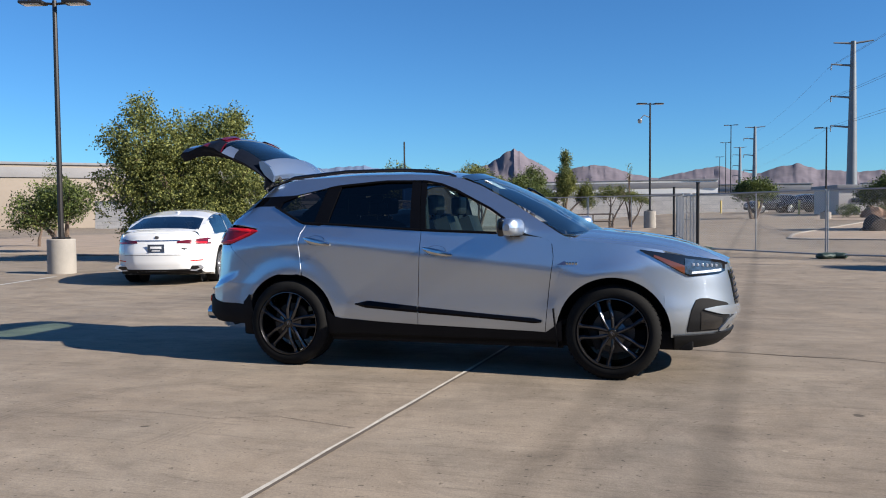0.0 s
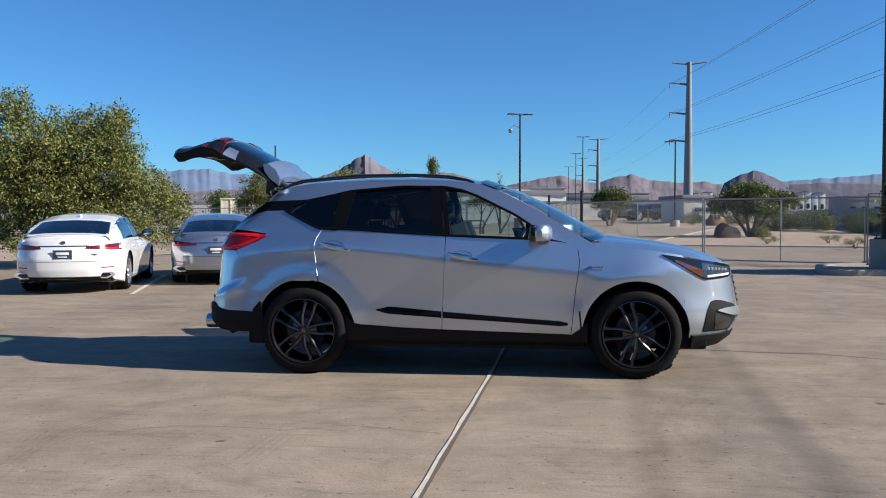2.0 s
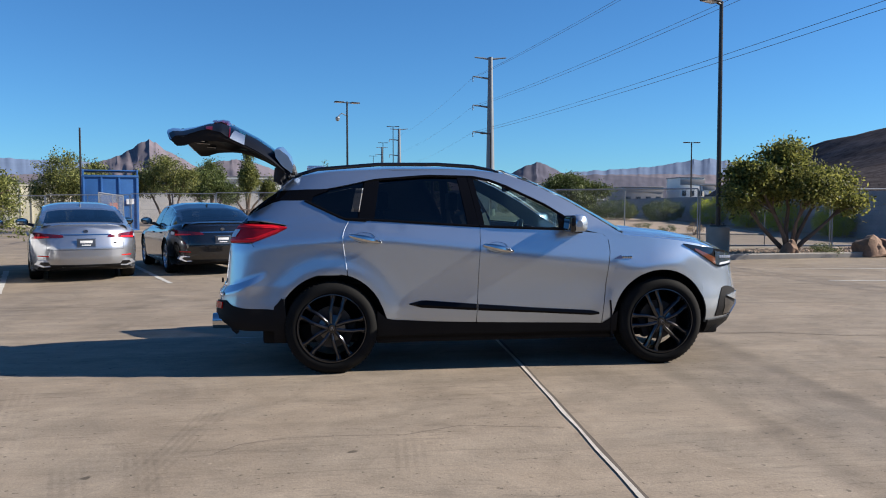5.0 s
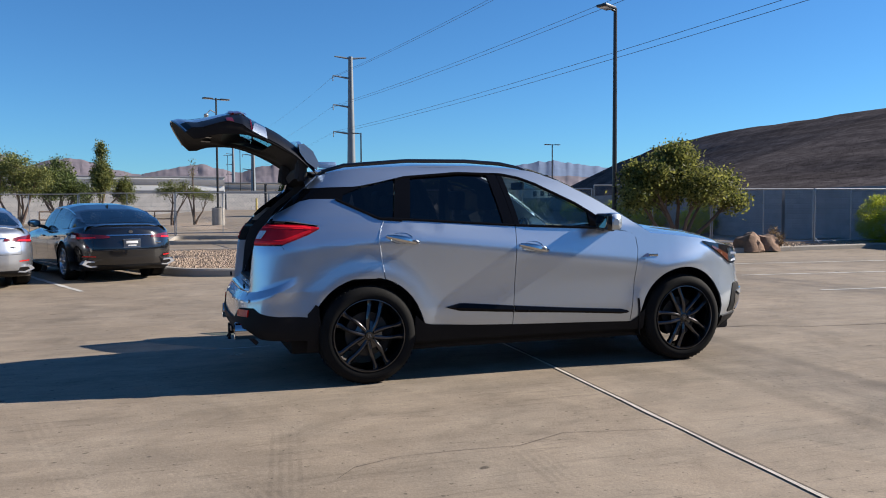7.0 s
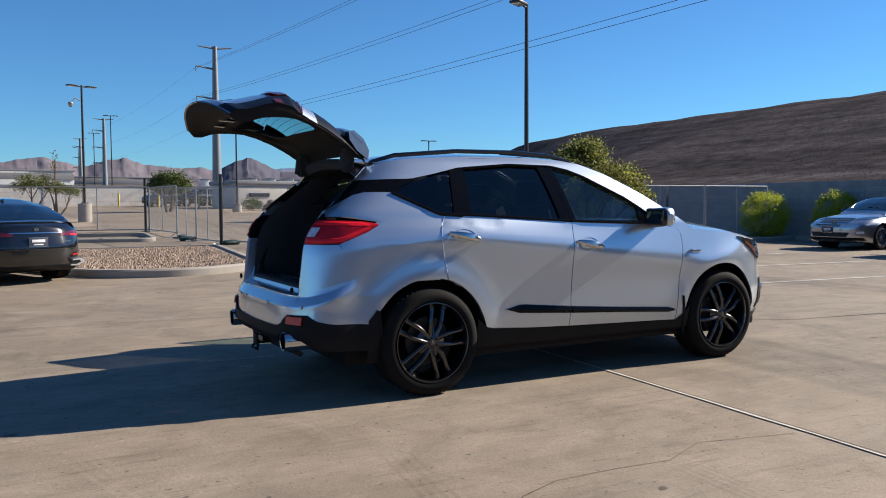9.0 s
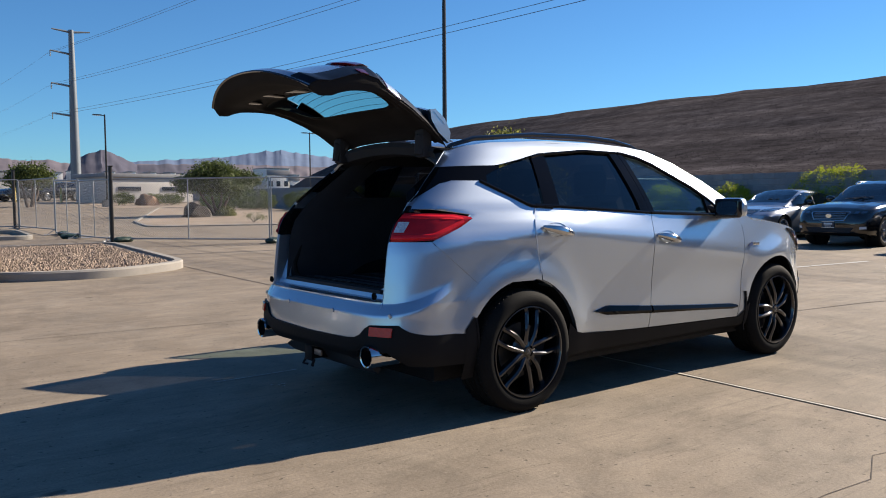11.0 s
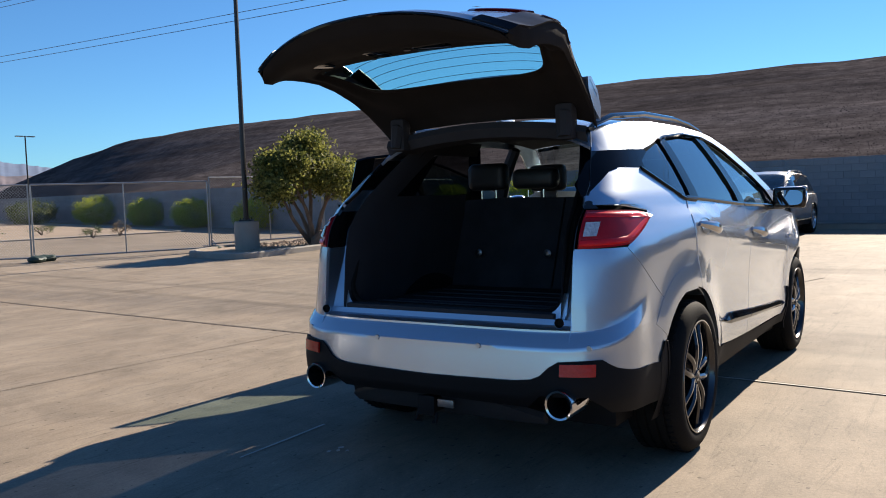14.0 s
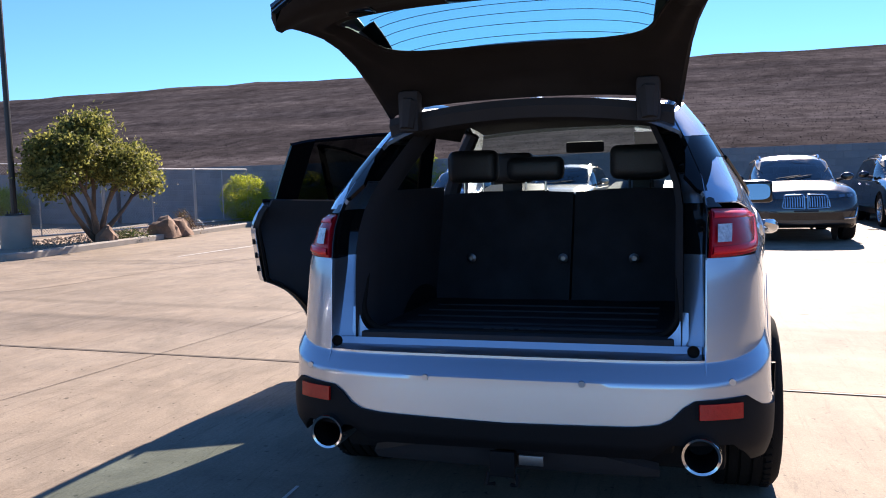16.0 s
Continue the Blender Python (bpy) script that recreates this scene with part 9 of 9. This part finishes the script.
        for s in (1, -1):
            lamp = patch("headlight", bvh, quad((s * 0.50, 0.80), (s * 0.86, 0.83), (s * 0.875, 0.915), (s * 0.52, 0.875)), "x", xf, -1, GLOSS_BLACK, car, "slim swept headlight", 0.008, 12, 5)
            for yy in (0.60, 0.74):
                patch("lens", bvh, quad((s * (yy - 0.05), 0.81), (s * (yy + 0.05), 0.82), (s * (yy + 0.05), 0.875), (s * (yy - 0.05), 0.865)), "x", xf, -1, HEADLENS, lamp, "clear lens", 0.014, 4, 3)
            patch("hood_gap", bvh, quad((2.15, s * 0.72), (3.35, s * 0.60), (3.35, s * 0.606), (2.15, s * 0.726)), "z", 4, -1, TRIM, car, "", 0.002, 14, 1, 0)
        for s in (1, -1):
            part("wiper", tubed([(2.26, s * 0.1 - 0.25, spec["top"](2.2) + 0.03), (2.12, s * 0.1 + 0.2, spec["roof"](2.12) + 0.02)], 0.01, 6), TRIM, car)
    return build


parked_car(SEDAN, -6.45, 6.7, 108, WHITE_PAINT, "white four-door sedan parked with its tail to the lot", BRIGHT_RIM, sedan_rear)
parked_car(SEDAN, -4.6, 8.9, 109, GREY_SILVER, "silver four-door sedan parked beside the white one", BRIGHT_RIM, sedan_rear)
parked_car(SEDAN, -2.38, 10.05, 110, BLACK_PAINT, "glossy black four-door sedan parked by the gravel island", BRIGHT_RIM, sedan_rear)
parked_car(SUV, 12.95, -2.67, 180, DARK_GREEN_GREY, "dark grey two-tone sport utility vehicle with a twin grille", RIM, None, suv_front("twin"), True, CLADDING, SUV["wb"])
parked_car(SUV, 16.3, -5.65, 180, BLACK_PAINT, "black sport utility vehicle parked under the wall", BRIGHT_RIM, None, suv_front("single"), True, None, SUV["wb"])
parked_car(SUV, 16.23, 2.42, 177, CHAMPAGNE, "pale beige sport utility vehicle with roof rails", BRIGHT_RIM, None, suv_front("single"), True, None, SUV["wb"])
parked_car(SUV, 17.04, 5.33, 180, BLACK_PAINT, "black sport utility vehicle with a bright-framed grille", BRIGHT_RIM, None, suv_front("single"), True, None, SUV["wb"])
parked_car(SEDAN, 18.3, 8.6, 180, GREY_SILVER, "silver-grey car parked beside a black one", BRIGHT_RIM, None, suv_front("single"), False, None, SEDAN["wb"])
for x, y, paint, lab in ((9.6, 70, DARK_GREEN_GREY, "dark grey vehicle in the far lot"), (12.0, 70.6, BLACK_PAINT, "black vehicle in the far lot"), (14.4, 71.2, GREY_SILVER, "silver vehicle in the far lot")):
    parked_car(SUV, x, y, 205, paint, lab, BRIGHT_RIM, None, suv_front("single"), False, None, SUV["wb"])

# ---- everything on the far part of the lot stands on its slope ----
for ob in list(scene.collection.all_objects):
    if ob.parent is None and ob.type in {"EMPTY", "MESH"}:
        x, y = ob.location.x, ob.location.y
        if 24 < y < 72:
            ob.location.z += rise(x, y)
        elif ob.name.split(".")[0] in ("far_bed", "kerb"):
            for v in ob.data.vertices:
                v.co.z += rise(v.co.x, v.co.y)
